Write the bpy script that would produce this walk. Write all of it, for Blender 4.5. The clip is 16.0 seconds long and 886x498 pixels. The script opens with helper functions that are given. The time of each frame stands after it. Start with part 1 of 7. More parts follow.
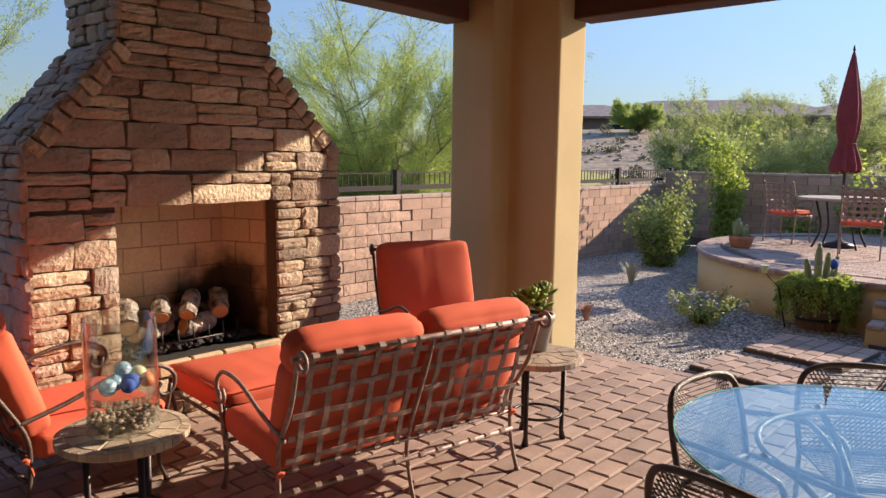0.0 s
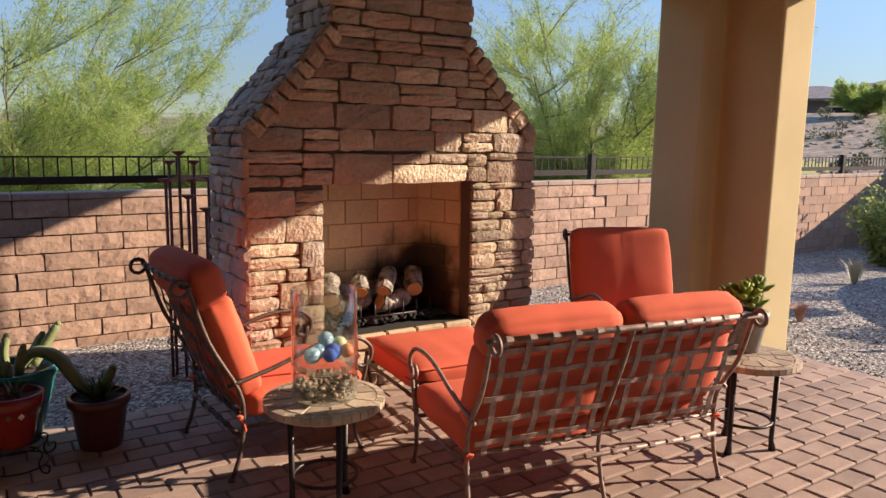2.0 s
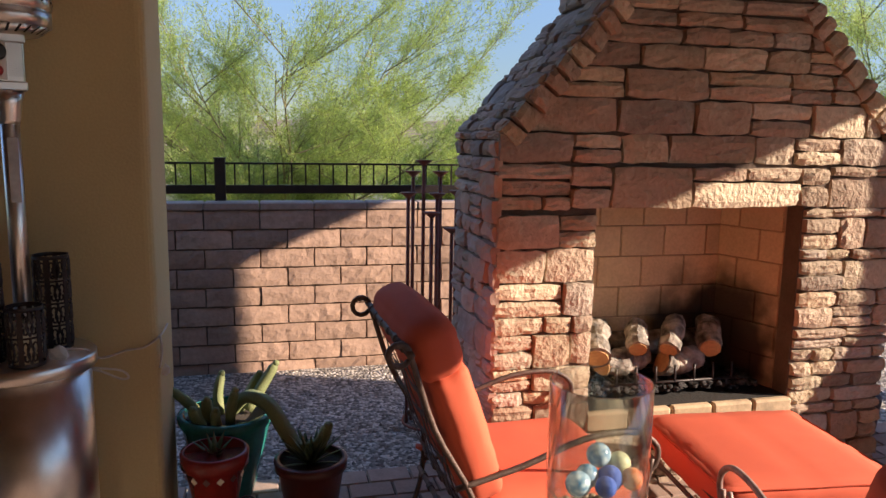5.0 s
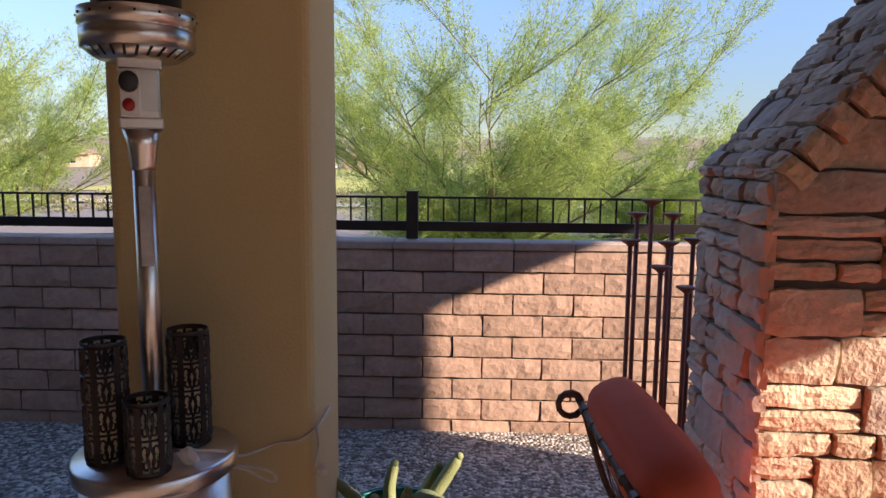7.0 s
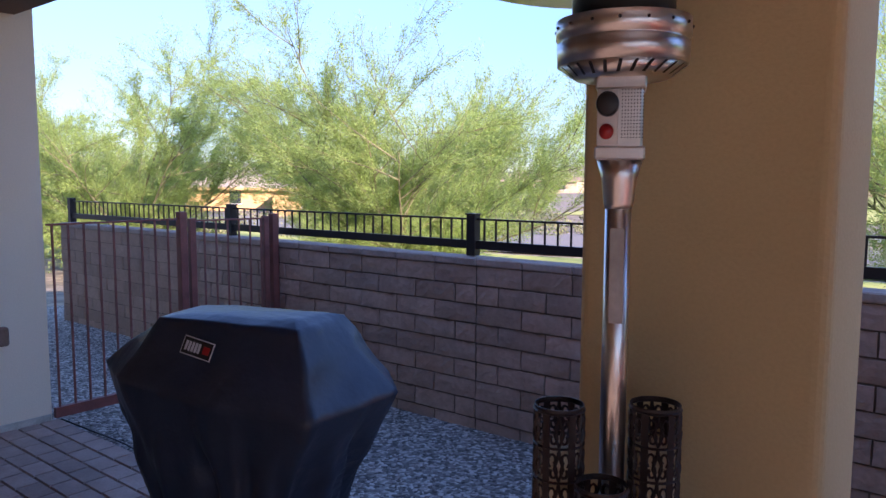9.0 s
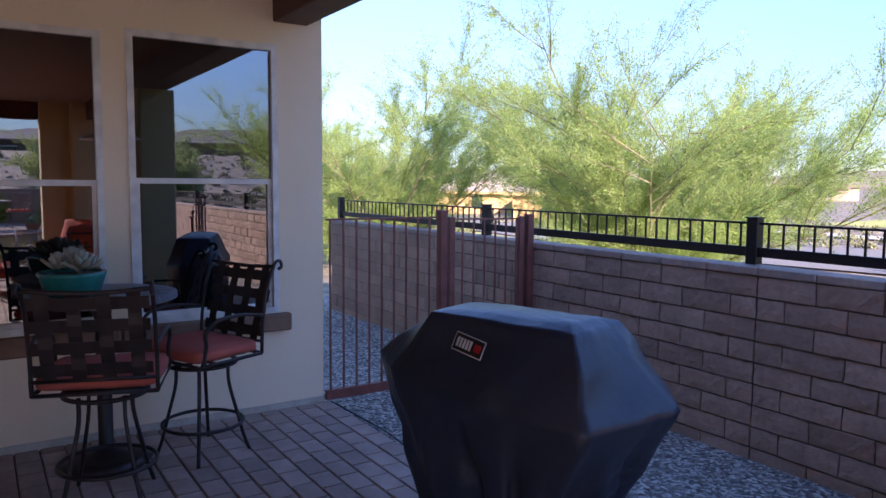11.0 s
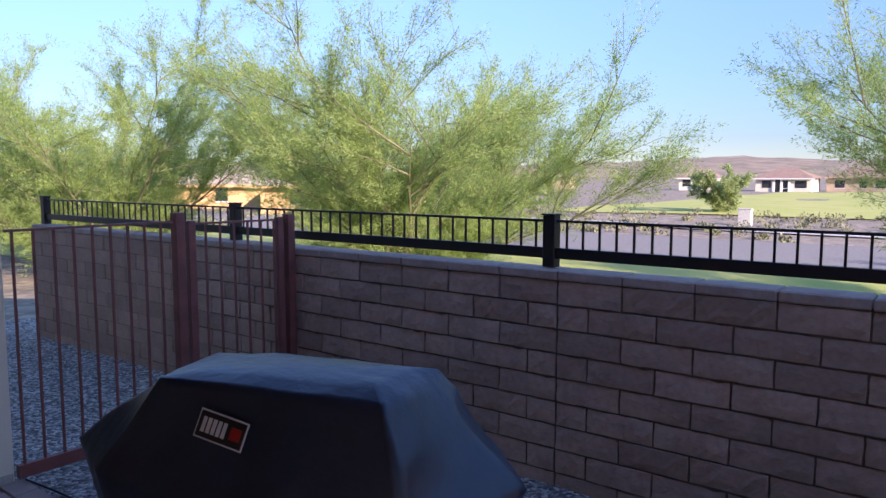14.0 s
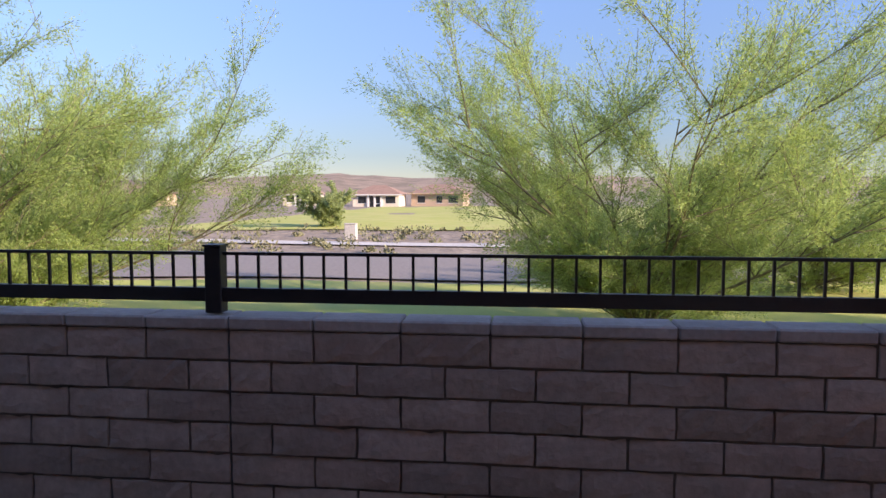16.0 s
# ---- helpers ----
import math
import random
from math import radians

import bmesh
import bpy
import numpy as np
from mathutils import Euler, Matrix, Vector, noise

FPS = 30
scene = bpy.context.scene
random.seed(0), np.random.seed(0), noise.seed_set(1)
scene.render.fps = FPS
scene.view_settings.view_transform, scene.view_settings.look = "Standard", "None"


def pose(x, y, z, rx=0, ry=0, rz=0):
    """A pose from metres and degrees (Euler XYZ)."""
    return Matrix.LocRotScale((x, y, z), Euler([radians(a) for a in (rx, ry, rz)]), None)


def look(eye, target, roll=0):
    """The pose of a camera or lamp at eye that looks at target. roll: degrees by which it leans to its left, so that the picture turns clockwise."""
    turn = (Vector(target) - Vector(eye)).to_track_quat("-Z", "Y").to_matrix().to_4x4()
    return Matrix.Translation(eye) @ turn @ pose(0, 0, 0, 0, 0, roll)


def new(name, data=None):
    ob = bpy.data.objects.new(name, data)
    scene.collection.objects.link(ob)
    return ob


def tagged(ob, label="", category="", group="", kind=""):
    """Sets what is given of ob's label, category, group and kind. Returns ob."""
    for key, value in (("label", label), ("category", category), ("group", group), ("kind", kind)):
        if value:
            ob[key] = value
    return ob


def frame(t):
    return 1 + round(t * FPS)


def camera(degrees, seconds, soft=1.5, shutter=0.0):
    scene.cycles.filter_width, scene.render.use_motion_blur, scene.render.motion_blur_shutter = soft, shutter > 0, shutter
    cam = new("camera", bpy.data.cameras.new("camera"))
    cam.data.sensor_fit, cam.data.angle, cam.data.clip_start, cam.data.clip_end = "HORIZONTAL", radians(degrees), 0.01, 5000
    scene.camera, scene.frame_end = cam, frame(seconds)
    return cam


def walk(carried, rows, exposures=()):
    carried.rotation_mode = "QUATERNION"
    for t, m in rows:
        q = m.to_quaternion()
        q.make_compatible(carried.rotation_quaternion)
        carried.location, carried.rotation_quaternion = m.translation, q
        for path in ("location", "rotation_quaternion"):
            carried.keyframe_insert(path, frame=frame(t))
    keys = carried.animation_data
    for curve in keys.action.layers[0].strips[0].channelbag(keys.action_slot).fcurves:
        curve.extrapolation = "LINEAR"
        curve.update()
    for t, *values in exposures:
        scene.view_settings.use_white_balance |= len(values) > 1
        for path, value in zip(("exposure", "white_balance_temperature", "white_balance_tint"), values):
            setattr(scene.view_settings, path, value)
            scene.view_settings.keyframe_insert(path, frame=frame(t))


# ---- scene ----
cam = camera(62.9, 16.0)
PATH = [
    (0, (0.083, 0.515, 1.757), (1.57, 1.828, 1.506), 0.7),
    (0.5, (0.088, 0.519, 1.745), (1.489, 1.923, 1.486), 0.9),
    (1, (0.076, 0.532, 1.742), (1.381, 2.023, 1.471), 1.1),
    (1.5, (0.089, 0.55, 1.731), (1.29, 2.124, 1.449), 1.0),
    (2, (0.122, 0.637, 1.724), (1.222, 2.281, 1.428), 0.9),
    (2.5, (0.163, 0.771, 1.732), (1.155, 2.481, 1.43), 0.9),
    (3, (0.274, 0.918, 1.727), (1.152, 2.688, 1.417), 1.0),
    (3.5, (0.391, 1.072, 1.75), (1.16, 2.891, 1.435), 1.1),
    (4, (0.45, 1.282, 1.742), (1.114, 3.142, 1.427), 1.1),
    (6.5, (0.568, 2.335, 1.798), (0.672, 4.314, 1.526), 0.6),
    (7, (0.577, 2.525, 1.822), (0.501, 4.507, 1.567), 0.5),
    (7.5, (0.51, 2.699, 1.832), (0.202, 4.661, 1.596), 0.4),
    (8, (0.47, 2.828, 1.834), (-0.136, 4.722, 1.618), 0.4),
    (8.5, (0.441, 2.943, 1.84), (-0.494, 4.7, 1.639), 0.3),
    (9, (0.4, 2.942, 1.841), (-0.841, 4.499, 1.651), 0.2),
    (9.5, (0.308, 2.961, 1.828), (-1.186, 4.277, 1.639), 0.7),
    (10, (0.231, 2.936, 1.789), (-1.435, 4.03, 1.61), 1.0),
    (12.5, (-0.167, 3.14, 1.803), (-1.824, 4.246, 1.623), -0.5),
    (13, (-0.336, 3.292, 1.806), (-1.87, 4.561, 1.622), -0.4),
    (13.5, (-0.54, 3.42, 1.807), (-1.926, 4.849, 1.612), -0.1),
    (14, (-0.736, 3.547, 1.809), (-1.946, 5.127, 1.61), 0.0),
    (14.5, (-0.922, 3.704, 1.812), (-1.933, 5.418, 1.614), -0.1),
    (15, (-1.134, 3.84, 1.817), (-1.916, 5.671, 1.627), -0.2),
    (15.5, (-1.288, 3.987, 1.823), (-1.811, 5.909, 1.649), -0.3),
    (16, (-1.396, 4.16, 1.829), (-1.636, 6.14, 1.674), -0.0),
]
walk(cam, [(t, look(eye, target, roll)) for t, eye, target, roll in PATH],
     [(0.0, 1.1, 6800, 18), (4.0, 1.18, 6700, 18), (7.0, 1.5, 6600, 22), (8.0, 1.6, 6500, 23), (9.0, 1.76, 5750, 30), (10.0, 1.8, 5700, 31), (12.5, 2.0, 5750, 30), (14.0, 1.42, 5800, 29), (16.0, 1.24, 6400, 27)])


# ---- world, sun, exposure ----
SUN = Vector((-1.0, 0.38, -0.41)).normalized()
world = bpy.data.worlds.new("world")
scene.world = world
world.use_nodes = True
wn = world.node_tree.nodes
sky = wn.new("ShaderNodeTexSky")
sky.sky_type, sky.sun_disc = "NISHITA", False
sky.sun_elevation = math.asin(-SUN.z)
sky.sun_rotation = math.atan2(-SUN.x, -SUN.y)
sky.air_density, sky.dust_density, sky.ozone_density = 0.9, 0.0, 3.0
wn["Background"].inputs["Strength"].default_value = 0.12
# sky model rescaled by height: horizon dimmed, unseen overhead boosted as added fill light
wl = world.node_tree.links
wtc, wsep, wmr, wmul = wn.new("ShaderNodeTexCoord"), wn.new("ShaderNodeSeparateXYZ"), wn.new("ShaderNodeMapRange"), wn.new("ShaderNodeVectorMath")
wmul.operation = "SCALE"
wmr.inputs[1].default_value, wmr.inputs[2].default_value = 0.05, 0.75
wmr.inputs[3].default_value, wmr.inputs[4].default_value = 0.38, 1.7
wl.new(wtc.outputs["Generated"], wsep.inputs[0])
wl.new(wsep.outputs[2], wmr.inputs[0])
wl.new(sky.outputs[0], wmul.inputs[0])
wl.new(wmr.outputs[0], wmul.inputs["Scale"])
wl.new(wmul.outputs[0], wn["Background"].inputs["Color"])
sun = new("sun", bpy.data.lights.new("sun", "SUN"))
sun.data.energy, sun.data.angle, sun.data.color = 5.0, radians(0.6), (1.0, 0.84, 0.64)
sun.matrix_world = look((0, 0, 30), Vector((0, 0, 30)) + SUN)


# ---- materials ----
def mat(name, col, rough=0.8, metal=0.0, col2=None, scale=8.0, bump=0.0, bscale=60.0, detail=6.0, rand=0.0, island=False, spec=0.5, fine=0.12, coord="Object", dist=0.01, hues=None, thru=0.0):
    m = bpy.data.materials.new(name)
    m.use_nodes = True
    t = m.node_tree
    n, l = t.nodes, t.links
    b = n["Principled BSDF"]
    b.inputs["Roughness"].default_value, b.inputs["Metallic"].default_value = rough, metal
    b.inputs["Specular IOR Level"].default_value = spec
    tc = n.new("ShaderNodeTexCoord")
    src = tc.outputs[coord]
    if rand or island:
        add = n.new("ShaderNodeVectorMath")
        add.operation = "ADD"
        rnd = n.new("ShaderNodeNewGeometry").outputs["Random Per Island"] if island else n.new("ShaderNodeObjectInfo").outputs["Random"]
        mul = n.new("ShaderNodeMath")
        mul.operation = "MULTIPLY"
        mul.inputs[1].default_value = 37.0
        l.new(rnd, mul.inputs[0])
        l.new(src, add.inputs[0])
        l.new(mul.outputs[0], add.inputs[1])
        src = add.outputs[0]
    no = n.new("ShaderNodeTexNoise")
    no.inputs["Scale"].default_value, no.inputs["Detail"].default_value = scale, detail
    l.new(src, no.inputs["Vector"])
    mx = n.new("ShaderNodeMix")
    mx.data_type = "RGBA"
    c2 = col2 or tuple(c * 0.75 for c in col)
    mx.inputs[6].default_value, mx.inputs[7].default_value = (*col, 1), (*c2, 1)
    ramp = n.new("ShaderNodeMapRange")
    ramp.inputs[1].default_value, ramp.inputs[2].default_value = 0.35, 0.65
    l.new(no.outputs["Fac"], ramp.inputs[0])
    l.new(ramp.outputs[0], mx.inputs[0])
    if hues:
        cr = n.new("ShaderNodeValToRGB")
        el = cr.color_ramp.elements
        el[0].color, el[1].color = (*hues[0], 1), (*hues[-1], 1)
        for i, h in enumerate(hues[1:-1]):
            el.new((i + 1) / (len(hues) - 1)).color = (*h, 1)
        hr = n.new("ShaderNodeMath")
        hr.operation = "FRACT"
        h7 = n.new("ShaderNodeMath")
        h7.operation = "MULTIPLY"
        h7.inputs[1].default_value = 7.31
        l.new(rnd, h7.inputs[0])
        l.new(h7.outputs[0], hr.inputs[0])
        l.new(hr.outputs[0], cr.inputs[0])
        dk = n.new("ShaderNodeMix")
        dk.data_type, dk.blend_type = "RGBA", "MULTIPLY"
        dk.inputs[0].default_value = 1.0
        l.new(cr.outputs[0], dk.inputs[6])
        mx.inputs[6].default_value, mx.inputs[7].default_value = (1, 1, 1, 1), (0.76, 0.70, 0.66, 1)
        l.new(mx.outputs[2], dk.inputs[7])
        out = dk.outputs[2]
    else:
        out = mx.outputs[2]
    fn = n.new("ShaderNodeTexNoise")
    fn.inputs["Scale"].default_value, fn.inputs["Detail"].default_value = bscale, 5.0
    l.new(src, fn.inputs["Vector"])
    hs = n.new("ShaderNodeHueSaturation")
    val = n.new("ShaderNodeMapRange")
    val.inputs[3].default_value, val.inputs[4].default_value = 1 - fine * 2, 1 + fine * 2
    l.new(fn.outputs["Fac"], val.inputs[0])
    l.new(out, hs.inputs["Color"])
    if rand or island:
        v2 = n.new("ShaderNodeMapRange")
        v2.inputs[3].default_value, v2.inputs[4].default_value = 1 - rand, 1 + rand
        l.new(rnd, v2.inputs[0])
        mm = n.new("ShaderNodeMath")
        mm.operation = "MULTIPLY"
        l.new(val.outputs[0], mm.inputs[0])
        l.new(v2.outputs[0], mm.inputs[1])
        l.new(mm.outputs[0], hs.inputs["Value"])
    else:
        l.new(val.outputs[0], hs.inputs["Value"])
    l.new(hs.outputs[0], b.inputs["Base Color"])
    if thru:
        tl, ms = n.new("ShaderNodeBsdfTranslucent"), n.new("ShaderNodeMixShader")
        ms.inputs[0].default_value = thru
        l.new(hs.outputs[0], tl.inputs[0])
        l.new(b.outputs[0], ms.inputs[1])
        l.new(tl.outputs[0], ms.inputs[2])
        l.new(ms.outputs[0], n["Material Output"].inputs[0])
    if bump:
        bp = n.new("ShaderNodeBump")
        bp.inputs["Strength"].default_value, bp.inputs["Distance"].default_value = bump, dist
        l.new(fn.outputs["Fac"], bp.inputs["Height"])
        l.new(bp.outputs[0], b.inputs["Normal"])
    return m


def gravel_mat(name, a, b_, c, scale):
    m = bpy.data.materials.new(name)
    m.use_nodes = True
    n, l = m.node_tree.nodes, m.node_tree.links
    b = n["Principled BSDF"]
    b.inputs["Roughness"].default_value = 0.85
    tc = n.new("ShaderNodeTexCoord")
    v = n.new("ShaderNodeTexVoronoi")
    v.inputs["Scale"].default_value = scale
    l.new(tc.outputs["Object"], v.inputs["Vector"])
    sep = n.new("ShaderNodeSeparateColor")
    l.new(v.outputs["Color"], sep.inputs[0])
    r = n.new("ShaderNodeValToRGB")
    e = r.color_ramp.elements
    e[0].color, e[1].color = (*a, 1), (*c, 1)
    e[1].position = 0.95
    k = e.new(0.55)
    k.color = (*b_, 1)
    l.new(sep.outputs[0], r.inputs[0])
    big = n.new("ShaderNodeTexNoise")
    big.inputs["Scale"].default_value = 0.8
    l.new(tc.outputs["Object"], big.inputs["Vector"])
    hs = n.new("ShaderNodeHueSaturation")
    mr = n.new("ShaderNodeMapRange")
    mr.inputs[3].default_value, mr.inputs[4].default_value = 0.7, 1.3
    l.new(big.outputs[0], mr.inputs[0])
    l.new(mr.outputs[0], hs.inputs["Value"])
    l.new(r.outputs[0], hs.inputs["Color"])
    l.new(hs.outputs[0], b.inputs["Base Color"])
    bp = n.new("ShaderNodeBump")
    bp.invert = True
    bp.inputs["Strength"].default_value, bp.inputs["Distance"].default_value = 1.0, 0.02
    l.new(v.outputs["Distance"], bp.inputs["Height"])
    l.new(bp.outputs[0], b.inputs["Normal"])
    return m


def glass_mat(name, tint=(1, 1, 1), rough=0.0, ior=1.45):
    m = bpy.data.materials.new(name)
    m.use_nodes = True
    b = m.node_tree.nodes["Principled BSDF"]
    b.inputs["Base Color"].default_value = (*tint, 1)
    b.inputs["Transmission Weight"].default_value = 1.0
    b.inputs["Roughness"].default_value, b.inputs["IOR"].default_value = rough, ior
    return m


GRAVEL = gravel_mat("gravel", (0.065, 0.06, 0.054), (0.235, 0.215, 0.19), (0.54, 0.50, 0.44), 42)
DESERT = gravel_mat("desert soil", (0.14, 0.108, 0.075), (0.23, 0.178, 0.122), (0.33, 0.26, 0.18), 3.5)
STUCCO = mat("tan stucco", (0.54, 0.43, 0.225), 0.9, col2=(0.495, 0.39, 0.20), scale=1.5, bump=0.35, bscale=90, fine=0.05, dist=0.006)
STUCCO2 = mat("cream stucco", (0.76, 0.64, 0.47), 0.9, col2=(0.73, 0.61, 0.44), scale=1.2, bump=0.3, bscale=90, fine=0.04, dist=0.005)
BROWNST = mat("brown stucco", (0.25, 0.15, 0.10), 0.9, bump=0.3, bscale=90)
BEAM = mat("dark red-brown painted wood", (0.10, 0.035, 0.02), 0.6, col2=(0.075, 0.026, 0.016), scale=3, bump=0.15, bscale=40)
BLOCK = mat("split block", (0.47, 0.315, 0.235), 0.95, col2=(0.39, 0.26, 0.195), scale=5, bump=0.55, bscale=30, rand=0.16, fine=0.12, dist=0.012)
BLOCKJ = mat("split block far", (0.46, 0.30, 0.22), 0.95, col2=(0.385, 0.25, 0.185), scale=4, bump=0.5, bscale=35, rand=0.13, island=True, dist=0.012)
CAPM = mat("wall cap block", (0.44, 0.33, 0.27), 0.95, col2=(0.37, 0.27, 0.22), bump=0.3, bscale=40, rand=0.08)
MORTAR = mat("mortar", (0.18, 0.125, 0.095), 0.95, bump=0.3)
PAVER = mat("paver", (0.36, 0.262, 0.212), 0.85, col2=(0.285, 0.205, 0.168), scale=6, bump=0.4, bscale=70, rand=0.2, fine=0.1, dist=0.004)
PAVERJ = mat("paver far", (0.36, 0.262, 0.212), 0.85, col2=(0.285, 0.205, 0.168), scale=6, bump=0.4, bscale=70, rand=0.2, island=True, dist=0.004)
SAND = mat("joint sand", (0.10, 0.075, 0.06), 0.95, bump=0.3)
STONE = mat("ledge stone", (0.43, 0.29, 0.20), 0.92, hues=((0.53, 0.44, 0.31), (0.43, 0.33, 0.25), (0.64, 0.55, 0.40), (0.38, 0.29, 0.22), (0.57, 0.46, 0.31), (0.45, 0.39, 0.32), (0.48, 0.35, 0.25)), scale=3.0, bump=0.75, bscale=42, rand=0.2, fine=0.16, dist=0.02)
# greyer copy of STONE: shade on the fireplace's left side put into the colour
STONE_SHADED = mat("shade-toned ledge stone", (0.36, 0.30, 0.26), 0.92, hues=((0.46, 0.37, 0.31), (0.50, 0.36, 0.27), (0.40, 0.35, 0.32), (0.54, 0.42, 0.34)), scale=3.0, bump=0.8, bscale=22, rand=0.15, fine=0.12, dist=0.012)
STMORT = mat("dark stone joint", (0.12, 0.085, 0.065), 0.95, bump=0.4)
FIREBR = mat("fire brick panel", (0.60, 0.46, 0.30), 0.9, col2=(0.52, 0.40, 0.26), scale=3, bump=0.3, bscale=60, rand=0.06)
SOOT = mat("soot", (0.02, 0.018, 0.016), 0.95, bump=0.5)
IRON = mat("bronze wrought iron", (0.085, 0.055, 0.045), 0.5, 0.35, col2=(0.13, 0.09, 0.075), scale=30, bump=0.25, bscale=120)
IRONL = mat("weathered taupe iron", (0.33, 0.235, 0.205), 0.55, 0.15, col2=(0.20, 0.135, 0.115), scale=30, bump=0.25, bscale=120)
IRONB = mat("black painted steel", (0.03, 0.022, 0.022), 0.45, 0.3, bump=0.1)
IRONR = mat("red-brown painted steel", (0.24, 0.075, 0.055), 0.55, 0.05, bump=0.1)
CUSH = mat("burnt orange canvas", (0.66, 0.125, 0.062), 0.9, col2=(0.60, 0.108, 0.054), scale=4, bump=0.25, bscale=500, fine=0.04, dist=0.002)
CUSHD = mat("faded red canvas", (0.42, 0.10, 0.07), 0.9, col2=(0.37, 0.085, 0.06), scale=4, bump=0.25, bscale=500, fine=0.04, dist=0.002)
STEEL = mat("brushed stainless", (0.76, 0.73, 0.70), 0.3, 1.0, bump=0.05, bscale=200, fine=0.03)
BLACKP = mat("black plastic", (0.015, 0.015, 0.016), 0.4)
REDP = mat("red plastic", (0.4, 0.02, 0.02), 0.35)
COVER = mat("black vinyl cover", (0.017, 0.025, 0.045), 0.4, col2=(0.024, 0.033, 0.055), scale=5, bump=0.3, bscale=9, fine=0.05, dist=0.03)
WHITE = mat("white vinyl frame", (0.72, 0.70, 0.66), 0.5, fine=0.02)
TEAL = mat("teal glaze", (0.02, 0.19, 0.17), 0.25, col2=(0.015, 0.14, 0.13), scale=12)
REDPOT = mat("red glaze", (0.26, 0.02, 0.015), 0.25)
DARKPOT = mat("maroon glaze", (0.11, 0.03, 0.025), 0.3)
GREYPOT = mat("grey clay", (0.25, 0.24, 0.22), 0.6)
TERRA = mat("terracotta", (0.45, 0.17, 0.08), 0.85, bump=0.2)
CACTUS = mat("cactus skin", (0.17, 0.21, 0.09), 0.7, col2=(0.21, 0.24, 0.11), scale=20, bump=0.4, bscale=150)
AGAVE = mat("agave leaf", (0.07, 0.12, 0.05), 0.5, col2=(0.12, 0.17, 0.08), scale=20)
LEAFY = mat("palo verde leaf", (0.39, 0.48, 0.12), 0.7, col2=(0.28, 0.38, 0.12), scale=0.6, rand=0.22, island=True, fine=0.04, thru=0.6)
LEAFG = mat("shrub leaf", (0.32, 0.37, 0.11), 0.6, col2=(0.18, 0.25, 0.07), scale=3, rand=0.35, island=True, thru=0.4)
LEAFD = mat("mesquite leaf", (0.38, 0.44, 0.17), 0.7, col2=(0.27, 0.33, 0.13), scale=0.5, rand=0.22, island=True, thru=0.5)
LIME = mat("lime leaf", (0.38, 0.46, 0.08), 0.55, col2=(0.24, 0.33, 0.07), scale=8, rand=0.3, island=True, thru=0.5)
WHITEFL = mat("white petals", (0.8, 0.78, 0.7), 0.7)
BARK = mat("green-brown bark", (0.24, 0.22, 0.10), 0.85, col2=(0.10, 0.085, 0.05), scale=5, bump=0.3)
MOSAIC = mat("stone mosaic", (0.43, 0.35, 0.26), 0.6, col2=(0.33, 0.26, 0.2), scale=14, bump=0.2, rand=0.2)
PLASTER = mat("brown ceiling boards", (0.24, 0.14, 0.085), 0.8, bump=0.2)
WOODB = mat("barrel oak", (0.20, 0.12, 0.065), 0.8, col2=(0.14, 0.08, 0.045), scale=10, bump=0.4, rand=0.15)
UMB = mat("burgundy canvas", (0.22, 0.03, 0.035), 0.9, bump=0.2, bscale=300)
ROADM = mat("pale asphalt", (0.22, 0.192, 0.168), 0.9, bump=0.2, coord="Object")
CONC = mat("concrete", (0.50, 0.47, 0.42), 0.9)
LAWN = mat("dry lawn", (0.30, 0.33, 0.06), 0.95, col2=(0.38, 0.36, 0.10), scale=0.3, bump=0.5, bscale=30)
HOUSEW = mat("far house stucco", (0.52, 0.39, 0.27), 0.9)
HOUSEB = mat("far brown stucco", (0.24, 0.17, 0.13), 0.9)
HOUSET = mat("bare orange-tan timber framing", (0.62, 0.38, 0.16), 0.9)
HOUSEC = mat("far cream stucco", (0.7, 0.62, 0.5), 0.9)
TILEM = mat("grey roof tile", (0.25, 0.215, 0.20), 0.85, col2=(0.15, 0.12, 0.11), scale=2, bump=0.3, bscale=8)
TILER = mat("brown roof tile", (0.28, 0.18, 0.13), 0.85, col2=(0.22, 0.14, 0.1), scale=2)
DARKW = mat("dark window", (0.03, 0.035, 0.04), 0.1)
HILL = mat("dry rocky hill", (0.27, 0.20, 0.14), 1.0, col2=(0.15, 0.12, 0.08), scale=0.05, bump=0.5, bscale=0.3, detail=8)
def gloss_curve(n, l, f0, power):
    """Share of mirror light: f0 face on, rising to all at grazing."""
    lw, pw, mr = n.new("ShaderNodeLayerWeight"), n.new("ShaderNodeMath"), n.new("ShaderNodeMapRange")
    lw.inputs[0].default_value = 0.5
    pw.operation = "POWER"
    pw.inputs[1].default_value = power
    mr.inputs[3].default_value = f0
    l.new(lw.outputs["Facing"], pw.inputs[0])
    l.new(pw.outputs[0], mr.inputs[0])
    return mr


def sheet_glass(name, tint, f0, power, gloss=(0.86, 0.93, 0.92)):
    m = bpy.data.materials.new(name)
    m.use_nodes = True
    n, l = m.node_tree.nodes, m.node_tree.links
    n.remove(n["Principled BSDF"])
    tr, gl, mx, fr = n.new("ShaderNodeBsdfTransparent"), n.new("ShaderNodeBsdfGlossy"), n.new("ShaderNodeMixShader"), gloss_curve(n, l, f0, power)
    tr.inputs[0].default_value, gl.inputs[0].default_value = (*tint, 1), (*gloss, 1)
    gl.inputs["Roughness"].default_value = 0.0
    l.new(fr.outputs[0], mx.inputs[0])
    l.new(tr.outputs[0], mx.inputs[1])
    l.new(gl.outputs[0], mx.inputs[2])
    l.new(mx.outputs[0], n["Material Output"].inputs[0])
    return m


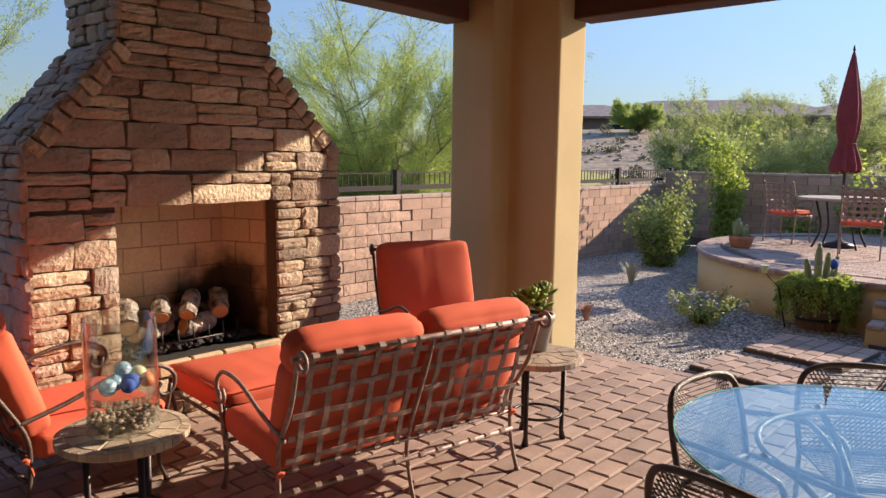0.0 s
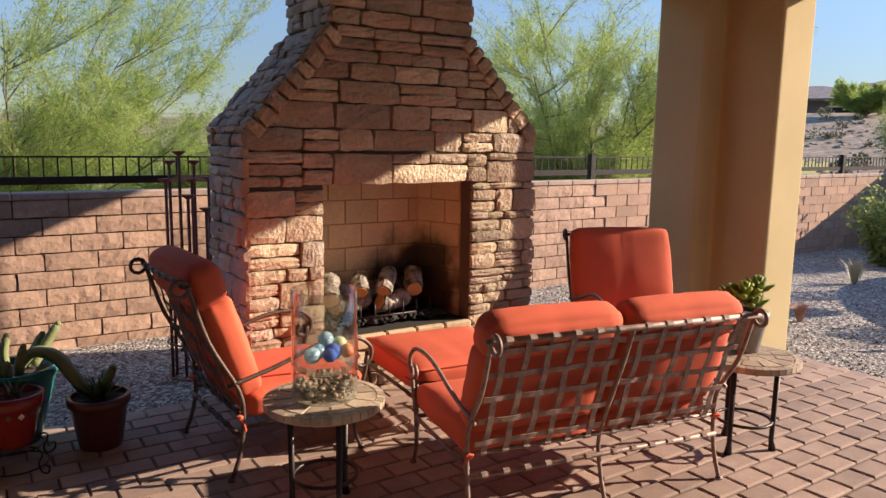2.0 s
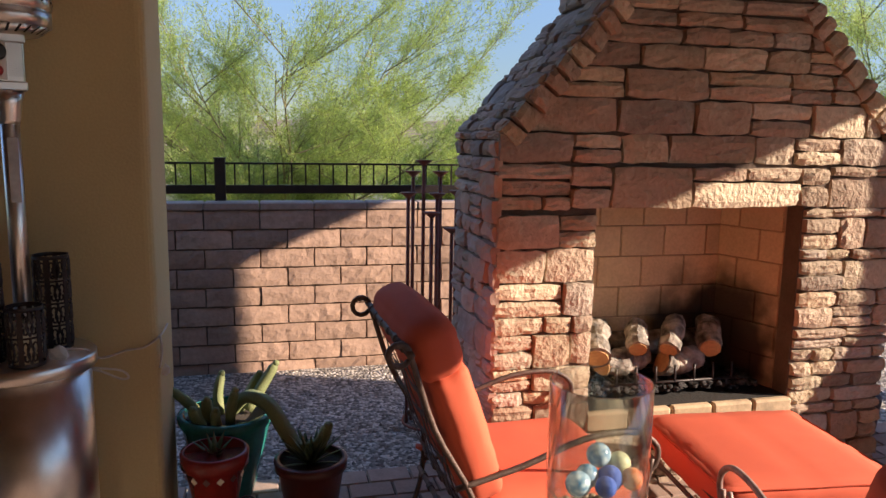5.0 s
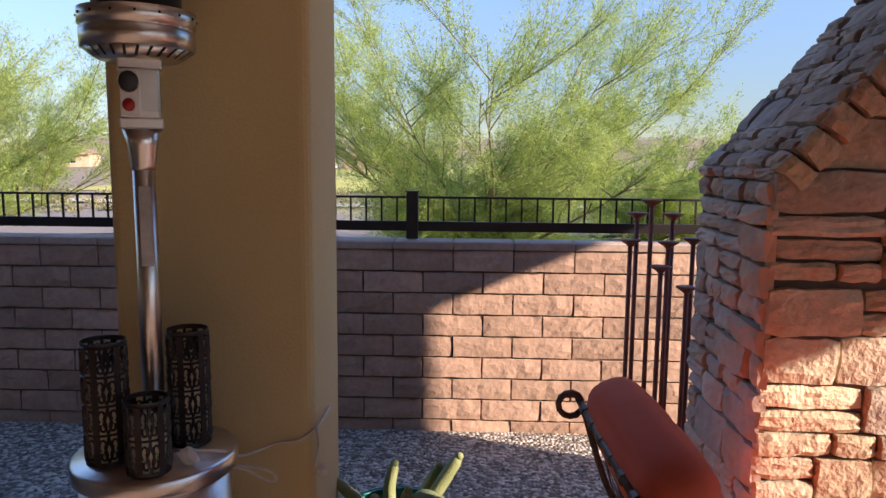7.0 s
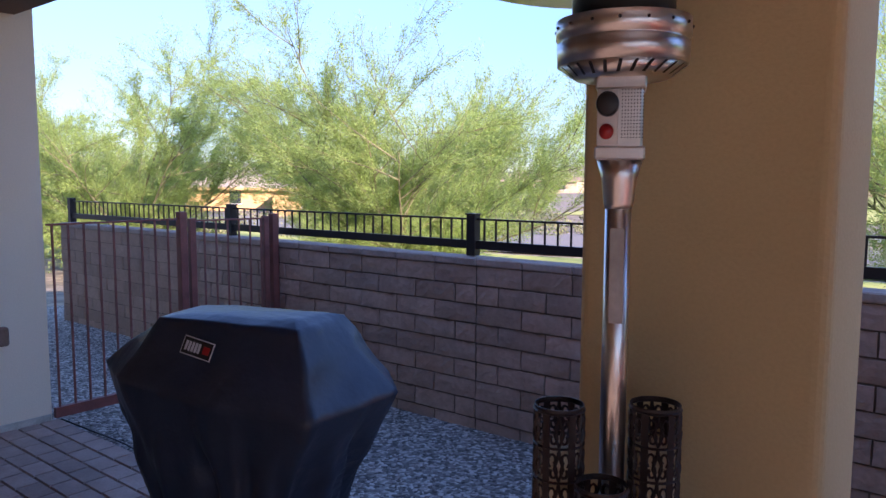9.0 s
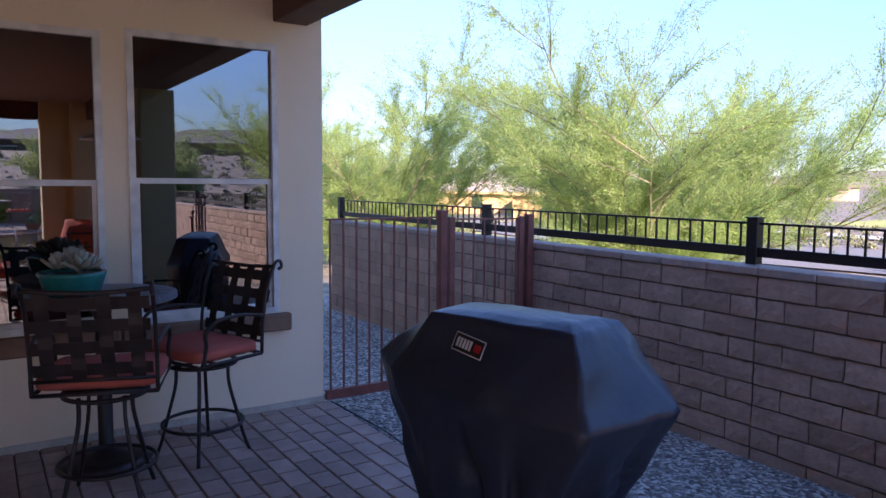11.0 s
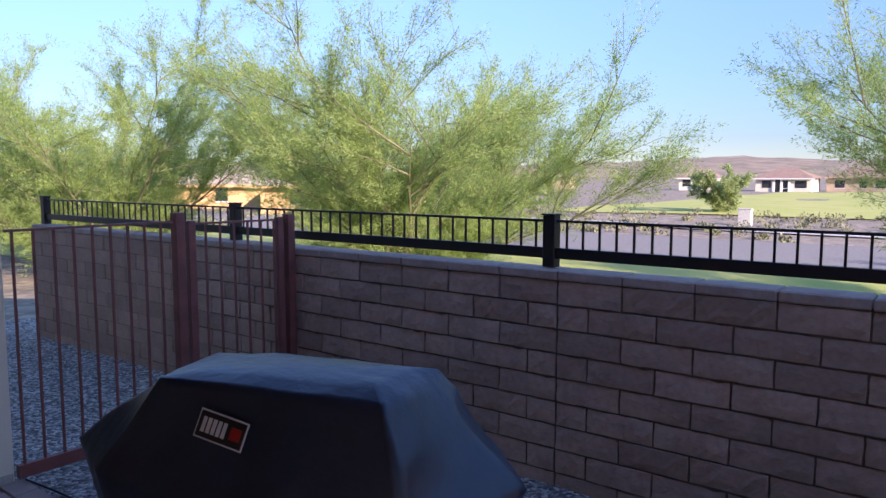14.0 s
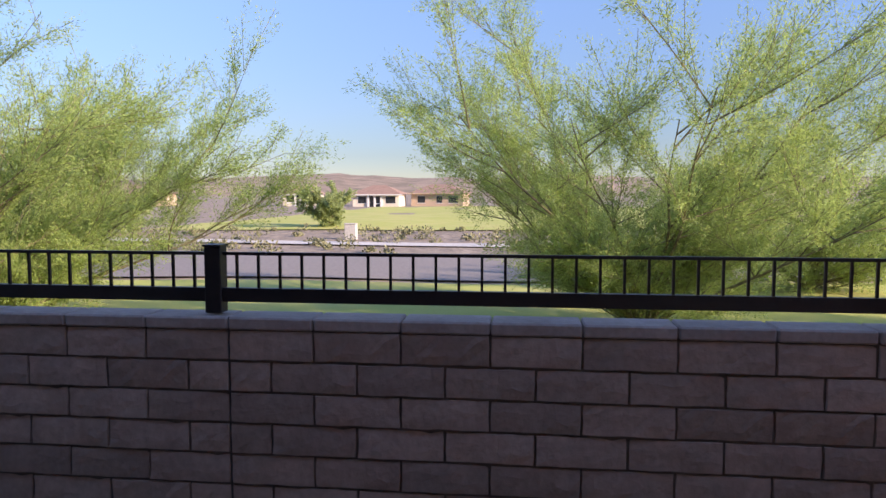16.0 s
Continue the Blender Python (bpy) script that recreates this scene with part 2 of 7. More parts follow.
GLASS = sheet_glass("clear glass", (0.95, 0.96, 0.95), 0.06, 3.2)
GLASST = sheet_glass("table glass", (0.84, 0.96, 0.95), 0.05, 3.8)
GLASSE = mat("green glass edge", (0.10, 0.42, 0.36), 0.15, fine=0.02)
LOGM = mat("ceramic log bark", (0.44, 0.39, 0.33), 0.95, col2=(0.06, 0.052, 0.047), scale=14, bump=0.9, bscale=30, dist=0.02)
LOGE = mat("ceramic log end", (0.62, 0.38, 0.18), 0.9, col2=(0.5, 0.28, 0.12), scale=10)
LAVA = mat("lava rock", (0.045, 0.042, 0.042), 0.9, bump=0.6, bscale=40)
PEBB = mat("polished pebbles", (0.24, 0.18, 0.11), 0.5, col2=(0.10, 0.07, 0.045), scale=15, rand=0.6, island=True)
BLUE = mat("blue yarn", (0.02, 0.09, 0.42), 0.8, bump=0.4, bscale=80)
LBLUE = mat("light blue glass", (0.05, 0.22, 0.40), 0.3, col2=(0.45, 0.58, 0.62), scale=60)
ORNG = mat("orange shell", (0.75, 0.16, 0.04), 0.5, col2=(0.85, 0.4, 0.2), scale=40)
LIMEB = mat("pale lime ball", (0.6, 0.65, 0.4), 0.5)
ROPE = mat("white cotton string", (0.62, 0.58, 0.52), 0.95)
CANDLE = mat("cream candle", (0.84, 0.76, 0.55), 0.6)
BARREDG = mat("mosaic table slate", (0.10, 0.10, 0.12), 0.4, col2=(0.2, 0.2, 0.22), scale=30)
JOINTF = mat("fire brick joint", (0.40, 0.30, 0.20), 0.95)


def sooted(m, centre, reach):
    """A soot stain round centre on a material."""
    n, l = m.node_tree.nodes, m.node_tree.links
    b = n["Principled BSDF"]
    old = b.inputs["Base Color"].links[0].from_socket
    geo, dist, no, add, mr, mx = n.new("ShaderNodeNewGeometry"), n.new("ShaderNodeVectorMath"), n.new("ShaderNodeTexNoise"), n.new("ShaderNodeMath"), n.new("ShaderNodeMapRange"), n.new("ShaderNodeMix")
    dist.operation, dist.inputs[1].default_value = "DISTANCE", centre
    no.inputs["Scale"].default_value = 6.0
    add.operation = "MULTIPLY_ADD"
    add.inputs[1].default_value = -0.35
    mr.interpolation_type = "SMOOTHSTEP"
    mr.inputs[1].default_value, mr.inputs[2].default_value = reach * 0.25, reach
    mr.inputs[3].default_value, mr.inputs[4].default_value = 0.96, 0.0
    mx.data_type = "RGBA"
    mx.inputs[7].default_value = (0.018, 0.014, 0.012, 1)
    l.new(geo.outputs["Position"], dist.inputs[0])
    l.new(geo.outputs["Position"], no.inputs["Vector"])
    l.new(no.outputs[0], add.inputs[0])
    l.new(dist.outputs["Value"], add.inputs[2])
    l.new(add.outputs[0], mr.inputs[0])
    l.new(mr.outputs[0], mx.inputs[0])
    l.new(old, mx.inputs[6])
    l.new(mx.outputs[2], b.inputs["Base Color"])


for m_ in (FIREBR, JOINTF):
    sooted(m_, (3.06, 5.34, 0.60), 0.36)
JOINTM = mat("joint sealant", (0.10, 0.07, 0.055), 0.8)
SOIL = mat("potting soil", (0.06, 0.045, 0.035), 0.95, bump=0.6)
SUCC = mat("grey-green succulent", (0.28, 0.33, 0.26), 0.6, col2=(0.33, 0.27, 0.2), scale=20)
WICK = mat("dark resin wicker", (0.10, 0.075, 0.06), 0.45, bump=0.5, bscale=150)
LABELG = mat("printed white label", (0.7, 0.7, 0.7), 0.5)


# ---- mesh helpers ----
def solid(name, bm, material, smooth=False):
    me = bpy.data.meshes.new(name)
    bmesh.ops.recalc_face_normals(bm, faces=bm.faces)
    bm.to_mesh(me)
    bm.free()
    me.materials.append(material)
    if smooth:
        for p in me.polygons:
            p.use_smooth = True
    return new(name, me)


def part(name, bm, material, parent, label="", smooth=False):
    ob = solid(name, bm, material, smooth)
    ob.parent = parent
    return tagged(ob, label)


def thing(name, label, category, place=None, group="", kind=""):
    ob = new(name)
    if place is not None:
        ob.matrix_basis = place
    return tagged(ob, label, category, group, kind)


def box(bm, x0, x1, y0, y1, z0, z1, bevel=0.0):
    r = bmesh.ops.create_cube(bm, size=1)
    vs = r["verts"]
    for v in vs:
        v.co = Vector(((x0 + x1) / 2 + v.co.x * (x1 - x0), (y0 + y1) / 2 + v.co.y * (y1 - y0), (z0 + z1) / 2 + v.co.z * (z1 - z0)))
    if bevel:
        es = list({e for v in vs for e in v.link_edges})
        bmesh.ops.bevel(bm, geom=es, offset=bevel, segments=2 if bevel > 0.02 else 1, affect="EDGES", profile=0.5)
    return bm


def boxes(*rows, bevel=0.0):
    bm = bmesh.new()
    for r in rows:
        box(bm, *r, bevel=bevel)
    return bm


def tube(bm, pts, r, n=6, closed=False):
    pts = [Vector(p) for p in pts]
    rings = []
    m = len(pts)
    up = Vector((0, 0, 1))
    for i, p in enumerate(pts):
        a = pts[(i - 1) % m] if (closed or i > 0) else p
        b = pts[(i + 1) % m] if (closed or i < m - 1) else p
        d = (b - a).normalized()
        ref = up if abs(d.z) < 0.95 else Vector((1, 0, 0))
        if rings:
            u = last_u - d * last_u.dot(d)
            if u.length < 1e-4:
                u = d.cross(ref)
        else:
            u = d.cross(ref)
        u.normalize()
        last_u = u
        w = d.cross(u)
        rr = r[i] if isinstance(r, (list, tuple)) else r
        rings.append([bm.verts.new(p + (u * math.cos(6.2832 * k / n) + w * math.sin(6.2832 * k / n)) * rr) for k in range(n)])
    for i in range(m if closed else m - 1):
        A, B = rings[i], rings[(i + 1) % m]
        for k in range(n):
            try:
                bm.faces.new((A[k], A[(k + 1) % n], B[(k + 1) % n], B[k]))
            except ValueError:
                pass
    if not closed:
        bm.faces.new(rings[0][::-1])
        bm.faces.new(rings[-1])
    return bm


def strap(bm, pts, wid, wv, thick=0.004):
    """A flat bar along pts, with its width along wv."""
    pts = [Vector(p) for p in pts]
    wv = Vector(wv).normalized() * wid / 2
    rings = []
    for i, p in enumerate(pts):
        a, b = pts[max(i - 1, 0)], pts[min(i + 1, len(pts) - 1)]
        nrm = (b - a).cross(wv).normalized() * thick / 2
        rings.append([bm.verts.new(q) for q in (p - wv - nrm, p + wv - nrm, p + wv + nrm, p - wv + nrm)])
    for A, B in zip(rings, rings[1:]):
        for k in range(4):
            bm.faces.new((A[k], A[(k + 1) % 4], B[(k + 1) % 4], B[k]))
    bm.faces.new(rings[0][::-1])
    bm.faces.new(rings[-1])
    return bm


def lathe(bm, prof, n=28, centre=(0, 0, 0), cap=True):
    c = Vector(centre)
    rings = []
    for r, z in prof:
        rings.append([bm.verts.new(c + Vector((r * math.cos(6.28318 * k / n), r * math.sin(6.28318 * k / n), z))) for k in range(n)])
    for A, B in zip(rings, rings[1:]):
        for k in range(n):
            bm.faces.new((A[k], A[(k + 1) % n], B[(k + 1) % n], B[k]))
    if cap:
        bm.faces.new(rings[0][::-1])
        bm.faces.new(rings[-1])
    return bm


def ball(bm, c, r, sub=1, squash=(1, 1, 1), jit=0.0, rng=random):
    g = bmesh.ops.create_icosphere(bm, subdivisions=sub, radius=1)
    for v in g["verts"]:
        k = 1 + (rng.random() - 0.5) * jit
        v.co = Vector(c) + Vector((v.co.x * squash[0], v.co.y * squash[1], v.co.z * squash[2])) * r * k
    return bm


def curve_pts(pts, n=4):
    """Points of a smooth line through pts."""
    P = [Vector(p) for p in pts]
    P = [P[0] * 2 - P[1]] + P + [P[-1] * 2 - P[-2]]
    out = []
    for i in range(1, len(P) - 2):
        a, b, c, d = P[i - 1], P[i], P[i + 1], P[i + 2]
        for k in range(n):
            t = k / n
            out.append(0.5 * ((2 * b) + (c - a) * t + (2 * a - 5 * b + 4 * c - d) * t * t + (3 * b - a - 3 * c + d) * t ** 3))
    out.append(P[-2])
    return out


def arc(c, r, a0, a1, n, plane="xy"):
    out = []
    for i in range(n + 1):
        a = radians(a0 + (a1 - a0) * i / n)
        u, v = r * math.cos(a), r * math.sin(a)
        out.append(Vector(c) + (Vector((u, v, 0)) if plane == "xy" else Vector((u, 0, v)) if plane == "xz" else Vector((0, u, v))))
    return out


def cushion(bm, x0, x1, y0, y1, z0, z1, r=0.04, puff=0.012):
    """A soft box with rounded edges and a slightly domed face."""
    g = bmesh.ops.create_cube(bm, size=2)
    es = list({e for v in g["verts"] for e in v.link_edges})
    geo = bmesh.ops.subdivide_edges(bm, edges=es, cuts=13, use_grid_fill=True)
    vs = {v for f in bm.faces for v in f.verts if not f.tag}
    hx, hy, hz = (x1 - x0) / 2, (y1 - y0) / 2, (z1 - z0) / 2
    r = min(r, hx * 0.98, hy * 0.98, hz * 0.98)
    c = Vector(((x0 + x1) / 2, (y0 + y1) / 2, (z0 + z1) / 2))
    for v in vs:
        o = v.co.copy()
        q = []
        for a, h in zip(o, (hx, hy, hz)):
            s = abs(a)
            q.append(math.copysign(min(h, s * h), a))
        p = Vector(q)
        inner = Vector([math.copysign(min(abs(a), h - r), a) for a, h in zip(p, (hx, hy, hz))])
        d = p - inner
        if d.length > 1e-6:
            p = inner + d.normalized() * r
        f = (1 - o.x ** 2) * (1 - o.y ** 2) if abs(o.z) > 0.99 else (1 - o.y ** 2) * (1 - o.z ** 2) if abs(o.x) > 0.99 else (1 - o.x ** 2) * (1 - o.z ** 2)
        ax = 2 if abs(o.z) > 0.99 else 0 if abs(o.x) > 0.99 else 1
        p[ax] += math.copysign(puff * f, o[ax])
        w = noise.noise(Vector((p.x * 7 + c.x * 3, p.y * 7 + c.y * 5, p.z * 7)))
        near_end = max(0.0, max(abs(p.x) / hx, 0.0) - 0.55)
        pucker = 1 - abs(noise.noise(Vector((p.x * 5 + c.x, p.y * 26, p.z * 26 + c.y * 9)))) * 2.2
        crease = max(0.0, 1 - abs(p.x) * 70) * 0.35
        n_ = Vector((0, p.y / hy ** 2, p.z / hz ** 2))
        n_ = n_.normalized() if n_.length > 1e-6 else n_
        v.co = c + p * (1 + 0.012 * w) - n_ * (0.012 * near_end * max(0, pucker) + 0.012 * crease + 0.003 * abs(w))
    for f in bm.faces:
        f.tag = True
    return bm


# ---- the ground outside ----
def smooth01(a, b, v):
    t = min(1.0, max(0.0, (v - a) / (b - a)))
    return t * t * (3 - 2 * t)


def land(x, y):
    dx, dy = max(-9.9 - x, x - 15.6, 0), max(y - 7.7, -14 - y, 0)
    d = math.hypot(dx, dy)
    z = -0.07 - 0.9 * smooth01(0, 12, d)
    b = math.degrees(math.atan2(x, y))
    r = math.hypot(x, y)
    w = smooth01(44, 58, b) * (1 - smooth01(150, 175, b))
    z += w * (1.3 * smooth01(20, 34, r) + 4.3 * smooth01(30, 72, r))
    if d > 6:
        z += 0.25 * noise.noise(Vector((x * 0.08, y * 0.08, 3))) * smooth01(6, 20, d)
    return z


def ground_sheet():
    bm = bmesh.new()
    radii = [0.01] + [1.5 * i for i in range(1, 24)] + [36 * 1.13 ** i for i in range(1, 40)]
    n = 120
    rings = [[bm.verts.new((r * math.sin(6.28318 * k / n), r * math.cos(6.28318 * k / n), land(r * math.sin(6.28318 * k / n), r * math.cos(6.28318 * k / n)))) for k in range(n)] for r in radii]
    for A, B in zip(rings, rings[1:]):
        for k in range(n):
            bm.faces.new((A[k], A[(k + 1) % n], B[(k + 1) % n], B[k]))
    ob = solid("ground", bm, GRAVEL, True)
    ob.data.materials.append(DESERT)
    for p in ob.data.polygons:
        c = p.center
        if c.x < -11.5 or c.x > 17.2 or c.y > 9.2 or c.y < -15:
            p.material_index = 1
    return tagged(ob, "grey gravel yard and bare desert soil beyond", "ground", kind="structure")


ground_sheet()


def strip(name, x0, x1, fy0, fy1, material, label, lift=0.04, nx=60, ny=6):
    bm = bmesh.new()
    g = []
    for i in range(nx + 1):
        x = x0 + (x1 - x0) * i / nx
        a, b = fy0(x), fy1(x)
        g.append([bm.verts.new((x, a + (b - a) * j / ny, land(x, a + (b - a) * j / ny) + lift)) for j in range(ny + 1)])
    for A, B in zip(g, g[1:]):
        for j in range(ny):
            bm.faces.new((A[j], B[j], B[j + 1], A[j + 1]))
    return tagged(solid(name, bm, material, True), label, "ground", kind="structure")


bend = lambda x: 0.0016 * x * x + 0.05 * x
strip("lawn", -45, 35, lambda x: 14.5 + bend(x), lambda x: 26.2 + bend(x), LAWN, "yellow-green mown grass verge beside the road")
strip("road", -90, 60, lambda x: 26.8 + bend(x), lambda x: 36 + bend(x), ROADM, "pale grey asphalt street", 0.07, 80)
strip("pavement", -90, 60, lambda x: 42 + bend(x), lambda x: 44.6 + bend(x), CONC, "pale concrete footpath along the street", 0.09, 80, 2)
strip("lawn", -30, 55, lambda x: 58 + 0.1 * x, lambda x: 150 + 0.1 * x, LAWN, "wide green park lawn beyond the street", 0.08, 60, 20)


def hills():
    bm = bmesh.new()
    top, mid, bot = [], [], []
    n = 220
    for k in range(n):
        a = radians(-110 + 210 * k / (n - 1))
        h = 20 + 16 * noise.noise(Vector((a * 2.2, 0, 5))) + 6 * noise.noise(Vector((a * 9, 3, 5))) + 3 * noise.noise(Vector((a * 40, 3, 5)))
        for row, rr, z in ((bot, 700, -3), (mid, 830, h * 0.62 + 3 * noise.noise(Vector((a * 60, 9, 1)))), (top, 950, h)):
            row.append(bm.verts.new((rr * math.sin(a), rr * math.cos(a), z)))
    for A, B in ((bot, mid), (mid, top)):
        for k in range(n - 1):
            bm.faces.new((A[k], A[k + 1], B[k + 1], B[k]))
    tagged(solid("backdrop", bm, HILL, True), "low dry brown hills on the horizon", "hills", kind="structure")


hills()


# ---- house, roof and columns ----
def wall_with_openings(name, x, y0, y1, z0, z1, thick, openings, material, label):
    """A wall in the plane x, facing +x, with openings (y0, y1, z0, z1)."""
    bm = bmesh.new()
    ys = sorted({y0, y1, *[o[0] for o in openings], *[o[1] for o in openings]})
    for a, b in zip(ys, ys[1:]):
        o = next((o for o in openings if o[0] <= a and o[1] >= b), None)
        if o is None:
            box(bm, x - thick, x, a, b, z0, z1)
        else:
            box(bm, x - thick, x, a, b, z0, o[2])
            box(bm, x - thick, x, a, b, o[3], z1)
    bmesh.ops.remove_doubles(bm, verts=bm.verts, dist=0.0005)
    return tagged(solid(name, bm, material), label, "wall", kind="structure")


WEST = -5.3
WIN = [(3.86, 4.93, 0.78, 2.83), (2.6, 3.70, 0.78, 2.79), (1.25, 2.2, 0.78, 2.79)]
wall_with_openings("wall_west", WEST, -3.2, 5.3, -0.1, 3.42, 0.2, WIN, STUCCO2, "cream stucco house wall with tall windows")
tagged(solid("wall_north", boxes((-13, WEST - 0.2, 5.1, 5.3, -0.1, 3.42)), STUCCO2), "cream stucco side wall of the house", "wall", kind="structure")
tagged(solid("wall_south", boxes((-13, 3.6, -3.4, -3.2, -0.1, 3.42)), STUCCO2), "cream stucco house wall behind the patio", "wall", kind="structure")
tagged(solid("wall_room", boxes((-13, -12.8, -3.2, 5.1, -0.1, 3.42)), STUCCO2), "inner end wall of the room", "wall", kind="structure")
tagged(solid("floor_room", boxes((-12.8, WEST - 0.2, -3.2, 5.1, -0.1, 0.0)), mat("tan floor tile", (0.35, 0.26, 0.18), 0.4)), "tan tiled floor inside the house", "floor", kind="structure")
tagged(solid("ceiling_room", boxes((-12.8, WEST - 0.2, -3.2, 5.1, 2.95, 3.0)), STUCCO2), "cream ceiling inside the house", "ceiling", kind="structure")
tagged(solid("ceiling", boxes((WEST, 6.3, -3.2, 5.3, 3.34, 3.42)), PLASTER), "brown boarded patio ceiling", "ceiling", kind="structure")


def roof():
    ob = thing("roof", "low tiled roof over the house and patio", "roof", kind="structure")
    part("roof_deck", boxes((-13.5, 6.55, -8, 5.6, 3.425, 3.55)), TILER, ob)
    part("fascia", boxes((-13.5, 6.58, 5.604, 5.66, 3.36, 3.58), (6.554, 6.6, -8, 5.6, 3.36, 3.58)), BEAM, ob)


roof()
tagged(solid("beam", boxes((WEST + 0.003, 5.38, 4.9, 5.18, 3.0, 3.34), bevel=0.01), BEAM), "dark red-brown timber beam on the columns", "beam", kind="structure")
tagged(solid("beam", boxes((5.88, 6.18, -3.2, 4.1, 3.0, 3.34), bevel=0.01), BEAM), "dark red-brown timber beam on the columns", "beam", kind="structure")


def column(name, outline, z1, material, label):
    bm = bmesh.new()
    vs = [bm.verts.new((x, y, -0.1)) for x, y in outline]
    f = bm.faces.new(vs)
    r = bmesh.ops.extrude_face_region(bm, geom=[f])
    for v in r["geom"]:
        if isinstance(v, bmesh.types.BMVert):
            v.co.z = z1
    es = [e for e in bm.edges if abs(e.verts[0].co.z - e.verts[1].co.z) > 1]
    bmesh.ops.bevel(bm, geom=es, offset=0.035, segments=4, affect="EDGES", profile=0.5)
    return tagged(solid(name, bm, material), label, "column", kind="structure")


column("column", [(5.66, 4.1), (6.12, 4.1), (6.12, 5.16), (5.43, 5.16), (5.43, 4.64), (5.66, 4.64)], 3.34, STUCCO, "tan stucco corner column with a stepped plan")
column("column", [(-0.585, 4.8), (0.07, 4.8), (0.07, 5.26), (-0.585, 5.26)], 3.0, STUCCO, "square tan stucco patio column")


def house_window(y0, y1, z0, z1, n):
    ob = thing("window_%d" % n, "tall white-framed single-hung window reflecting the yard", "window", pose(WEST, 0, 0), kind="structure")
    m = (z0 + z1) / 2 - 0.01
    bm = bmesh.new()
    w = 0.045
    box(bm, -0.09, 0.012, y0, y0 + w, z0, z1)
    box(bm, -0.09, 0.012, y1 - w, y1, z0, z1)
    box(bm, -0.088, 0.01, y0 + w, y1 - w, z1 - w, z1)
    box(bm, -0.088, 0.01, y0 + w, y1 - w, z0, z0 + w)
    part("window_frame", bm, WHITE, ob)
    bm = bmesh.new()
    box(bm, -0.07, -0.005, y0 + w, y1 - w, m - 0.02, m + 0.02)
    box(bm, -0.065, -0.02, y0 + w, y0 + w + 0.028, z0 + w, m - 0.02)
    box(bm, -0.065, -0.02, y1 - w - 0.028, y1 - w, z0 + w, m - 0.02)
    box(bm, -0.064, -0.021, y0 + w + 0.028, y1 - w - 0.028, z0 + w, z0 + w + 0.03)
    part("sash", bm, WHITE, ob)
    for a, b, x in ((z0 + w + 0.03, m - 0.02, -0.045), (m + 0.02, z1 - w, -0.03)):
        p = part("pane", boxes((x - 0.004, x, y0 + w, y1 - w, a, b)), PANE, ob)
        p.visible_shadow = False
    return ob


def pane_mat():
    m = bpy.data.materials.new("reflective window glass")
    m.use_nodes = True
    n, l = m.node_tree.nodes, m.node_tree.links
    n.remove(n["Principled BSDF"])
    tr, gl, mx, fr = n.new("ShaderNodeBsdfTransparent"), n.new("ShaderNodeBsdfGlossy"), n.new("ShaderNodeMixShader"), gloss_curve(n, l, 0.22, 4.0)
    tr.inputs[0].default_value = (0.22, 0.23, 0.24, 1)
    gl.inputs[0].default_value = (0.9, 0.93, 0.97, 1)
    gl.inputs["Roughness"].default_value = 0.0
    l.new(fr.outputs[0], mx.inputs[0])
    l.new(tr.outputs[0], mx.inputs[1])
    l.new(gl.outputs[0], mx.inputs[2])
    l.new(mx.outputs[0], n["Material Output"].inputs[0])
    return m


PANE = pane_mat()
for i, o in enumerate(WIN):
    house_window(*o, i + 1)
tagged(solid("window_sill", boxes((WEST, WEST + 0.07, 3.78, 5.01, 0.64, 0.775), bevel=0.012), BROWNST), "brown stucco window sill", "sill", kind="structure")
tagged(solid("window_sill", boxes((WEST, WEST + 0.07, 1.1, 3.76, 0.64, 0.775), bevel=0.012), BROWNST), "brown stucco window sill", "sill", kind="structure")
tagged(solid("trim", boxes((WEST, WEST + 0.012, -3.2, 5.29, -0.02, 0.05)), mat("pale screed", (0.5, 0.46, 0.38), 0.9)), "pale weep screed at the foot of the wall", "trim", kind="structure")


# ---- fireplace ----
FX0, FX1, FY0, FY1 = 1.54, 3.82, 4.9, 5.64
CX0, CX1, SH, CH = 2.11, 3.2, 1.79, 2.44
BX0, BX1, BZ0, BZ1, BY = 2.055, 3.215, 0.40, 1.44, 5.42


def fp_edge(z):
    t = min(1, max(0, (z - SH) / (CH - SH)))
    return FX0 + (CX0 - FX0) * t, FX1 + (CX1 - FX1) * t


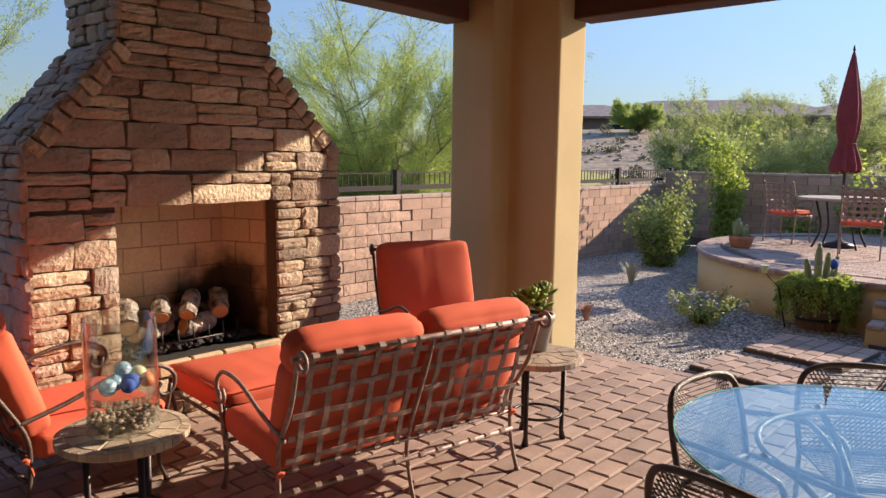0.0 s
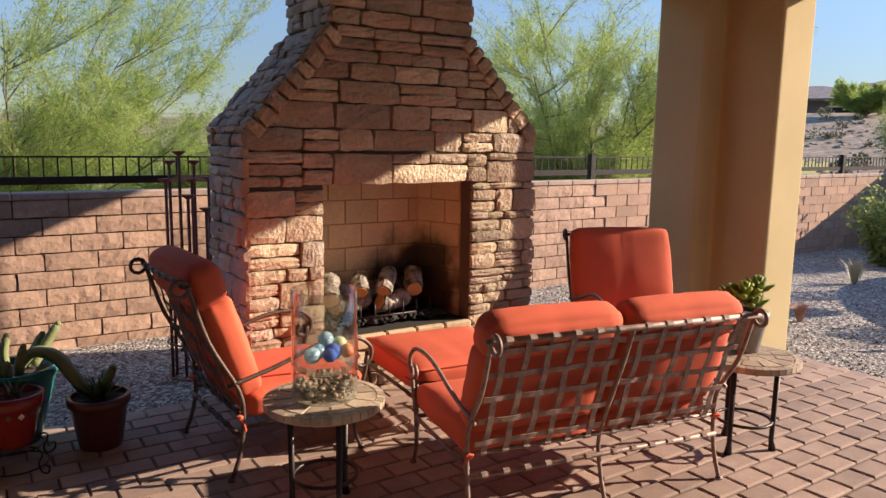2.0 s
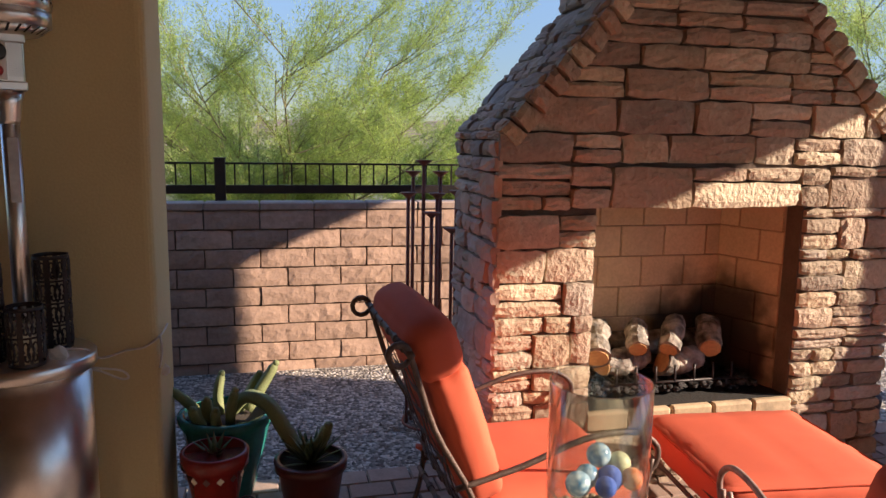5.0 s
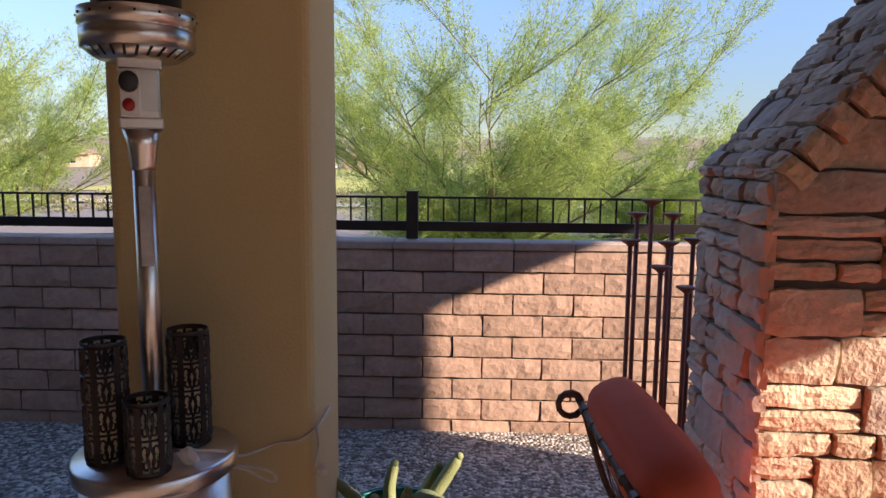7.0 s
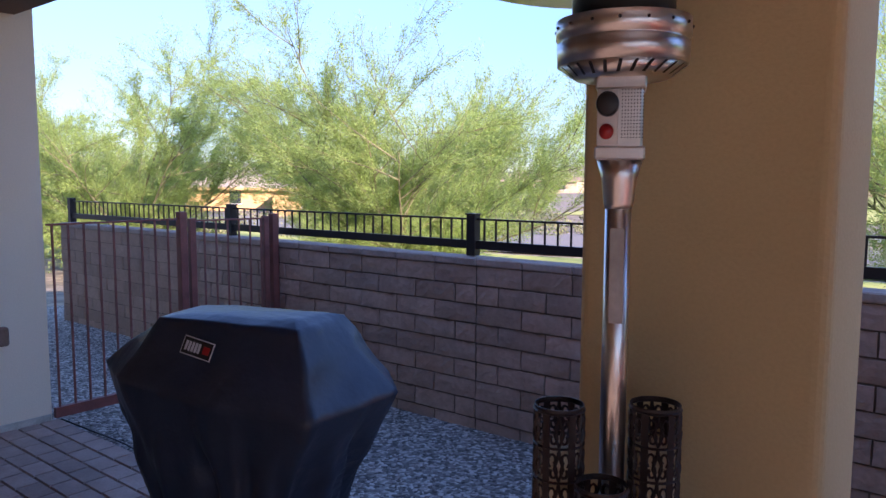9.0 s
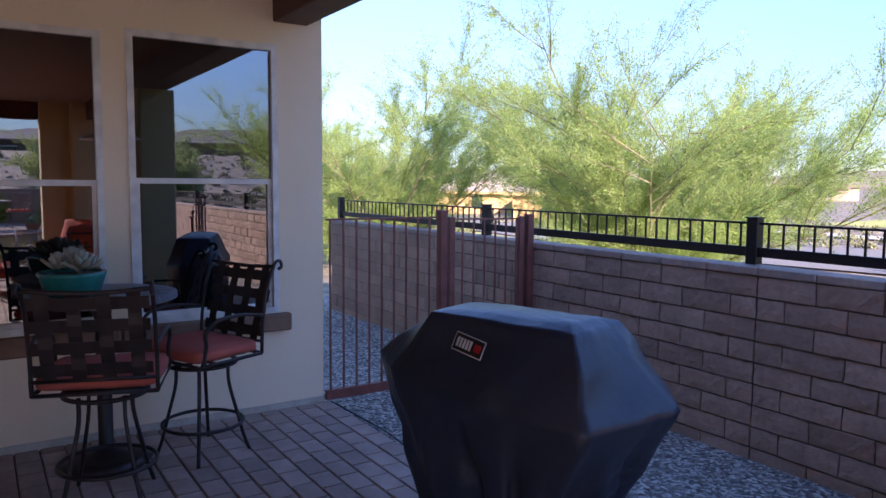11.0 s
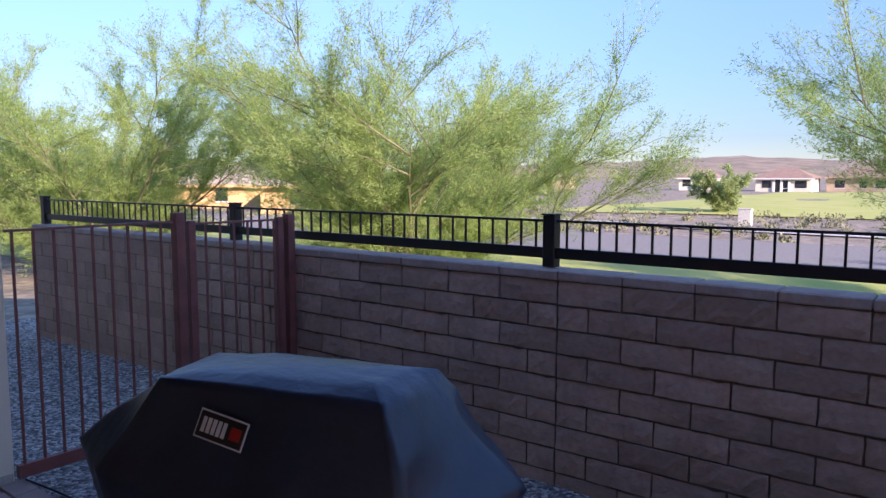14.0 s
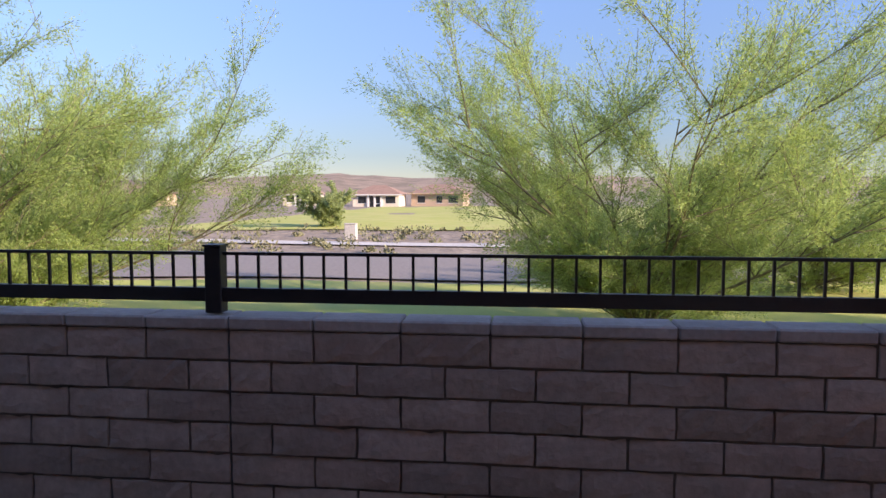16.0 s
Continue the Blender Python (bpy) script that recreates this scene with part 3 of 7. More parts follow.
def fireplace():
    ob = thing("fireplace", "stacked ledgestone outdoor fireplace with a sloping chimney breast", "fireplace", kind="structure")
    g = 0.02
    bm = bmesh.new()
    # masonry core, left open for the firebox
    def prism(outline, y0, y1):
        a = [bm.verts.new((x, y0, z)) for x, z in outline]
        b = [bm.verts.new((x, y1, z)) for x, z in outline]
        bm.faces.new(a)
        bm.faces.new(b[::-1])
        for i in range(len(a)):
            j = (i + 1) % len(a)
            bm.faces.new((a[i], b[i], b[j], a[j]))
    prism([(FX0 + g, -0.1), (BX0, -0.1), (BX0, SH), (FX0 + g, SH)], FY0 + g, FY1)
    prism([(BX1, -0.1), (FX1 - g, -0.1), (FX1 - g, SH), (BX1, SH)], FY0 + g, FY1)
    prism([(BX0, -0.1), (BX1, -0.1), (BX1, BZ0), (BX0, BZ0)], FY0 + g, FY1)
    prism([(BX0, BZ0), (BX1, BZ0), (BX1, BZ1), (BX0, BZ1)], BY + 0.03, FY1)
    prism([(BX0, BZ1), (BX1, BZ1), (BX1, SH), (BX0, SH)], FY0 + g, FY1)
    prism([(FX0 + g, SH), (FX1 - g, SH), (CX1 - g, CH), (CX0 + g, CH)], FY0 + g, FY1)
    prism([(CX0 + g, CH), (CX1 - g, CH), (CX1 - g, 4.2), (CX0 + g, 4.2)], FY0 + g, FY1)
    part("core", bm, STMORT, ob)
    # firebox lining
    part("hearth_floor", boxes((BX0, BX1, FY0 + g, BY, BZ0, BZ0 + 0.012)), SOOT, ob)
    rng = random.Random(4)
    bw, bh = 0.27, 0.175
    def quad_brick(p, u, n, w, h, t):
        b2 = bmesh.new()
        v = Vector((0, 0, 1))
        c = [p, p + u * w, p + u * w + v * h, p + v * h]
        lo = [b2.verts.new(q) for q in c]
        m = 0.004
        hi = [b2.verts.new(q + n * t + (p + u * w / 2 + v * h / 2 - q).normalized() * m) for q in c]
        b2.faces.new(hi)
        for i in range(4):
            b2.faces.new((lo[i], lo[(i + 1) % 4], hi[(i + 1) % 4], hi[i]))
        return b2
    sides = [((BX0, FY0 + 0.13), (BX0 + 0.13, BY)), ((BX0 + 0.13, BY), (BX1 - 0.13, BY)), ((BX1 - 0.13, BY), (BX1, FY0 + 0.13))]
    lin = bmesh.new()
    for (x0, y0), (x1, y1) in sides:
        a = [lin.verts.new(q) for q in ((x0, y0, BZ0), (x1, y1, BZ0), (x1, y1, BZ1), (x0, y0, BZ1))]
        lin.faces.new(a)
    part("firebox_lining", lin, JOINTF, ob)
    for (x0, y0), (x1, y1) in sides:
        L = math.hypot(x1 - x0, y1 - y0)
        u = Vector(((x1 - x0) / L, (y1 - y0) / L, 0))
        n = Vector((u.y, -u.x, 0))
        if n.dot(Vector((2.6 - x0, 5.1 - y0, 0))) < 0:
            n = -n
        row, z = 0, BZ0 + 0.012
        while z < BZ1 - 0.02:
            h = min(bh, BZ1 - z) - 0.006
            s = -bw / 2 if row % 2 else 0
            while s < L:
                a, b = max(s, 0), min(s + bw - 0.006, L)
                if b - a > 0.03:
                    part("brick", quad_brick(Vector((x0, y0, z)) + u * a, u, n, b - a, h, 0.008), FIREBR, ob)
                s += bw
            z += bh
            row += 1
    # hearth slab at the front
    for i in range(5):
        x = BX0 - 0.02 + i * 0.24
        part("hearth_stone", boxes((x, x + 0.232, FY0 - 0.02, FY0 + 0.12, BZ0 - 0.09, BZ0 + 0.01), bevel=0.012), FIREBR, ob, "cream flagstone hearth edge")
    return ob


fire = fireplace()


def rough_stone(w, h, d, rng, mesh_name):
    """A ledgestone: w along x, h up, its face toward -y, proud by d."""
    bm = bmesh.new()
    nx = 5 if w > 0.24 else 4 if w > 0.12 else 3
    j = lambda q: (rng.random() - 0.5) * q
    e = min(0.010, h * 0.11)
    end = [j(e * 2.4), j(e * 2.4)]
    tx, tz = j(0.02), j(0.016)
    rows = (0.0, 0.1, 0.42, 0.72, 0.92)
    back, front = [], []
    for i in range(nx + 1):
        fx = i / nx
        lo, hi = j(e), h + j(e)
        if i in (0, nx):
            lo, hi = lo + e * 0.55, hi - e * 0.55
        x = w * fx + (0 if i in (0, nx) else j(0.02))
        back.append([bm.verts.new((x, 0.03, lo + 0.002)), bm.verts.new((x, 0.03, hi - 0.002))])
        col = []
        for k, f in enumerate(rows):
            f = k / (len(rows) - 1) if 0 < k < len(rows) - 1 else f if k == 0 else 1.0
            edge = k in (0, len(rows) - 1)
            side = i in (0, nx)
            xx = x + ((0.006 if i == 0 else -0.006) + end[0 if i == 0 else 1] * (f - 0.5) if side else j(0.008))
            y = -d + tx * (fx - 0.5) + tz * (f - 0.5) + j(0.011) + (0.007 if edge else 0) + (0.006 if side else 0)
            col.append(bm.verts.new((xx, y, lo + 0.004 + (hi - lo - 0.008) * f)))
        front.append(col)
    m = len(rows) - 1
    for i in range(nx):
        for k in range(m):
            bm.faces.new((front[i][k], front[i + 1][k], front[i + 1][k + 1], front[i][k + 1]))
        bm.faces.new((back[i][0], back[i + 1][0], front[i + 1][0], front[i][0]))
        bm.faces.new((front[i][m], front[i + 1][m], back[i + 1][1], back[i][1]))
    for i in (0, nx):
        bm.faces.new((back[i][0], *front[i], back[i][1]))
    bmesh.ops.recalc_face_normals(bm, faces=bm.faces)
    me = bpy.data.meshes.new(mesh_name)
    bm.to_mesh(me)
    bm.free()
    return me


# ---- woven iron seating ----
def straps(ob, w, h, y0, lean, nx, nz, z0, material, sw=0.03, x0=None, label=""):
    """A woven panel of flat straps: across w, up h, from (y0, z0), leaning back by lean."""
    def P(x, s, off=0.0):
        return Vector((x, y0 - lean * s - off, z0 + h * s))
    for i in range(nx):
        x = -w / 2 + w * (i + 0.5) / nx
        bm = bmesh.new()
        pts = [P(x, k / (2 * nz), 0.004 * (1 if (i + k // 2) % 2 else -1) if 0 < k < 2 * nz else 0) for k in range(2 * nz + 1)]
        strap(bm, pts, sw, (1, 0, 0), 0.003)
        part("upright_strap", bm, material, ob, label)
    for j in range(nz):
        s = (j + 0.5) / nz
        bm = bmesh.new()
        pts = [P(-w / 2 + w * k / (2 * nx), s, 0.004 * (-1 if (k // 2 + j) % 2 else 1)) for k in range(2 * nx + 1)]
        strap(bm, pts, sw, (0, -lean, h), 0.003)
        part("cross_strap", bm, material, ob, label)


def rod(ob, name, pts, r, material, n=6, label="", smooth=True):
    bm = bmesh.new()
    tube(bm, pts, r, n)
    return part(name, bm, material, ob, label, smooth)


def soft(ob, name, dims, material, label="", r=0.045, puff=0.015, tilt=None):
    bm = bmesh.new()
    cushion(bm, *dims, r=r, puff=puff)
    p = part(name, bm, material, ob, label, True)
    if tilt is not None:
        p.matrix_basis = tilt
    return p


def deep_seat(w, back_h, place, label, group, cushions=1, name="lounge_chair", flat=False):
    """A deep iron seat, facing +y; its back stands at y = 0, its seat reaches to y = 0.72."""
    ob = thing(name, label, "sofa" if cushions > 1 else "armchair", place, group)
    m = IRONL if cushions > 1 else IRON
    lean = 0.2 * back_h / 0.6
    z0 = 0.27
    top = z0 + 0.04 + back_h
    for s in (-1, 1):
        x = s * w / 2
        rod(ob, "back_post", curve_pts([(x, -0.05, 0.0), (x, 0.0, 0.14), (x, 0.02, z0 + 0.04), (x, 0.0, z0 + 0.2), (x, -lean * 0.6, z0 + 0.04 + back_h * 0.6), (x, -lean, top), (x, -lean - 0.05, top + 0.03)]), 0.012, m)
        rod(ob, "back_scroll", arc((x, -lean - 0.035, top - 0.005), 0.04, 20, 330, 10, "yz"), 0.011, m)
        rod(ob, "front_leg", curve_pts([(x, 0.7, 0.0), (x, 0.66, 0.12), (x, 0.67, z0), (x, 0.72, 0.42), (x, 0.74, 0.53)]), 0.012, m)
        rod(ob, "arm", curve_pts([(x, 0.0 - lean * 0.25, 0.50), (x, 0.2, 0.56), (x, 0.45, 0.64), (x, 0.66, 0.645), (x, 0.76, 0.58), (x, 0.755, 0.50), (x, 0.70, 0.475), (x, 0.665, 0.51), (x, 0.69, 0.545)]), 0.012, m)
        rod(ob, "side_rail", [(x, 0.01, z0), (x, 0.67, z0)], 0.011, m)
        for fy in (-0.05, 0.7):
            bm = bmesh.new()
            lathe(bm, [(0.018, 0), (0.02, 0.008), (0.012, 0.02)], 10, (x, fy, 0))
            part("foot", bm, m, ob)
    rod(ob, "top_rail", [(-w / 2 - 0.03, -lean, top), (w / 2 + 0.03, -lean, top)], 0.015, m)
    rod(ob, "back_rail", [(-w / 2, 0.02, z0 + 0.06), (w / 2, 0.02, z0 + 0.06)], 0.012, m)
    rod(ob, "seat_rail", [(-w / 2, 0.0, z0 - 0.04), (w / 2, 0.0, z0 - 0.04)], 0.012, m)
    rod(ob, "front_rail", [(-w / 2, 0.67, z0), (w / 2, 0.67, z0)], 0.012, m)
    if cushions > 1:
        rod(ob, "middle_post", curve_pts([(0, -0.05, 0), (0, 0.0, 0.14), (0, 0.02, z0 + 0.06), (0, -lean * 0.6, z0 + 0.06 + back_h * 0.6), (0, -lean, top)]), 0.012, m)
    for k in range(cushions):
        sub = w / cushions
        cx = -w / 2 + sub * (k + 0.5)
        holder = new("back_panel")
        holder.parent = ob
        holder.location = (cx, 0, 0)
        straps(holder, sub * 0.94, back_h - 0.02, 0.01, lean, 6 if cushions > 1 else 5, 5, z0 + 0.06, m)
        for i in range(6):
            x = -sub * 0.47 + sub * 0.94 * (i + 0.5) / 6
            bm = bmesh.new()
            tube(bm, [(x - 0.016, -lean, top), (x + 0.016, -lean, top)], 0.019, 8)
            part("strap_wrap", bm, m, holder)
        for i in range(6):
            x = -sub * 0.47 + sub * 0.94 * (i + 0.5) / 6
            for y_, z_, r_ in ((0.02, z0 + 0.06, 0.0165), (0.0, z0 - 0.04, 0.0165)):
                bm = bmesh.new()
                tube(bm, [(x - 0.016, y_, z_), (x + 0.016, y_, z_)], r_, 8)
                part("strap_wrap", bm, m, holder)
        wt = sub - 0.03
        soft(ob, "seat_cushion", (cx - wt / 2, cx + wt / 2, 0.06, 0.74, z0 + 0.02, z0 + 0.17), CUSH)
        a = math.atan2(lean, back_h)
        M = Matrix.Translation((cx, 0.085 if cushions > 1 else 0.06, z0 + 0.15)) @ Matrix.Rotation(a, 4, "X")
        h = back_h + (0.05 if cushions > 1 else 0.07) - 0.09
        if flat:
            soft(ob, "back_cushion", (-wt / 2 - 0.01, wt / 2 + 0.01, -0.06, 0.09, 0, h - 0.01), CUSH, tilt=M, r=0.032, puff=0.02)
        else:
            soft(ob, "back_cushion", (-wt / 2, wt / 2, -0.055, 0.105, 0, h * 0.78), CUSH, tilt=M)
            soft(ob, "back_cushion_roll", (-wt / 2 - 0.008, wt / 2 + 0.008, -0.085, 0.10, h * 0.72, h + 0.045), CUSH, r=0.07, tilt=M)
    for s in (-1, 1):
        ties = bmesh.new()
        ball(ties, (s * w / 2, 0.0, 0.33), 0.02, 1, (1.3, 1, 0.8), 0.3)
        tube(ties, curve_pts([(s * w / 2, 0, 0.33), (s * (w / 2 + 0.01), 0.02, 0.29), (s * (w / 2 + 0.005), 0.03, 0.25)]), 0.006, 5)
        part("cushion_tie", ties, CUSH, ob)
    return ob


loveseat = deep_seat(1.42, 0.60, Matrix.Translation((2.63, 2.975, 0)) @ Matrix.Rotation(radians(-11), 4, "Z"), "two-seat bronze iron loveseat with burnt orange cushions and woven back", "", 2, "loveseat")
deep_seat(0.76, 0.71, Matrix.Translation((1.20, 4.47, 0)) @ Matrix.Rotation(radians(-87.5), 4, "Z"), "high-backed iron lounge chair with orange cushions beside the potted agave", "lounge chairs")
deep_seat(0.79, 0.68, Matrix.Translation((4.43, 4.53, 0)) @ Matrix.Rotation(radians(153), 4, "Z"), "high-backed iron lounge chair with orange cushions before the corner column", "lounge chairs", flat=True)


def ottoman():
    ob = thing("ottoman", "square iron ottoman with a burnt orange cushion before the hearth", "ottoman", pose(2.62, 4.33, 0, 0, 0, -6))
    w = 0.38
    for a, b in ((-1, -1), (1, -1), (1, 1), (-1, 1)):
        rod(ob, "leg", curve_pts([(a * w, b * w, 0), (a * (w - 0.02), b * (w - 0.02), 0.13), (a * w, b * w, 0.27), (a * w, b * w, 0.36)]), 0.012, IRON)
    for a, b in (((-w, -w), (w, -w)), ((w, -w), (w, w)), ((w, w), (-w, w)), ((-w, w), (-w, -w))):
        rod(ob, "rail", [(*a, 0.27), (*b, 0.27)], 0.011, IRON)
        rod(ob, "upper_rail", [(*a, 0.36), (*b, 0.36)], 0.009, IRON)
    for i in range(5):
        x = -w + 2 * w * (i + 0.5) / 5
        bm = bmesh.new()
        strap(bm, [(x, -w, 0.277), (x, w, 0.277)], 0.035, (1, 0, 0))
        part("strap", bm, IRON, ob)
    soft(ob, "cushion", (-w - 0.0, w + 0.0, -w - 0.0, w + 0.0, 0.283, 0.45), CUSH)
    soft(ob, "piping", (-w - 0.008, w + 0.008, -w - 0.008, w + 0.008, 0.425, 0.44), CUSH, r=0.007, puff=0)


ottoman()


def mosaic_table(place, label, legs=3):
    ob = thing("side_table", label, "side table", place, "side tables")
    R, H = 0.272, 0.55
    bm = bmesh.new()
    lathe(bm, [(R - 0.02, H - 0.045), (R, H - 0.04), (R, H - 0.006), (R - 0.008, H - 0.003)], 40)
    part("tabletop", bm, MOSAIC, ob)
    rng = random.Random(3)
    for i in range(40):
        a0, a1 = 6.28318 * i / 40 + 0.01, 6.28318 * (i + 1) / 40 - 0.01
        b = bmesh.new()
        lo = [b.verts.new((r * math.cos(a), r * math.sin(a), z)) for a in (a0, a1) for r, z in ((R - 0.002, H - 0.036), (R + 0.006, H - 0.033), (R + 0.006, H - 0.004), (R - 0.03, H + 0.001))]
        for k in range(3):
            b.faces.new((lo[k], lo[k + 1], lo[k + 5], lo[k + 4]))
        b.faces.new(lo[:4])
        b.faces.new(lo[4:])
        part("edge_tile", b, MOSAIC, ob)
    for ring, n, r0, r1 in ((0, 1, 0, 0.055), (1, 7, 0.062, 0.135), (2, 12, 0.142, 0.232)):
        for i in range(n):
            b = bmesh.new()
            if n == 1:
                vs = [b.verts.new((r1 * math.cos(1.0472 * k + 0.3), r1 * math.sin(1.0472 * k + 0.3), H + 0.0015)) for k in range(6)]
            else:
                o = ring * 0.37
                a0, a1 = 6.28318 * i / n + o + 0.03, 6.28318 * (i + 1) / n + o - 0.03
                j = lambda: rng.uniform(-0.006, 0.006)
                vs = [b.verts.new((r * math.cos(a) + j(), r * math.sin(a) + j(), H + 0.0015)) for r, a in ((r0, a0), (r1, a0), (r1 + 0.004, (a0 + a1) / 2), (r1, a1), (r0, a1))]
            f = b.faces.new(vs)
            e = bmesh.ops.extrude_face_region(b, geom=[f])
            for v in e["geom"]:
                if isinstance(v, bmesh.types.BMVert):
                    v.co.z = H - 0.004
            part("mosaic_piece", b, MOSAIC, ob)
    for i in range(legs):
        a = 6.28318 * i / legs + 0.5
        c, s = math.cos(a), math.sin(a)
        rod(ob, "leg", [(0.16 * c, 0.16 * s, H - 0.045), (0.155 * c, 0.155 * s, 0.06), (0.165 * c, 0.165 * s, 0.0)], [0.016, 0.014, 0.022], IRONB, 8)
    bm = bmesh.new()
    tube(bm, arc((0, 0, 0.17), 0.15, 0, 345, 20), 0.009, 6, True)
    part("stretcher_ring", bm, IRONB, ob, smooth=True)
    return ob


mosaic_table(pose(1.46, 3.60, 0), "round stone mosaic side table on black legs holding a glass cylinder")
mosaic_table(pose(3.79, 2.98, 0, 0, 0, 40), "round stone mosaic side table on black legs holding a potted plant", 3)


def jar():
    ob = thing("glass_cylinder", "tall clear glass cylinder with balls above and pebbles below", "vase", pose(1.455, 3.585, 0.5515) @ Matrix.Diagonal((1.2, 1.2, 1.2, 1)))
    R = 0.125
    def shell(name, prof):
        bm = bmesh.new()
        lathe(bm, prof, 48, cap=False)
        p = part(name, bm, GLASS, ob, smooth=True)
        p.visible_shadow = False
    shell("outer_glass", [(0.001, 0.004), (R - 0.012, 0.004), (R, 0.012), (R, 0.42), (R - 0.0035, 0.422), (R - 0.0035, 0.016)])
    shell("inner_dish", [(0.001, 0.098), (0.07, 0.10), (0.105, 0.115), (0.118, 0.148), (0.1195, 0.148)])
    for z in (0.421, 0.148, 0.008):
        bm = bmesh.new()
        tube(bm, arc((0, 0, z), R - 0.002, 0, 353, 48), 0.0022, 5, True)
        p = part("glass_rim", bm, GLASS, ob, smooth=True)
        p.visible_shadow = False
    rng = random.Random(6)
    bm = bmesh.new()
    for i in range(290):
        a, r = rng.uniform(0, 6.28), 0.112 * math.sqrt(rng.random())
        ball(bm, (r * math.cos(a), r * math.sin(a), 0.02 + rng.uniform(0, 0.045) * (0.5 + r * 6)), rng.uniform(0.009, 0.016), 1, (1, 0.85, 0.65), 0.2, rng)
    tagged(part("pebbles", bm, PEBB, ob, smooth=True), kind="stuff")
    for c, r, m, l in (((-0.07, -0.045, 0.215), 0.034, LBLUE, "light blue striped ball"), ((-0.03, -0.01, 0.215), 0.032, LBLUE, "light blue striped ball"), ((0.02, -0.03, 0.213), 0.035, BLUE, "bright blue yarn ball"),
                       ((0.02, 0.035, 0.245), 0.034, LBLUE, "light blue striped ball"), ((0.07, 0.02, 0.225), 0.032, LIMEB, "pale lime ball"), ((0.072, -0.045, 0.214), 0.030, ORNG, "orange and white ball"), ((-0.01, -0.07, 0.213), 0.028, BLUE, "bright blue yarn ball")):
        b = bmesh.new()
        ball(b, (c[0], c[1], c[2] - 0.03), r * 0.92, 3)
        part("ball", b, m, ob, l, True)


jar()


# ---- pots and plants ----
def pot(place, prof, material, label, soil_z, soil_r, name="flower_pot"):
    ob = thing(name, label, "plant pot", place)
    bm = bmesh.new()
    r_in = [(max(r - 0.014, 0.01), z) for r, z in reversed(prof) if z >= soil_z - 0.02]
    lathe(bm, prof + r_in, 36)
    part("pot", bm, material, ob, smooth=True)
    bm = bmesh.new()
    lathe(bm, [(soil_r, soil_z - 0.02), (soil_r, soil_z), (0.01, soil_z + 0.005)], 24)
    part("soil", bm, SOIL, ob)
    return ob


def spiky(ob, c, n, L, w, rng, material, up=0.5, name="leaf"):
    for i in range(n):
        a = i * 2.4 + rng.uniform(-0.2, 0.2)
        t = i / n
        el = up + (1.25 - up) * (1 - t)
        l = L * rng.uniform(0.8, 1.05)
        d = Vector((math.cos(a), math.sin(a), 0))
        sd = Vector((-math.sin(a), math.cos(a), 0))
        bm = bmesh.new()
        rings = []
        for k in range(5):
            s = k / 4
            p = Vector(c) + d * (l * s * math.cos(el)) + Vector((0, 0, l * s * math.sin(el) - 0.1 * l * s * s))
            ww = w * (1 - s) ** 0.7 * (0.6 + 1.2 * s * (1 - s) * 2)
            rings.append([bm.verts.new(p - sd * ww), bm.verts.new(p - Vector((0, 0, ww * 0.45)) + d * 0.0), bm.verts.new(p + sd * ww), bm.verts.new(p + Vector((0, 0, ww * 0.1)))])
        for A, B in zip(rings, rings[1:]):
            for k in range(4):
                bm.faces.new((A[k], A[(k + 1) % 4], B[(k + 1) % 4], B[k]))
        part(name, bm, material, ob, smooth=True)


def rosette(ob, c, n, L, material, rng):
    for i in range(n):
        a = i * 2.4
        t = i / n
        el = 0.3 + 1.1 * (1 - t)
        d = Vector((math.cos(a), math.sin(a), 0))
        p = Vector(c) + d * L * 0.5 * math.cos(el) * (0.4 + t) + Vector((0, 0, L * 0.45 * math.sin(el)))
        bm = bmesh.new()
        g = bmesh.ops.create_icosphere(bm, subdivisions=1, radius=1)
        M = Matrix.Translation(p) @ Matrix.Rotation(a, 4, "Z") @ Matrix.Rotation(-el, 4, "Y") @ Matrix.Diagonal((L * 0.5, L * 0.22, L * 0.09, 1))
        for v in g["verts"]:
            v.co = M @ v.co
        part("leaf", bm, material, ob, smooth=True)


rp = random.Random(21)
p = pot(pose(0.69, 4.92, 0), [(0.11, 0), (0.115, 0.02), (0.15, 0.24), (0.165, 0.25), (0.167, 0.29), (0.156, 0.295)], DARKPOT, "dark maroon glazed pot with a spiky agave on the pavers", 0.26, 0.145)
spiky(p, (0, 0, 0.26), 34, 0.21, 0.016, rp, AGAVE, 0.35)
p = pot(pose(0.275, 4.84, 0.13), [(0.085, 0), (0.09, 0.02), (0.125, 0.2), (0.142, 0.21), (0.145, 0.27), (0.135, 0.275)], REDPOT, "red glazed pot with a painted diamond band on a wire stand", 0.235, 0.12)
spiky(p, (0, 0, 0.235), 11, 0.13, 0.017, rp, AGAVE, 0.6)
for i in range(14):
    a = 6.28318 * i / 14
    bm = bmesh.new()
    c, s = math.cos(a), math.sin(a)
    q = [(a - 0.13, 0.178), (a, 0.160), (a + 0.13, 0.178), (a, 0.197)]
    vs = [bm.verts.new(((0.1285 + (z - 0.178) * 0.16) * math.cos(t), (0.1285 + (z - 0.178) * 0.16) * math.sin(t), z)) for t, z in q]
    bm.faces.new(vs)
    part("painted_diamond", bm, CANDLE if i % 2 else DARKPOT, p, "cream painted diamond")


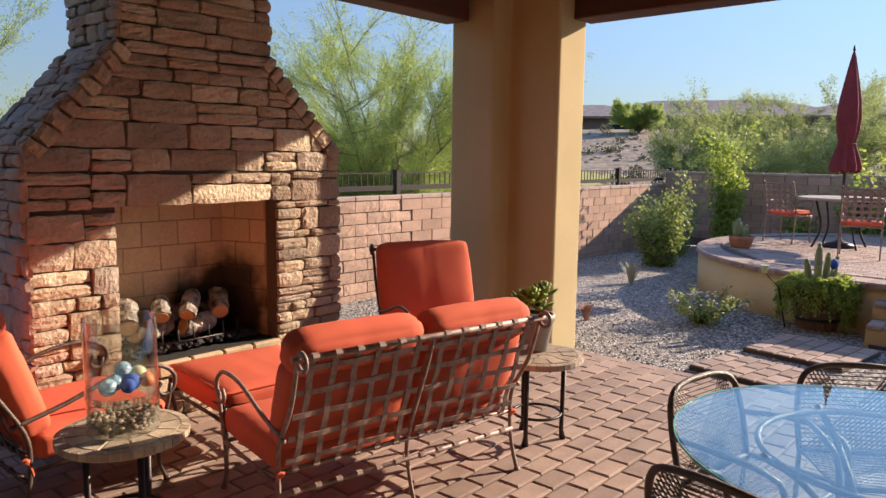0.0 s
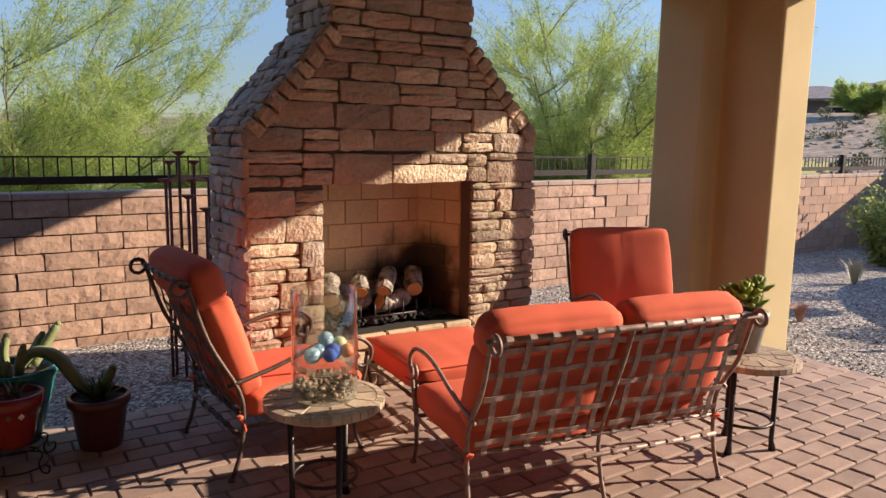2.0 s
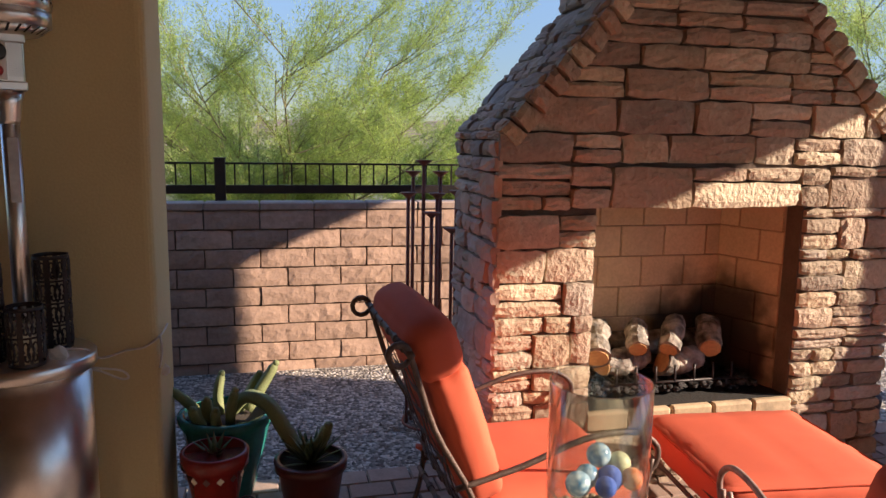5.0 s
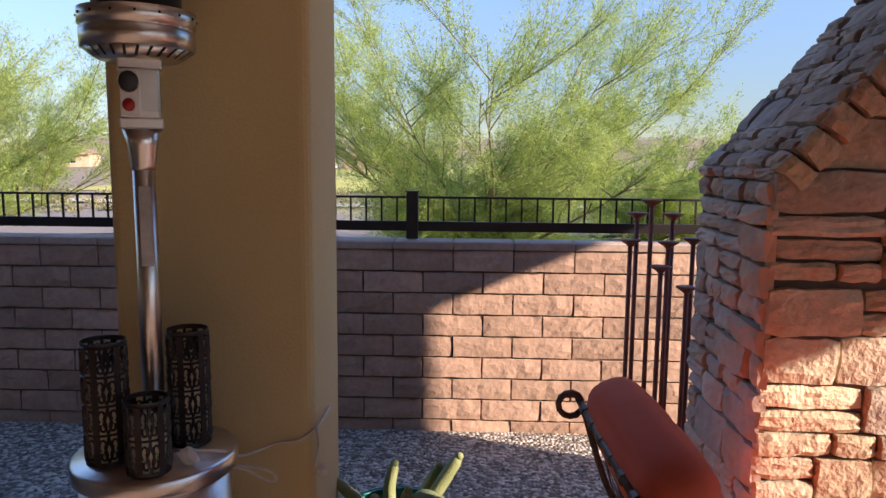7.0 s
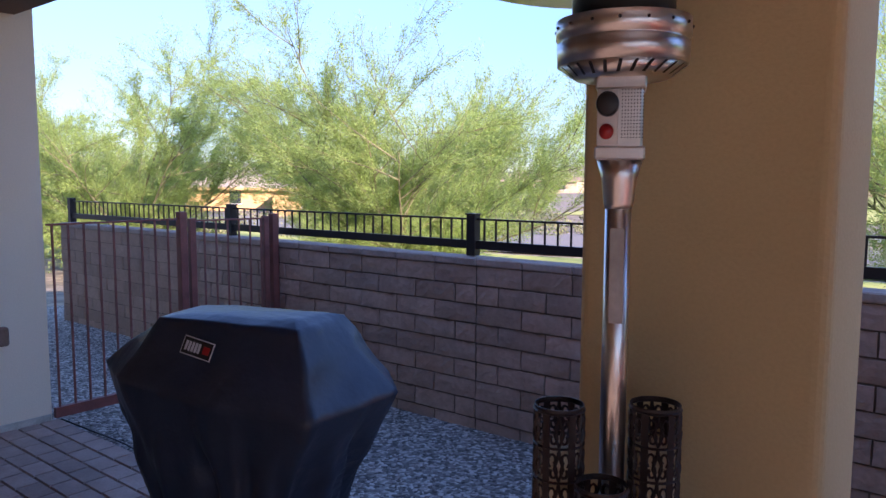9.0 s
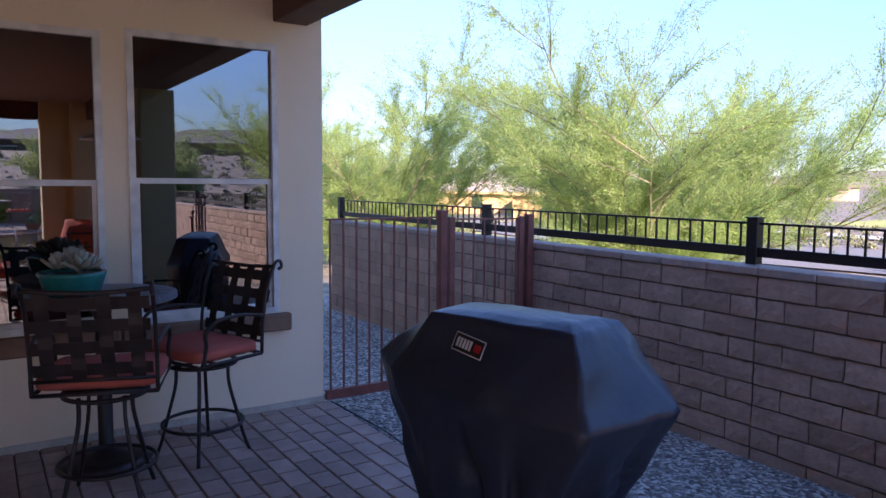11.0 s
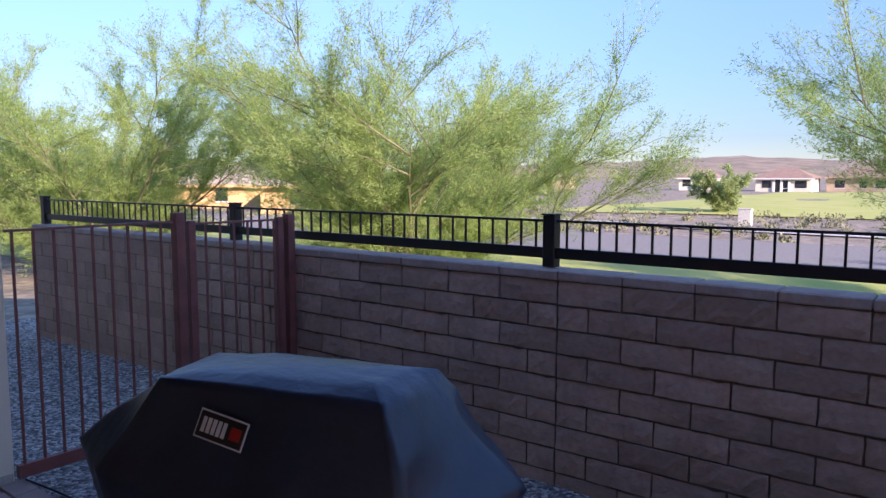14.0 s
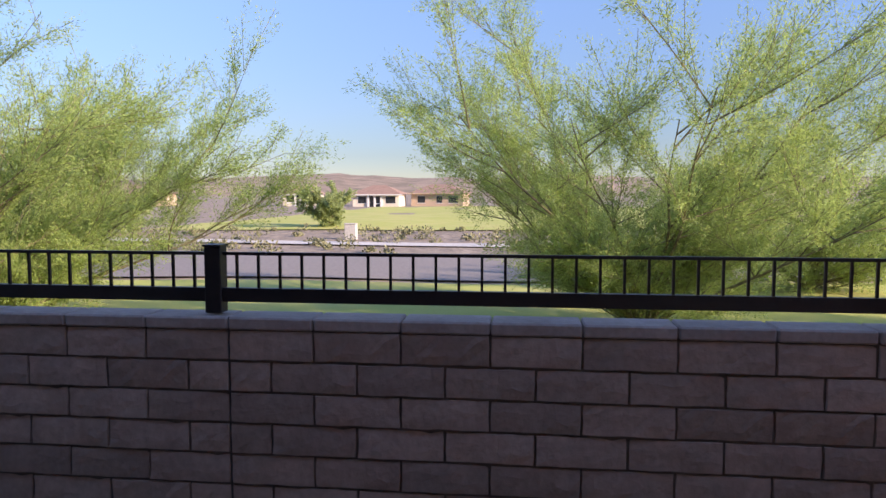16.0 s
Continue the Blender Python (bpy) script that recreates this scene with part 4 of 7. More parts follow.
def wire_stand():
    ob = thing("plant_stand", "low black scrolled wire plant stand under the red pot", "plant stand", pose(0.275, 4.84, 0))
    for z, r in ((0.12, 0.13), (0.02, 0.15)):
        bm = bmesh.new()
        tube(bm, arc((0, 0, z), r, 0, 345, 22), 0.005, 5, True)
        part("ring", bm, IRONB, ob, smooth=True)
    for i in range(4):
        a = 1.5708 * i + 0.6
        c, s = math.cos(a), math.sin(a)
        prof = [(0.10, 0.125), (0.15, 0.13), (0.19, 0.10), (0.16, 0.05), (0.18, 0.006), (0.225, 0.012), (0.232, 0.045), (0.205, 0.05)]
        rod(ob, "scroll_leg", curve_pts([(r * c, r * s, z) for r, z in prof]), 0.005, IRONB, 5)


wire_stand()


def cactus_pot():
    ob = pot(pose(0.305, 5.215, 0), [(0.11, 0), (0.12, 0.02), (0.19, 0.3), (0.205, 0.37), (0.225, 0.4), (0.225, 0.43), (0.205, 0.435)], TEAL, "large teal glazed pot with a sprawling columnar cactus by the column", 0.40, 0.19)
    stems = [[(-0.12, 0.02, 0.4), (-0.16, 0.0, 0.47), (-0.25, -0.02, 0.57)], [(-0.06, -0.05, 0.4), (-0.08, -0.07, 0.47), (-0.08, -0.09, 0.53)], [(-0.03, 0.04, 0.4), (-0.04, 0.06, 0.5), (-0.02, 0.07, 0.6)],
             [(0.02, -0.08, 0.4), (0.03, -0.1, 0.48), (0.05, -0.1, 0.57)], [(0.05, 0.06, 0.4), (0.12, 0.1, 0.5), (0.16, 0.1, 0.58)], [(0.1, 0.02, 0.42), (0.17, 0.05, 0.53), (0.24, 0.06, 0.64)],
             [(-0.1, -0.1, 0.4), (-0.13, -0.12, 0.46), (-0.14, -0.13, 0.5)], [(-0.03, -0.13, 0.4), (-0.04, -0.15, 0.45), (-0.035, -0.16, 0.5)]]
    for pts in stems:
        cactus_arm(ob, pts, 0.028)
    cactus_arm(ob, [(0.02, 0.0, 0.42), (0.10, -0.06, 0.52), (0.2, -0.14, 0.5), (0.27, -0.2, 0.4), (0.33, -0.24, 0.32), (0.42, -0.26, 0.34), (0.47, -0.25, 0.42)], 0.037)


def cactus_arm(ob, pts, r):
    pts = curve_pts(pts, 5)
    bm = bmesh.new()
    n = 12
    m = len(pts)
    tube(bm, pts, [r * (0.75 + 0.25 * math.sin(3.1 * (i + 1) / m)) * (0.6 if i == m - 1 else 1) for i in range(m)], n)
    vs = list(bm.verts)
    for i in range(0, m * n, n):
        ring = vs[i:i + n]
        c = sum((v.co for v in ring), Vector()) / n
        for k, v in enumerate(ring):
            if k % 2:
                v.co = c + (v.co - c) * 0.8
    end = pts[-1] + (pts[-1] - pts[-2]).normalized() * r * 0.3
    ball(bm, end - (pts[-1] - pts[-2]).normalized() * r * 0.35, r * 0.62, 2)
    part("stem", bm, CACTUS, ob, smooth=True)


cactus_pot()
p = pot(pose(3.84, 3.04, 0.5515), [(0.07, 0), (0.078, 0.014), (0.108, 0.19), (0.118, 0.195), (0.12, 0.235), (0.108, 0.238)], GREYPOT, "grey clay pot with a leafy succulent on the side table", 0.215, 0.10)
for i in range(5):
    a = i * 1.3
    rosette(p, (0.085 * math.cos(a) - 0.05, 0.06 * math.sin(a), 0.25 + 0.025 * i), 14, 0.12, LIME if i % 2 else LEAFG, rp)


# ---- patio heater and lanterns ----
HX, HY = -0.335, 4.52


def heater():
    ob = thing("patio_heater", "stainless mushroom patio heater with a round tank housing", "patio heater", pose(HX, HY, 0) @ Matrix.Diagonal((1, 1, 1.11, 1)))
    def L(name, prof, m, label="", n=40):
        bm = bmesh.new()
        lathe(bm, prof, n)
        return part(name, bm, m, ob, label, True)
    L("tank_housing", [(0.21, 0.03), (0.21, 0.83)], STEEL)
    L("housing_lid", [(0.225, 0.82), (0.23, 0.825), (0.23, 0.86), (0.223, 0.867), (0.05, 0.875), (0.04, 0.90)], STEEL)
    L("base", [(0.25, 0.0), (0.25, 0.03), (0.22, 0.04)], STEEL)
    L("pole", [(0.030, 0.88), (0.030, 1.62)], STEEL)
    L("collar", [(0.031, 1.60), (0.034, 1.61), (0.040, 1.66), (0.052, 1.70)], STEEL)
    bm = boxes((-0.05, 0.05, -0.05, 0.045, 1.70, 1.87), bevel=0.006)
    cbox = part("control_box", bm, STEEL, ob)
    cbox.matrix_basis = Matrix.Rotation(radians(24), 4, "Z")
    for z in (1.70, 1.842):
        p = part("band", boxes((-0.056, 0.056, -0.054, 0.054, z, z + 0.028), bevel=0.004), STEEL, ob)
        p.matrix_basis = Matrix.Rotation(radians(24), 4, "Z")
    R = Matrix.Rotation(radians(24), 4, "Z")
    p = part("control_plate", boxes((-0.051, -0.004, -0.058, -0.051, 1.73, 1.842), bevel=0.002), WHITE, ob, "pale blue-grey control plate")
    p.matrix_basis = R
    bm = bmesh.new()
    lathe(bm, [(0.026, 0), (0.024, 0.02), (0.018, 0.022)], 20)
    bmesh.ops.transform(bm, matrix=R @ Matrix.Translation((-0.028, -0.058, 1.812)) @ Matrix.Rotation(radians(90), 4, "X"), verts=bm.verts)
    part("knob", bm, BLACKP, ob, "black control knob", True)
    bm = bmesh.new()
    lathe(bm, [(0.016, 0), (0.015, 0.008)], 16)
    bmesh.ops.transform(bm, matrix=R @ Matrix.Translation((-0.030, -0.058, 1.757)) @ Matrix.Rotation(radians(90), 4, "X"), verts=bm.verts)
    part("igniter", bm, REDP, ob, "red and black igniter button", True)
    bm = bmesh.new()
    for i in range(8):
        for j in range(15):
            ball(bm, (0.004 + i * 0.0065, -0.0515, 1.745 + j * 0.0068), 0.0016, 0)
    p = tagged(part("perforations", bm, BLACKP, ob), kind="stuff")
    p.matrix_basis = R
    for i in range(16):
        a = 6.28318 * i / 16
        bm = bmesh.new()
        ball(bm, (0.1515 * math.cos(a), 0.1515 * math.sin(a), 1.966), 0.004, 1)
        part("rivet", bm, IRONB, ob)
    p = part("rating_label", boxes((-0.016, 0.016, -0.0315, -0.0305, 1.36, 1.56), bevel=0.0004), mat("worn label", (0.42, 0.40, 0.38), 0.5), ob, "worn pale rating label")
    p.matrix_basis = R
    L("burner_skirt", [(0.105, 1.866), (0.144, 1.892)], STEEL)
    for i in range(26):
        a = 6.28318 * i / 26
        b = bmesh.new()
        u, w = Vector((math.cos(a), math.sin(a), 0)), Vector((-math.sin(a), math.cos(a), 0))
        vs = [b.verts.new(u * r + w * q + Vector((0, 0, z))) for r, z, q in ((0.112, 1.869, -0.004), (0.112, 1.869, 0.004), (0.1415, 1.889, 0.012), (0.1415, 1.889, 0.004))]
        b.faces.new(vs)
        part("vent_slot", b, BLACKP, ob)
    L("burner_drum", [(0.147, 1.892), (0.149, 1.936), (0.143, 1.939), (0.143, 1.943), (0.151, 1.946), (0.151, 1.982), (0.12, 1.986)], STEEL)
    L("burner_cage", [(0.115, 1.986), (0.115, 2.10)], BLACKP, "black perforated burner cage")
    L("reflector", [(0.40, 2.09), (0.405, 2.10), (0.30, 2.15), (0.15, 2.185), (0.02, 2.195)], STEEL)


heater()


def filigree(place, R, H, label):
    ob = thing("lantern", label, "lantern", place, "filigree lanterns")
    for z in (0.0, H - 0.012):
        bm = bmesh.new()
        lathe(bm, [(R - 0.002, z), (R, z), (R, z + 0.012), (R - 0.002, z + 0.012), (R - 0.002, z)], 28, cap=False)
        part("rim", bm, IRONB, ob)
    bm = bmesh.new()
    lathe(bm, [(R, 0.001), (0.01, 0.004)], 28)
    part("base_plate", bm, IRONB, ob)
    rows = int(round((H - 0.02) / 0.075))
    hh = (H - 0.02) / rows
    n = 6
    def on(a, z):
        return Vector((R * math.cos(a), R * math.sin(a), z))
    for r in range(rows):
        z = 0.01 + hh * (r + 0.5)
        bm = bmesh.new()
        for i in range(n):
            a = 6.28318 * i / n
            da = 6.28318 / n / 2
            for sgn in (-1, 1):
                for (ca, cz, rad, s0, s1) in ((0.45, 0.16, 0.2, -60, 240), (0.45, -0.2, 0.2, 100, 400)):
                    pts = []
                    for k in range(9):
                        t = radians(s0 + (s1 - s0) * k / 8)
                        rr = rad * (1 - 0.55 * k / 8)
                        pts.append(on(a + sgn * da * (ca + rr * 1.9 * math.cos(t)), z + hh * (cz + rr * 1.2 * math.sin(t))))
                    tube(bm, pts, [0.0024 + 0.0018 * k / 8 for k in range(9)], 4)
                tube(bm, [on(a, z - hh * 0.45), on(a + sgn * da * 0.35, z - hh * 0.1), on(a + sgn * da * 0.1, z + hh * 0.2), on(a, z + hh * 0.48)], 0.0034, 4)
        tagged(part("scrollwork", bm, IRONB, ob), kind="")
        for i in range(n):
            a = 6.28318 * (i + 0.5) / n
            bm = bmesh.new()
            strap(bm, [on(a, z - hh / 2), on(a, z + hh / 2)], 0.018, (-math.sin(a), math.cos(a), 0), 0.002)
            part("bar", bm, IRONB, ob)
        bm = bmesh.new()
        tube(bm, arc((0, 0, z + hh / 2 - 0.001), R, 0, 345, 24), 0.0035, 4, True)
        part("middle_ring", bm, IRONB, ob)
    bm = bmesh.new()
    lathe(bm, [(R * 0.84, 0.006), (R * 0.84, H * 0.72), (R * 0.4, H * 0.72 - 0.006), (0.005, H * 0.72 - 0.012)], 24)
    part("candle", bm, CANDLE, ob, "cream pillar candle", True)


filigree(pose(HX - 0.095, HY - 0.09, 0.968), 0.059, 0.345, "tall black filigree metal lantern on the heater lid")
filigree(pose(HX + 0.085, HY + 0.05, 0.970), 0.059, 0.345, "tall black filigree metal lantern on the heater lid")
filigree(pose(HX + 0.045, HY - 0.145, 0.966), 0.058, 0.205, "short black filigree metal lantern on the heater lid")


def string():
    ob = thing("string", "white cotton string tied round the heater and the column", "string")
    z = 0.86
    rod(ob, "cord", curve_pts([(HX + 0.05, HY - 0.07, 0.99), (HX + 0.2, HY - 0.04, 0.98), (-0.12, 4.66, 0.89), (-0.05, 4.785, 0.88), (0.02, 4.786, 0.89), (0.08, 4.82, 0.93), (0.082, 5.0, 0.93)]), 0.0048, ROPE, 5)
    rod(ob, "bow", curve_pts([(-0.2, 4.68, 0.85), (-0.13, 4.7, 0.825), (-0.06, 4.7, 0.79), (-0.03, 4.7, 0.795), (-0.06, 4.7, 0.825), (-0.16, 4.69, 0.845)]), 0.0048, ROPE, 5)
    rod(ob, "bow", curve_pts([(-0.2, 4.68, 0.85), (-0.26, 4.68, 0.83), (-0.29, 4.68, 0.77), (-0.26, 4.68, 0.70)]), 0.0048, ROPE, 5)
    rod(ob, "tail", curve_pts([(-0.19, 4.68, 0.85), (-0.2, 4.68, 0.7), (-0.19, 4.68, 0.55), (-0.17, 4.68, 0.48)]), 0.0048, ROPE, 5)
    rod(ob, "tail", curve_pts([(0.08, 4.8, 0.93), (0.085, 4.79, 0.87), (0.075, 4.785, 0.80)]), 0.0048, ROPE, 5)
    bm = bmesh.new()
    ball(bm, (-0.165, 4.68, 0.46), 0.02, 1, (0.7, 0.7, 1.5), 0.4)
    part("tassel", bm, ROPE, ob)
    bm = bmesh.new()
    ball(bm, (0.10, 4.775, 0.79), 0.022, 1, (0.8, 0.8, 1.2), 0.5)
    part("tassel", bm, ROPE, ob)
    bm = bmesh.new()
    ball(bm, (-0.20, 4.42, 0.985), 0.03, 1, (1, 0.8, 0.9), 0.6)
    part("tassel", bm, ROPE, ob)
    part("paper_tag", boxes((-0.205, -0.165, 4.678, 4.681, 0.27, 0.36)), WHITE, ob, "white paper tag")


string()


def candelabra():
    ob = thing("floor_candelabra", "tall dark iron candle stand with eight thin stems beside the fireplace", "candle stand", pose(1.515, 6.08, -0.07))
    rng = random.Random(9)
    st = [(-0.15, 0.03, 1.49), (-0.11, 0.08, 1.62), (-0.06, 0.0, 1.69), (-0.03, -0.10, 1.38), (0.02, -0.03, 1.49), (0.06, 0.06, 1.62), (0.10, -0.09, 1.28), (0.16, 0.04, 1.50)]
    for x, y, h in st:
        rod(ob, "stem", [(x, y, 0.0), (x, y, h)], 0.012, IRONR, 6)
        bm = bmesh.new()
        lathe(bm, [(0.012, h - 0.035), (0.022, h - 0.024), (0.05, h - 0.006), (0.053, h), (0.01, h + 0.001)], 16, (x, y, 0))
        part("candle_cup", bm, IRONR, ob, smooth=True)
        bm = bmesh.new()
        ball(bm, (x, y, 0.22 + 0.1 * rng.random()), 0.017, 1)
        part("knop", bm, IRONR, ob, smooth=True)
    for z in (0.28, 0.02):
        bm = bmesh.new()
        tube(bm, arc((0.0, 0, z), 0.18, 0, 340, 18), 0.008, 6, True)
        part("base_ring", bm, IRONR, ob, smooth=True)


candelabra()


def bucket():
    ob = thing("ash_bucket", "small dark metal bucket on the gravel behind the fireplace", "bucket", pose(4.08, 5.28, 0.0))
    bm = bmesh.new()
    lathe(bm, [(0.085, 0), (0.105, 0.22), (0.11, 0.225), (0.10, 0.225), (0.08, 0.01)], 24, cap=False)
    lathe(bm, [(0.084, 0.001), (0.08, 0.012)], 24)
    part("pail", bm, IRONB, ob, smooth=True)
    rod(ob, "handle", arc((0, 0, 0.21), 0.112, 0, -35, 8, "xz") + arc((0, 0, 0.21), 0.112, -145, -180, 4, "xz"), 0.003, IRONB, 5)


bucket()


# ---- fire bed ----
def log(name, a, b, r, rng, ends=True):
    ob = thing(name, "ceramic gas log with grey charred bark in the firebox", "gas log", None, "gas logs")
    a, b = Vector(a), Vector(b)
    pts = [a.lerp(b, k / 7) + Vector((0, rng.uniform(-0.012, 0.012), rng.uniform(-0.012, 0.012))) for k in range(8)]
    bm = bmesh.new()
    tube(bm, pts, [r * rng.uniform(0.85, 1.12) for _ in pts], 12)
    for v in bm.verts:
        v.co += Vector([rng.uniform(-0.006, 0.006) for _ in range(3)])
    part("bark", bm, LOGM, ob, smooth=False)
    for e, q in ((pts[0], pts[1]), (pts[-1], pts[-2])):
        d = (e - q).normalized()
        b2 = bmesh.new()
        lathe(b2, [(r * 0.82, 0), (r * 0.8, 0.008)], 14)
        bmesh.ops.transform(b2, matrix=Matrix.Translation(e) @ d.to_track_quat("Z", "Y").to_matrix().to_4x4(), verts=b2.verts)
        part("cut_end", b2, LOGE, ob, "tan sawn log end")
    return ob


rl = random.Random(13)
hz = BZ0 + 0.012
log("log", (2.24, 5.16, hz + 0.15), (2.52, 5.24, hz + 0.17), 0.07, rl)
log("log", (2.60, 5.14, hz + 0.14), (2.83, 5.20, hz + 0.15), 0.072, rl)
log("log", (2.17, 5.08, hz + 0.23), (2.27, 5.30, hz + 0.31), 0.074, rl)
log("log", (2.42, 5.10, hz + 0.25), (2.50, 5.28, hz + 0.32), 0.058, rl)
log("log", (2.60, 5.10, hz + 0.25), (2.76, 5.30, hz + 0.33), 0.058, rl)
log("log", (2.88, 5.14, hz + 0.23), (2.98, 5.32, hz + 0.31), 0.068, rl)
log("log", (2.30, 5.36, hz + 0.20), (3.0, 5.38, hz + 0.20), 0.07, rl)


def grate():
    ob = thing("fire_grate", "black iron log grate in the firebox", "grate")
    for y in (5.06, 5.34):
        rod(ob, "rail", [(2.24, y, hz + 0.07), (3.0, y, hz + 0.07)], 0.008, IRONB)
    for i in range(7):
        x = 2.28 + i * 0.115
        rod(ob, "bar", [(x, 5.06, hz + 0.16), (x, 5.055, hz + 0.075), (x, 5.35, hz + 0.075), (x, 5.36, hz + 0.15)], 0.007, IRONB)
    for x in (2.3, 2.94):
        for y in (5.06, 5.34):
            rod(ob, "foot", [(x, y, hz), (x, y, hz + 0.07)], 0.008, IRONB)


grate()
bm = bmesh.new()
for i in range(620):
    x, y = rl.uniform(BX0 + 0.08, BX1 - 0.08), rl.uniform(FY0 + 0.14, 5.36)
    ball(bm, (x, y, hz + 0.012 + 0.02 * rl.random() + 0.03 * rl.random()), rl.uniform(0.012, 0.021), 1, (1, 1, 0.75), 0.5, rl)
tagged(solid("lava_rock", bm, LAVA), "black lava rock bed under the gas logs", "lava rock", kind="stuff")


# ---- glass dining table and wicker chairs ----
def glass_table():
    ob = thing("dining_table", "round glass-topped patio table on a dark frame", "dining table", pose(3.02, 0.93, 0))
    bm = bmesh.new()
    lathe(bm, [(0.755, 0.728), (0.762, 0.731), (0.762, 0.737), (0.755, 0.74)], 72)
    p = part("glass_top", bm, GLASST, ob)
    p.visible_shadow = False
    bm = bmesh.new()
    tube(bm, arc((0, 0, 0.734), 0.764, 0, 356, 90), 0.004, 6, True)
    part("glass_edge", bm, GLASSE, ob, "green ground glass edge", True)
    for i in range(4):
        a = 0.785 + 1.5708 * i
        c, s = math.cos(a), math.sin(a)
        rod(ob, "leg", curve_pts([(0.42 * c, 0.42 * s, 0.0), (0.3 * c, 0.3 * s, 0.25), (0.2 * c, 0.2 * s, 0.42), (0.34 * c, 0.34 * s, 0.62), (0.5 * c, 0.5 * s, 0.727)]), 0.014, WICK, 8)
    for z, r in ((0.715, 0.46), (0.40, 0.2)):
        bm = bmesh.new()
        tube(bm, arc((0, 0, z), r, 0, 352, 40), 0.012, 8, True)
        part("ring", bm, WICK, ob, smooth=True)


glass_table()


def wicker_chair(place, label):
    ob = thing("wicker_chair", label, "chair", place @ Matrix.Diagonal((1, 1, 0.9, 1)), "wicker dining chairs")
    W = 0.27
    back = curve_pts([(-W, -0.02, 0.42), (-W - 0.01, -0.06, 0.62), (-W + 0.02, -0.1, 0.80), (-0.13, -0.125, 0.86), (0.13, -0.125, 0.86), (W - 0.02, -0.1, 0.80), (W + 0.01, -0.06, 0.62), (W, -0.02, 0.42)], 6)
    rod(ob, "back_frame", back, 0.015, WICK, 8)
    for s in (-1, 1):
        rod(ob, "arm", curve_pts([(s * (W + 0.01), -0.06, 0.64), (s * (W + 0.05), 0.15, 0.66), (s * (W + 0.04), 0.36, 0.64), (s * W, 0.43, 0.52), (s * (W - 0.02), 0.44, 0.0)]), 0.014, WICK, 8)
        rod(ob, "back_leg", [(s * W, -0.02, 0.42), (s * (W - 0.01), -0.06, 0.0)], 0.013, WICK, 8)
    rod(ob, "seat_frame", [(-W, -0.02, 0.42), (-W, 0.42, 0.43), (W, 0.42, 0.43), (W, -0.02, 0.42), (-W, -0.02, 0.421)], 0.013, WICK, 8)
    def mesh_panel(name, f, nu, nv):
        bm = bmesh.new()
        for i in range(nu + 1):
            for d in (-1, 1):
                pts = []
                for j in range(nv + 1):
                    u = i / nu + d * j / nv * 0.9
                    if 0 <= u <= 1:
                        pts.append(f(u, j / nv))
                if len(pts) > 1:
                    strap(bm, pts, 0.008, (1, 0, 0.3), 0.002)
        for j in range(nv + 1):
            strap(bm, [f(k / 8, j / nv) for k in range(9)], 0.006, (0, 0.4, 1), 0.002)
        tagged(part(name, bm, WICK, ob), kind="stuff")
    def back_f(u, v):
        w = (W - 0.01) * (1 - 0.25 * max(0, v - 0.7) / 0.3)
        return Vector((-w + 2 * w * u, -0.02 - 0.105 * v + 0.0, 0.42 + 0.43 * v))
    mesh_panel("back_mesh", back_f, 22, 20)
    mesh_panel("seat_mesh", lambda u, v: Vector((-W + 2 * W * u, -0.02 + 0.44 * v, 0.425 - 0.02 * math.sin(3.14 * u))), 20, 14)


def facing(x, y, deg, z=0.0):
    return Matrix.Translation((x, y, z)) @ Matrix.Rotation(radians(deg), 4, "Z")


for x, y, d, l in ((3.24, 1.63, 170, "dark resin wicker armchair with an open mesh back"), (2.34, 1.25, 260, "dark resin wicker armchair with an open mesh back"), (3.88, 1.20, 124, "dark resin wicker armchair with an open mesh back"), (3.75, 0.4, 55, "dark resin wicker armchair with an open mesh back")):
    wicker_chair(facing(x, y, d), l)


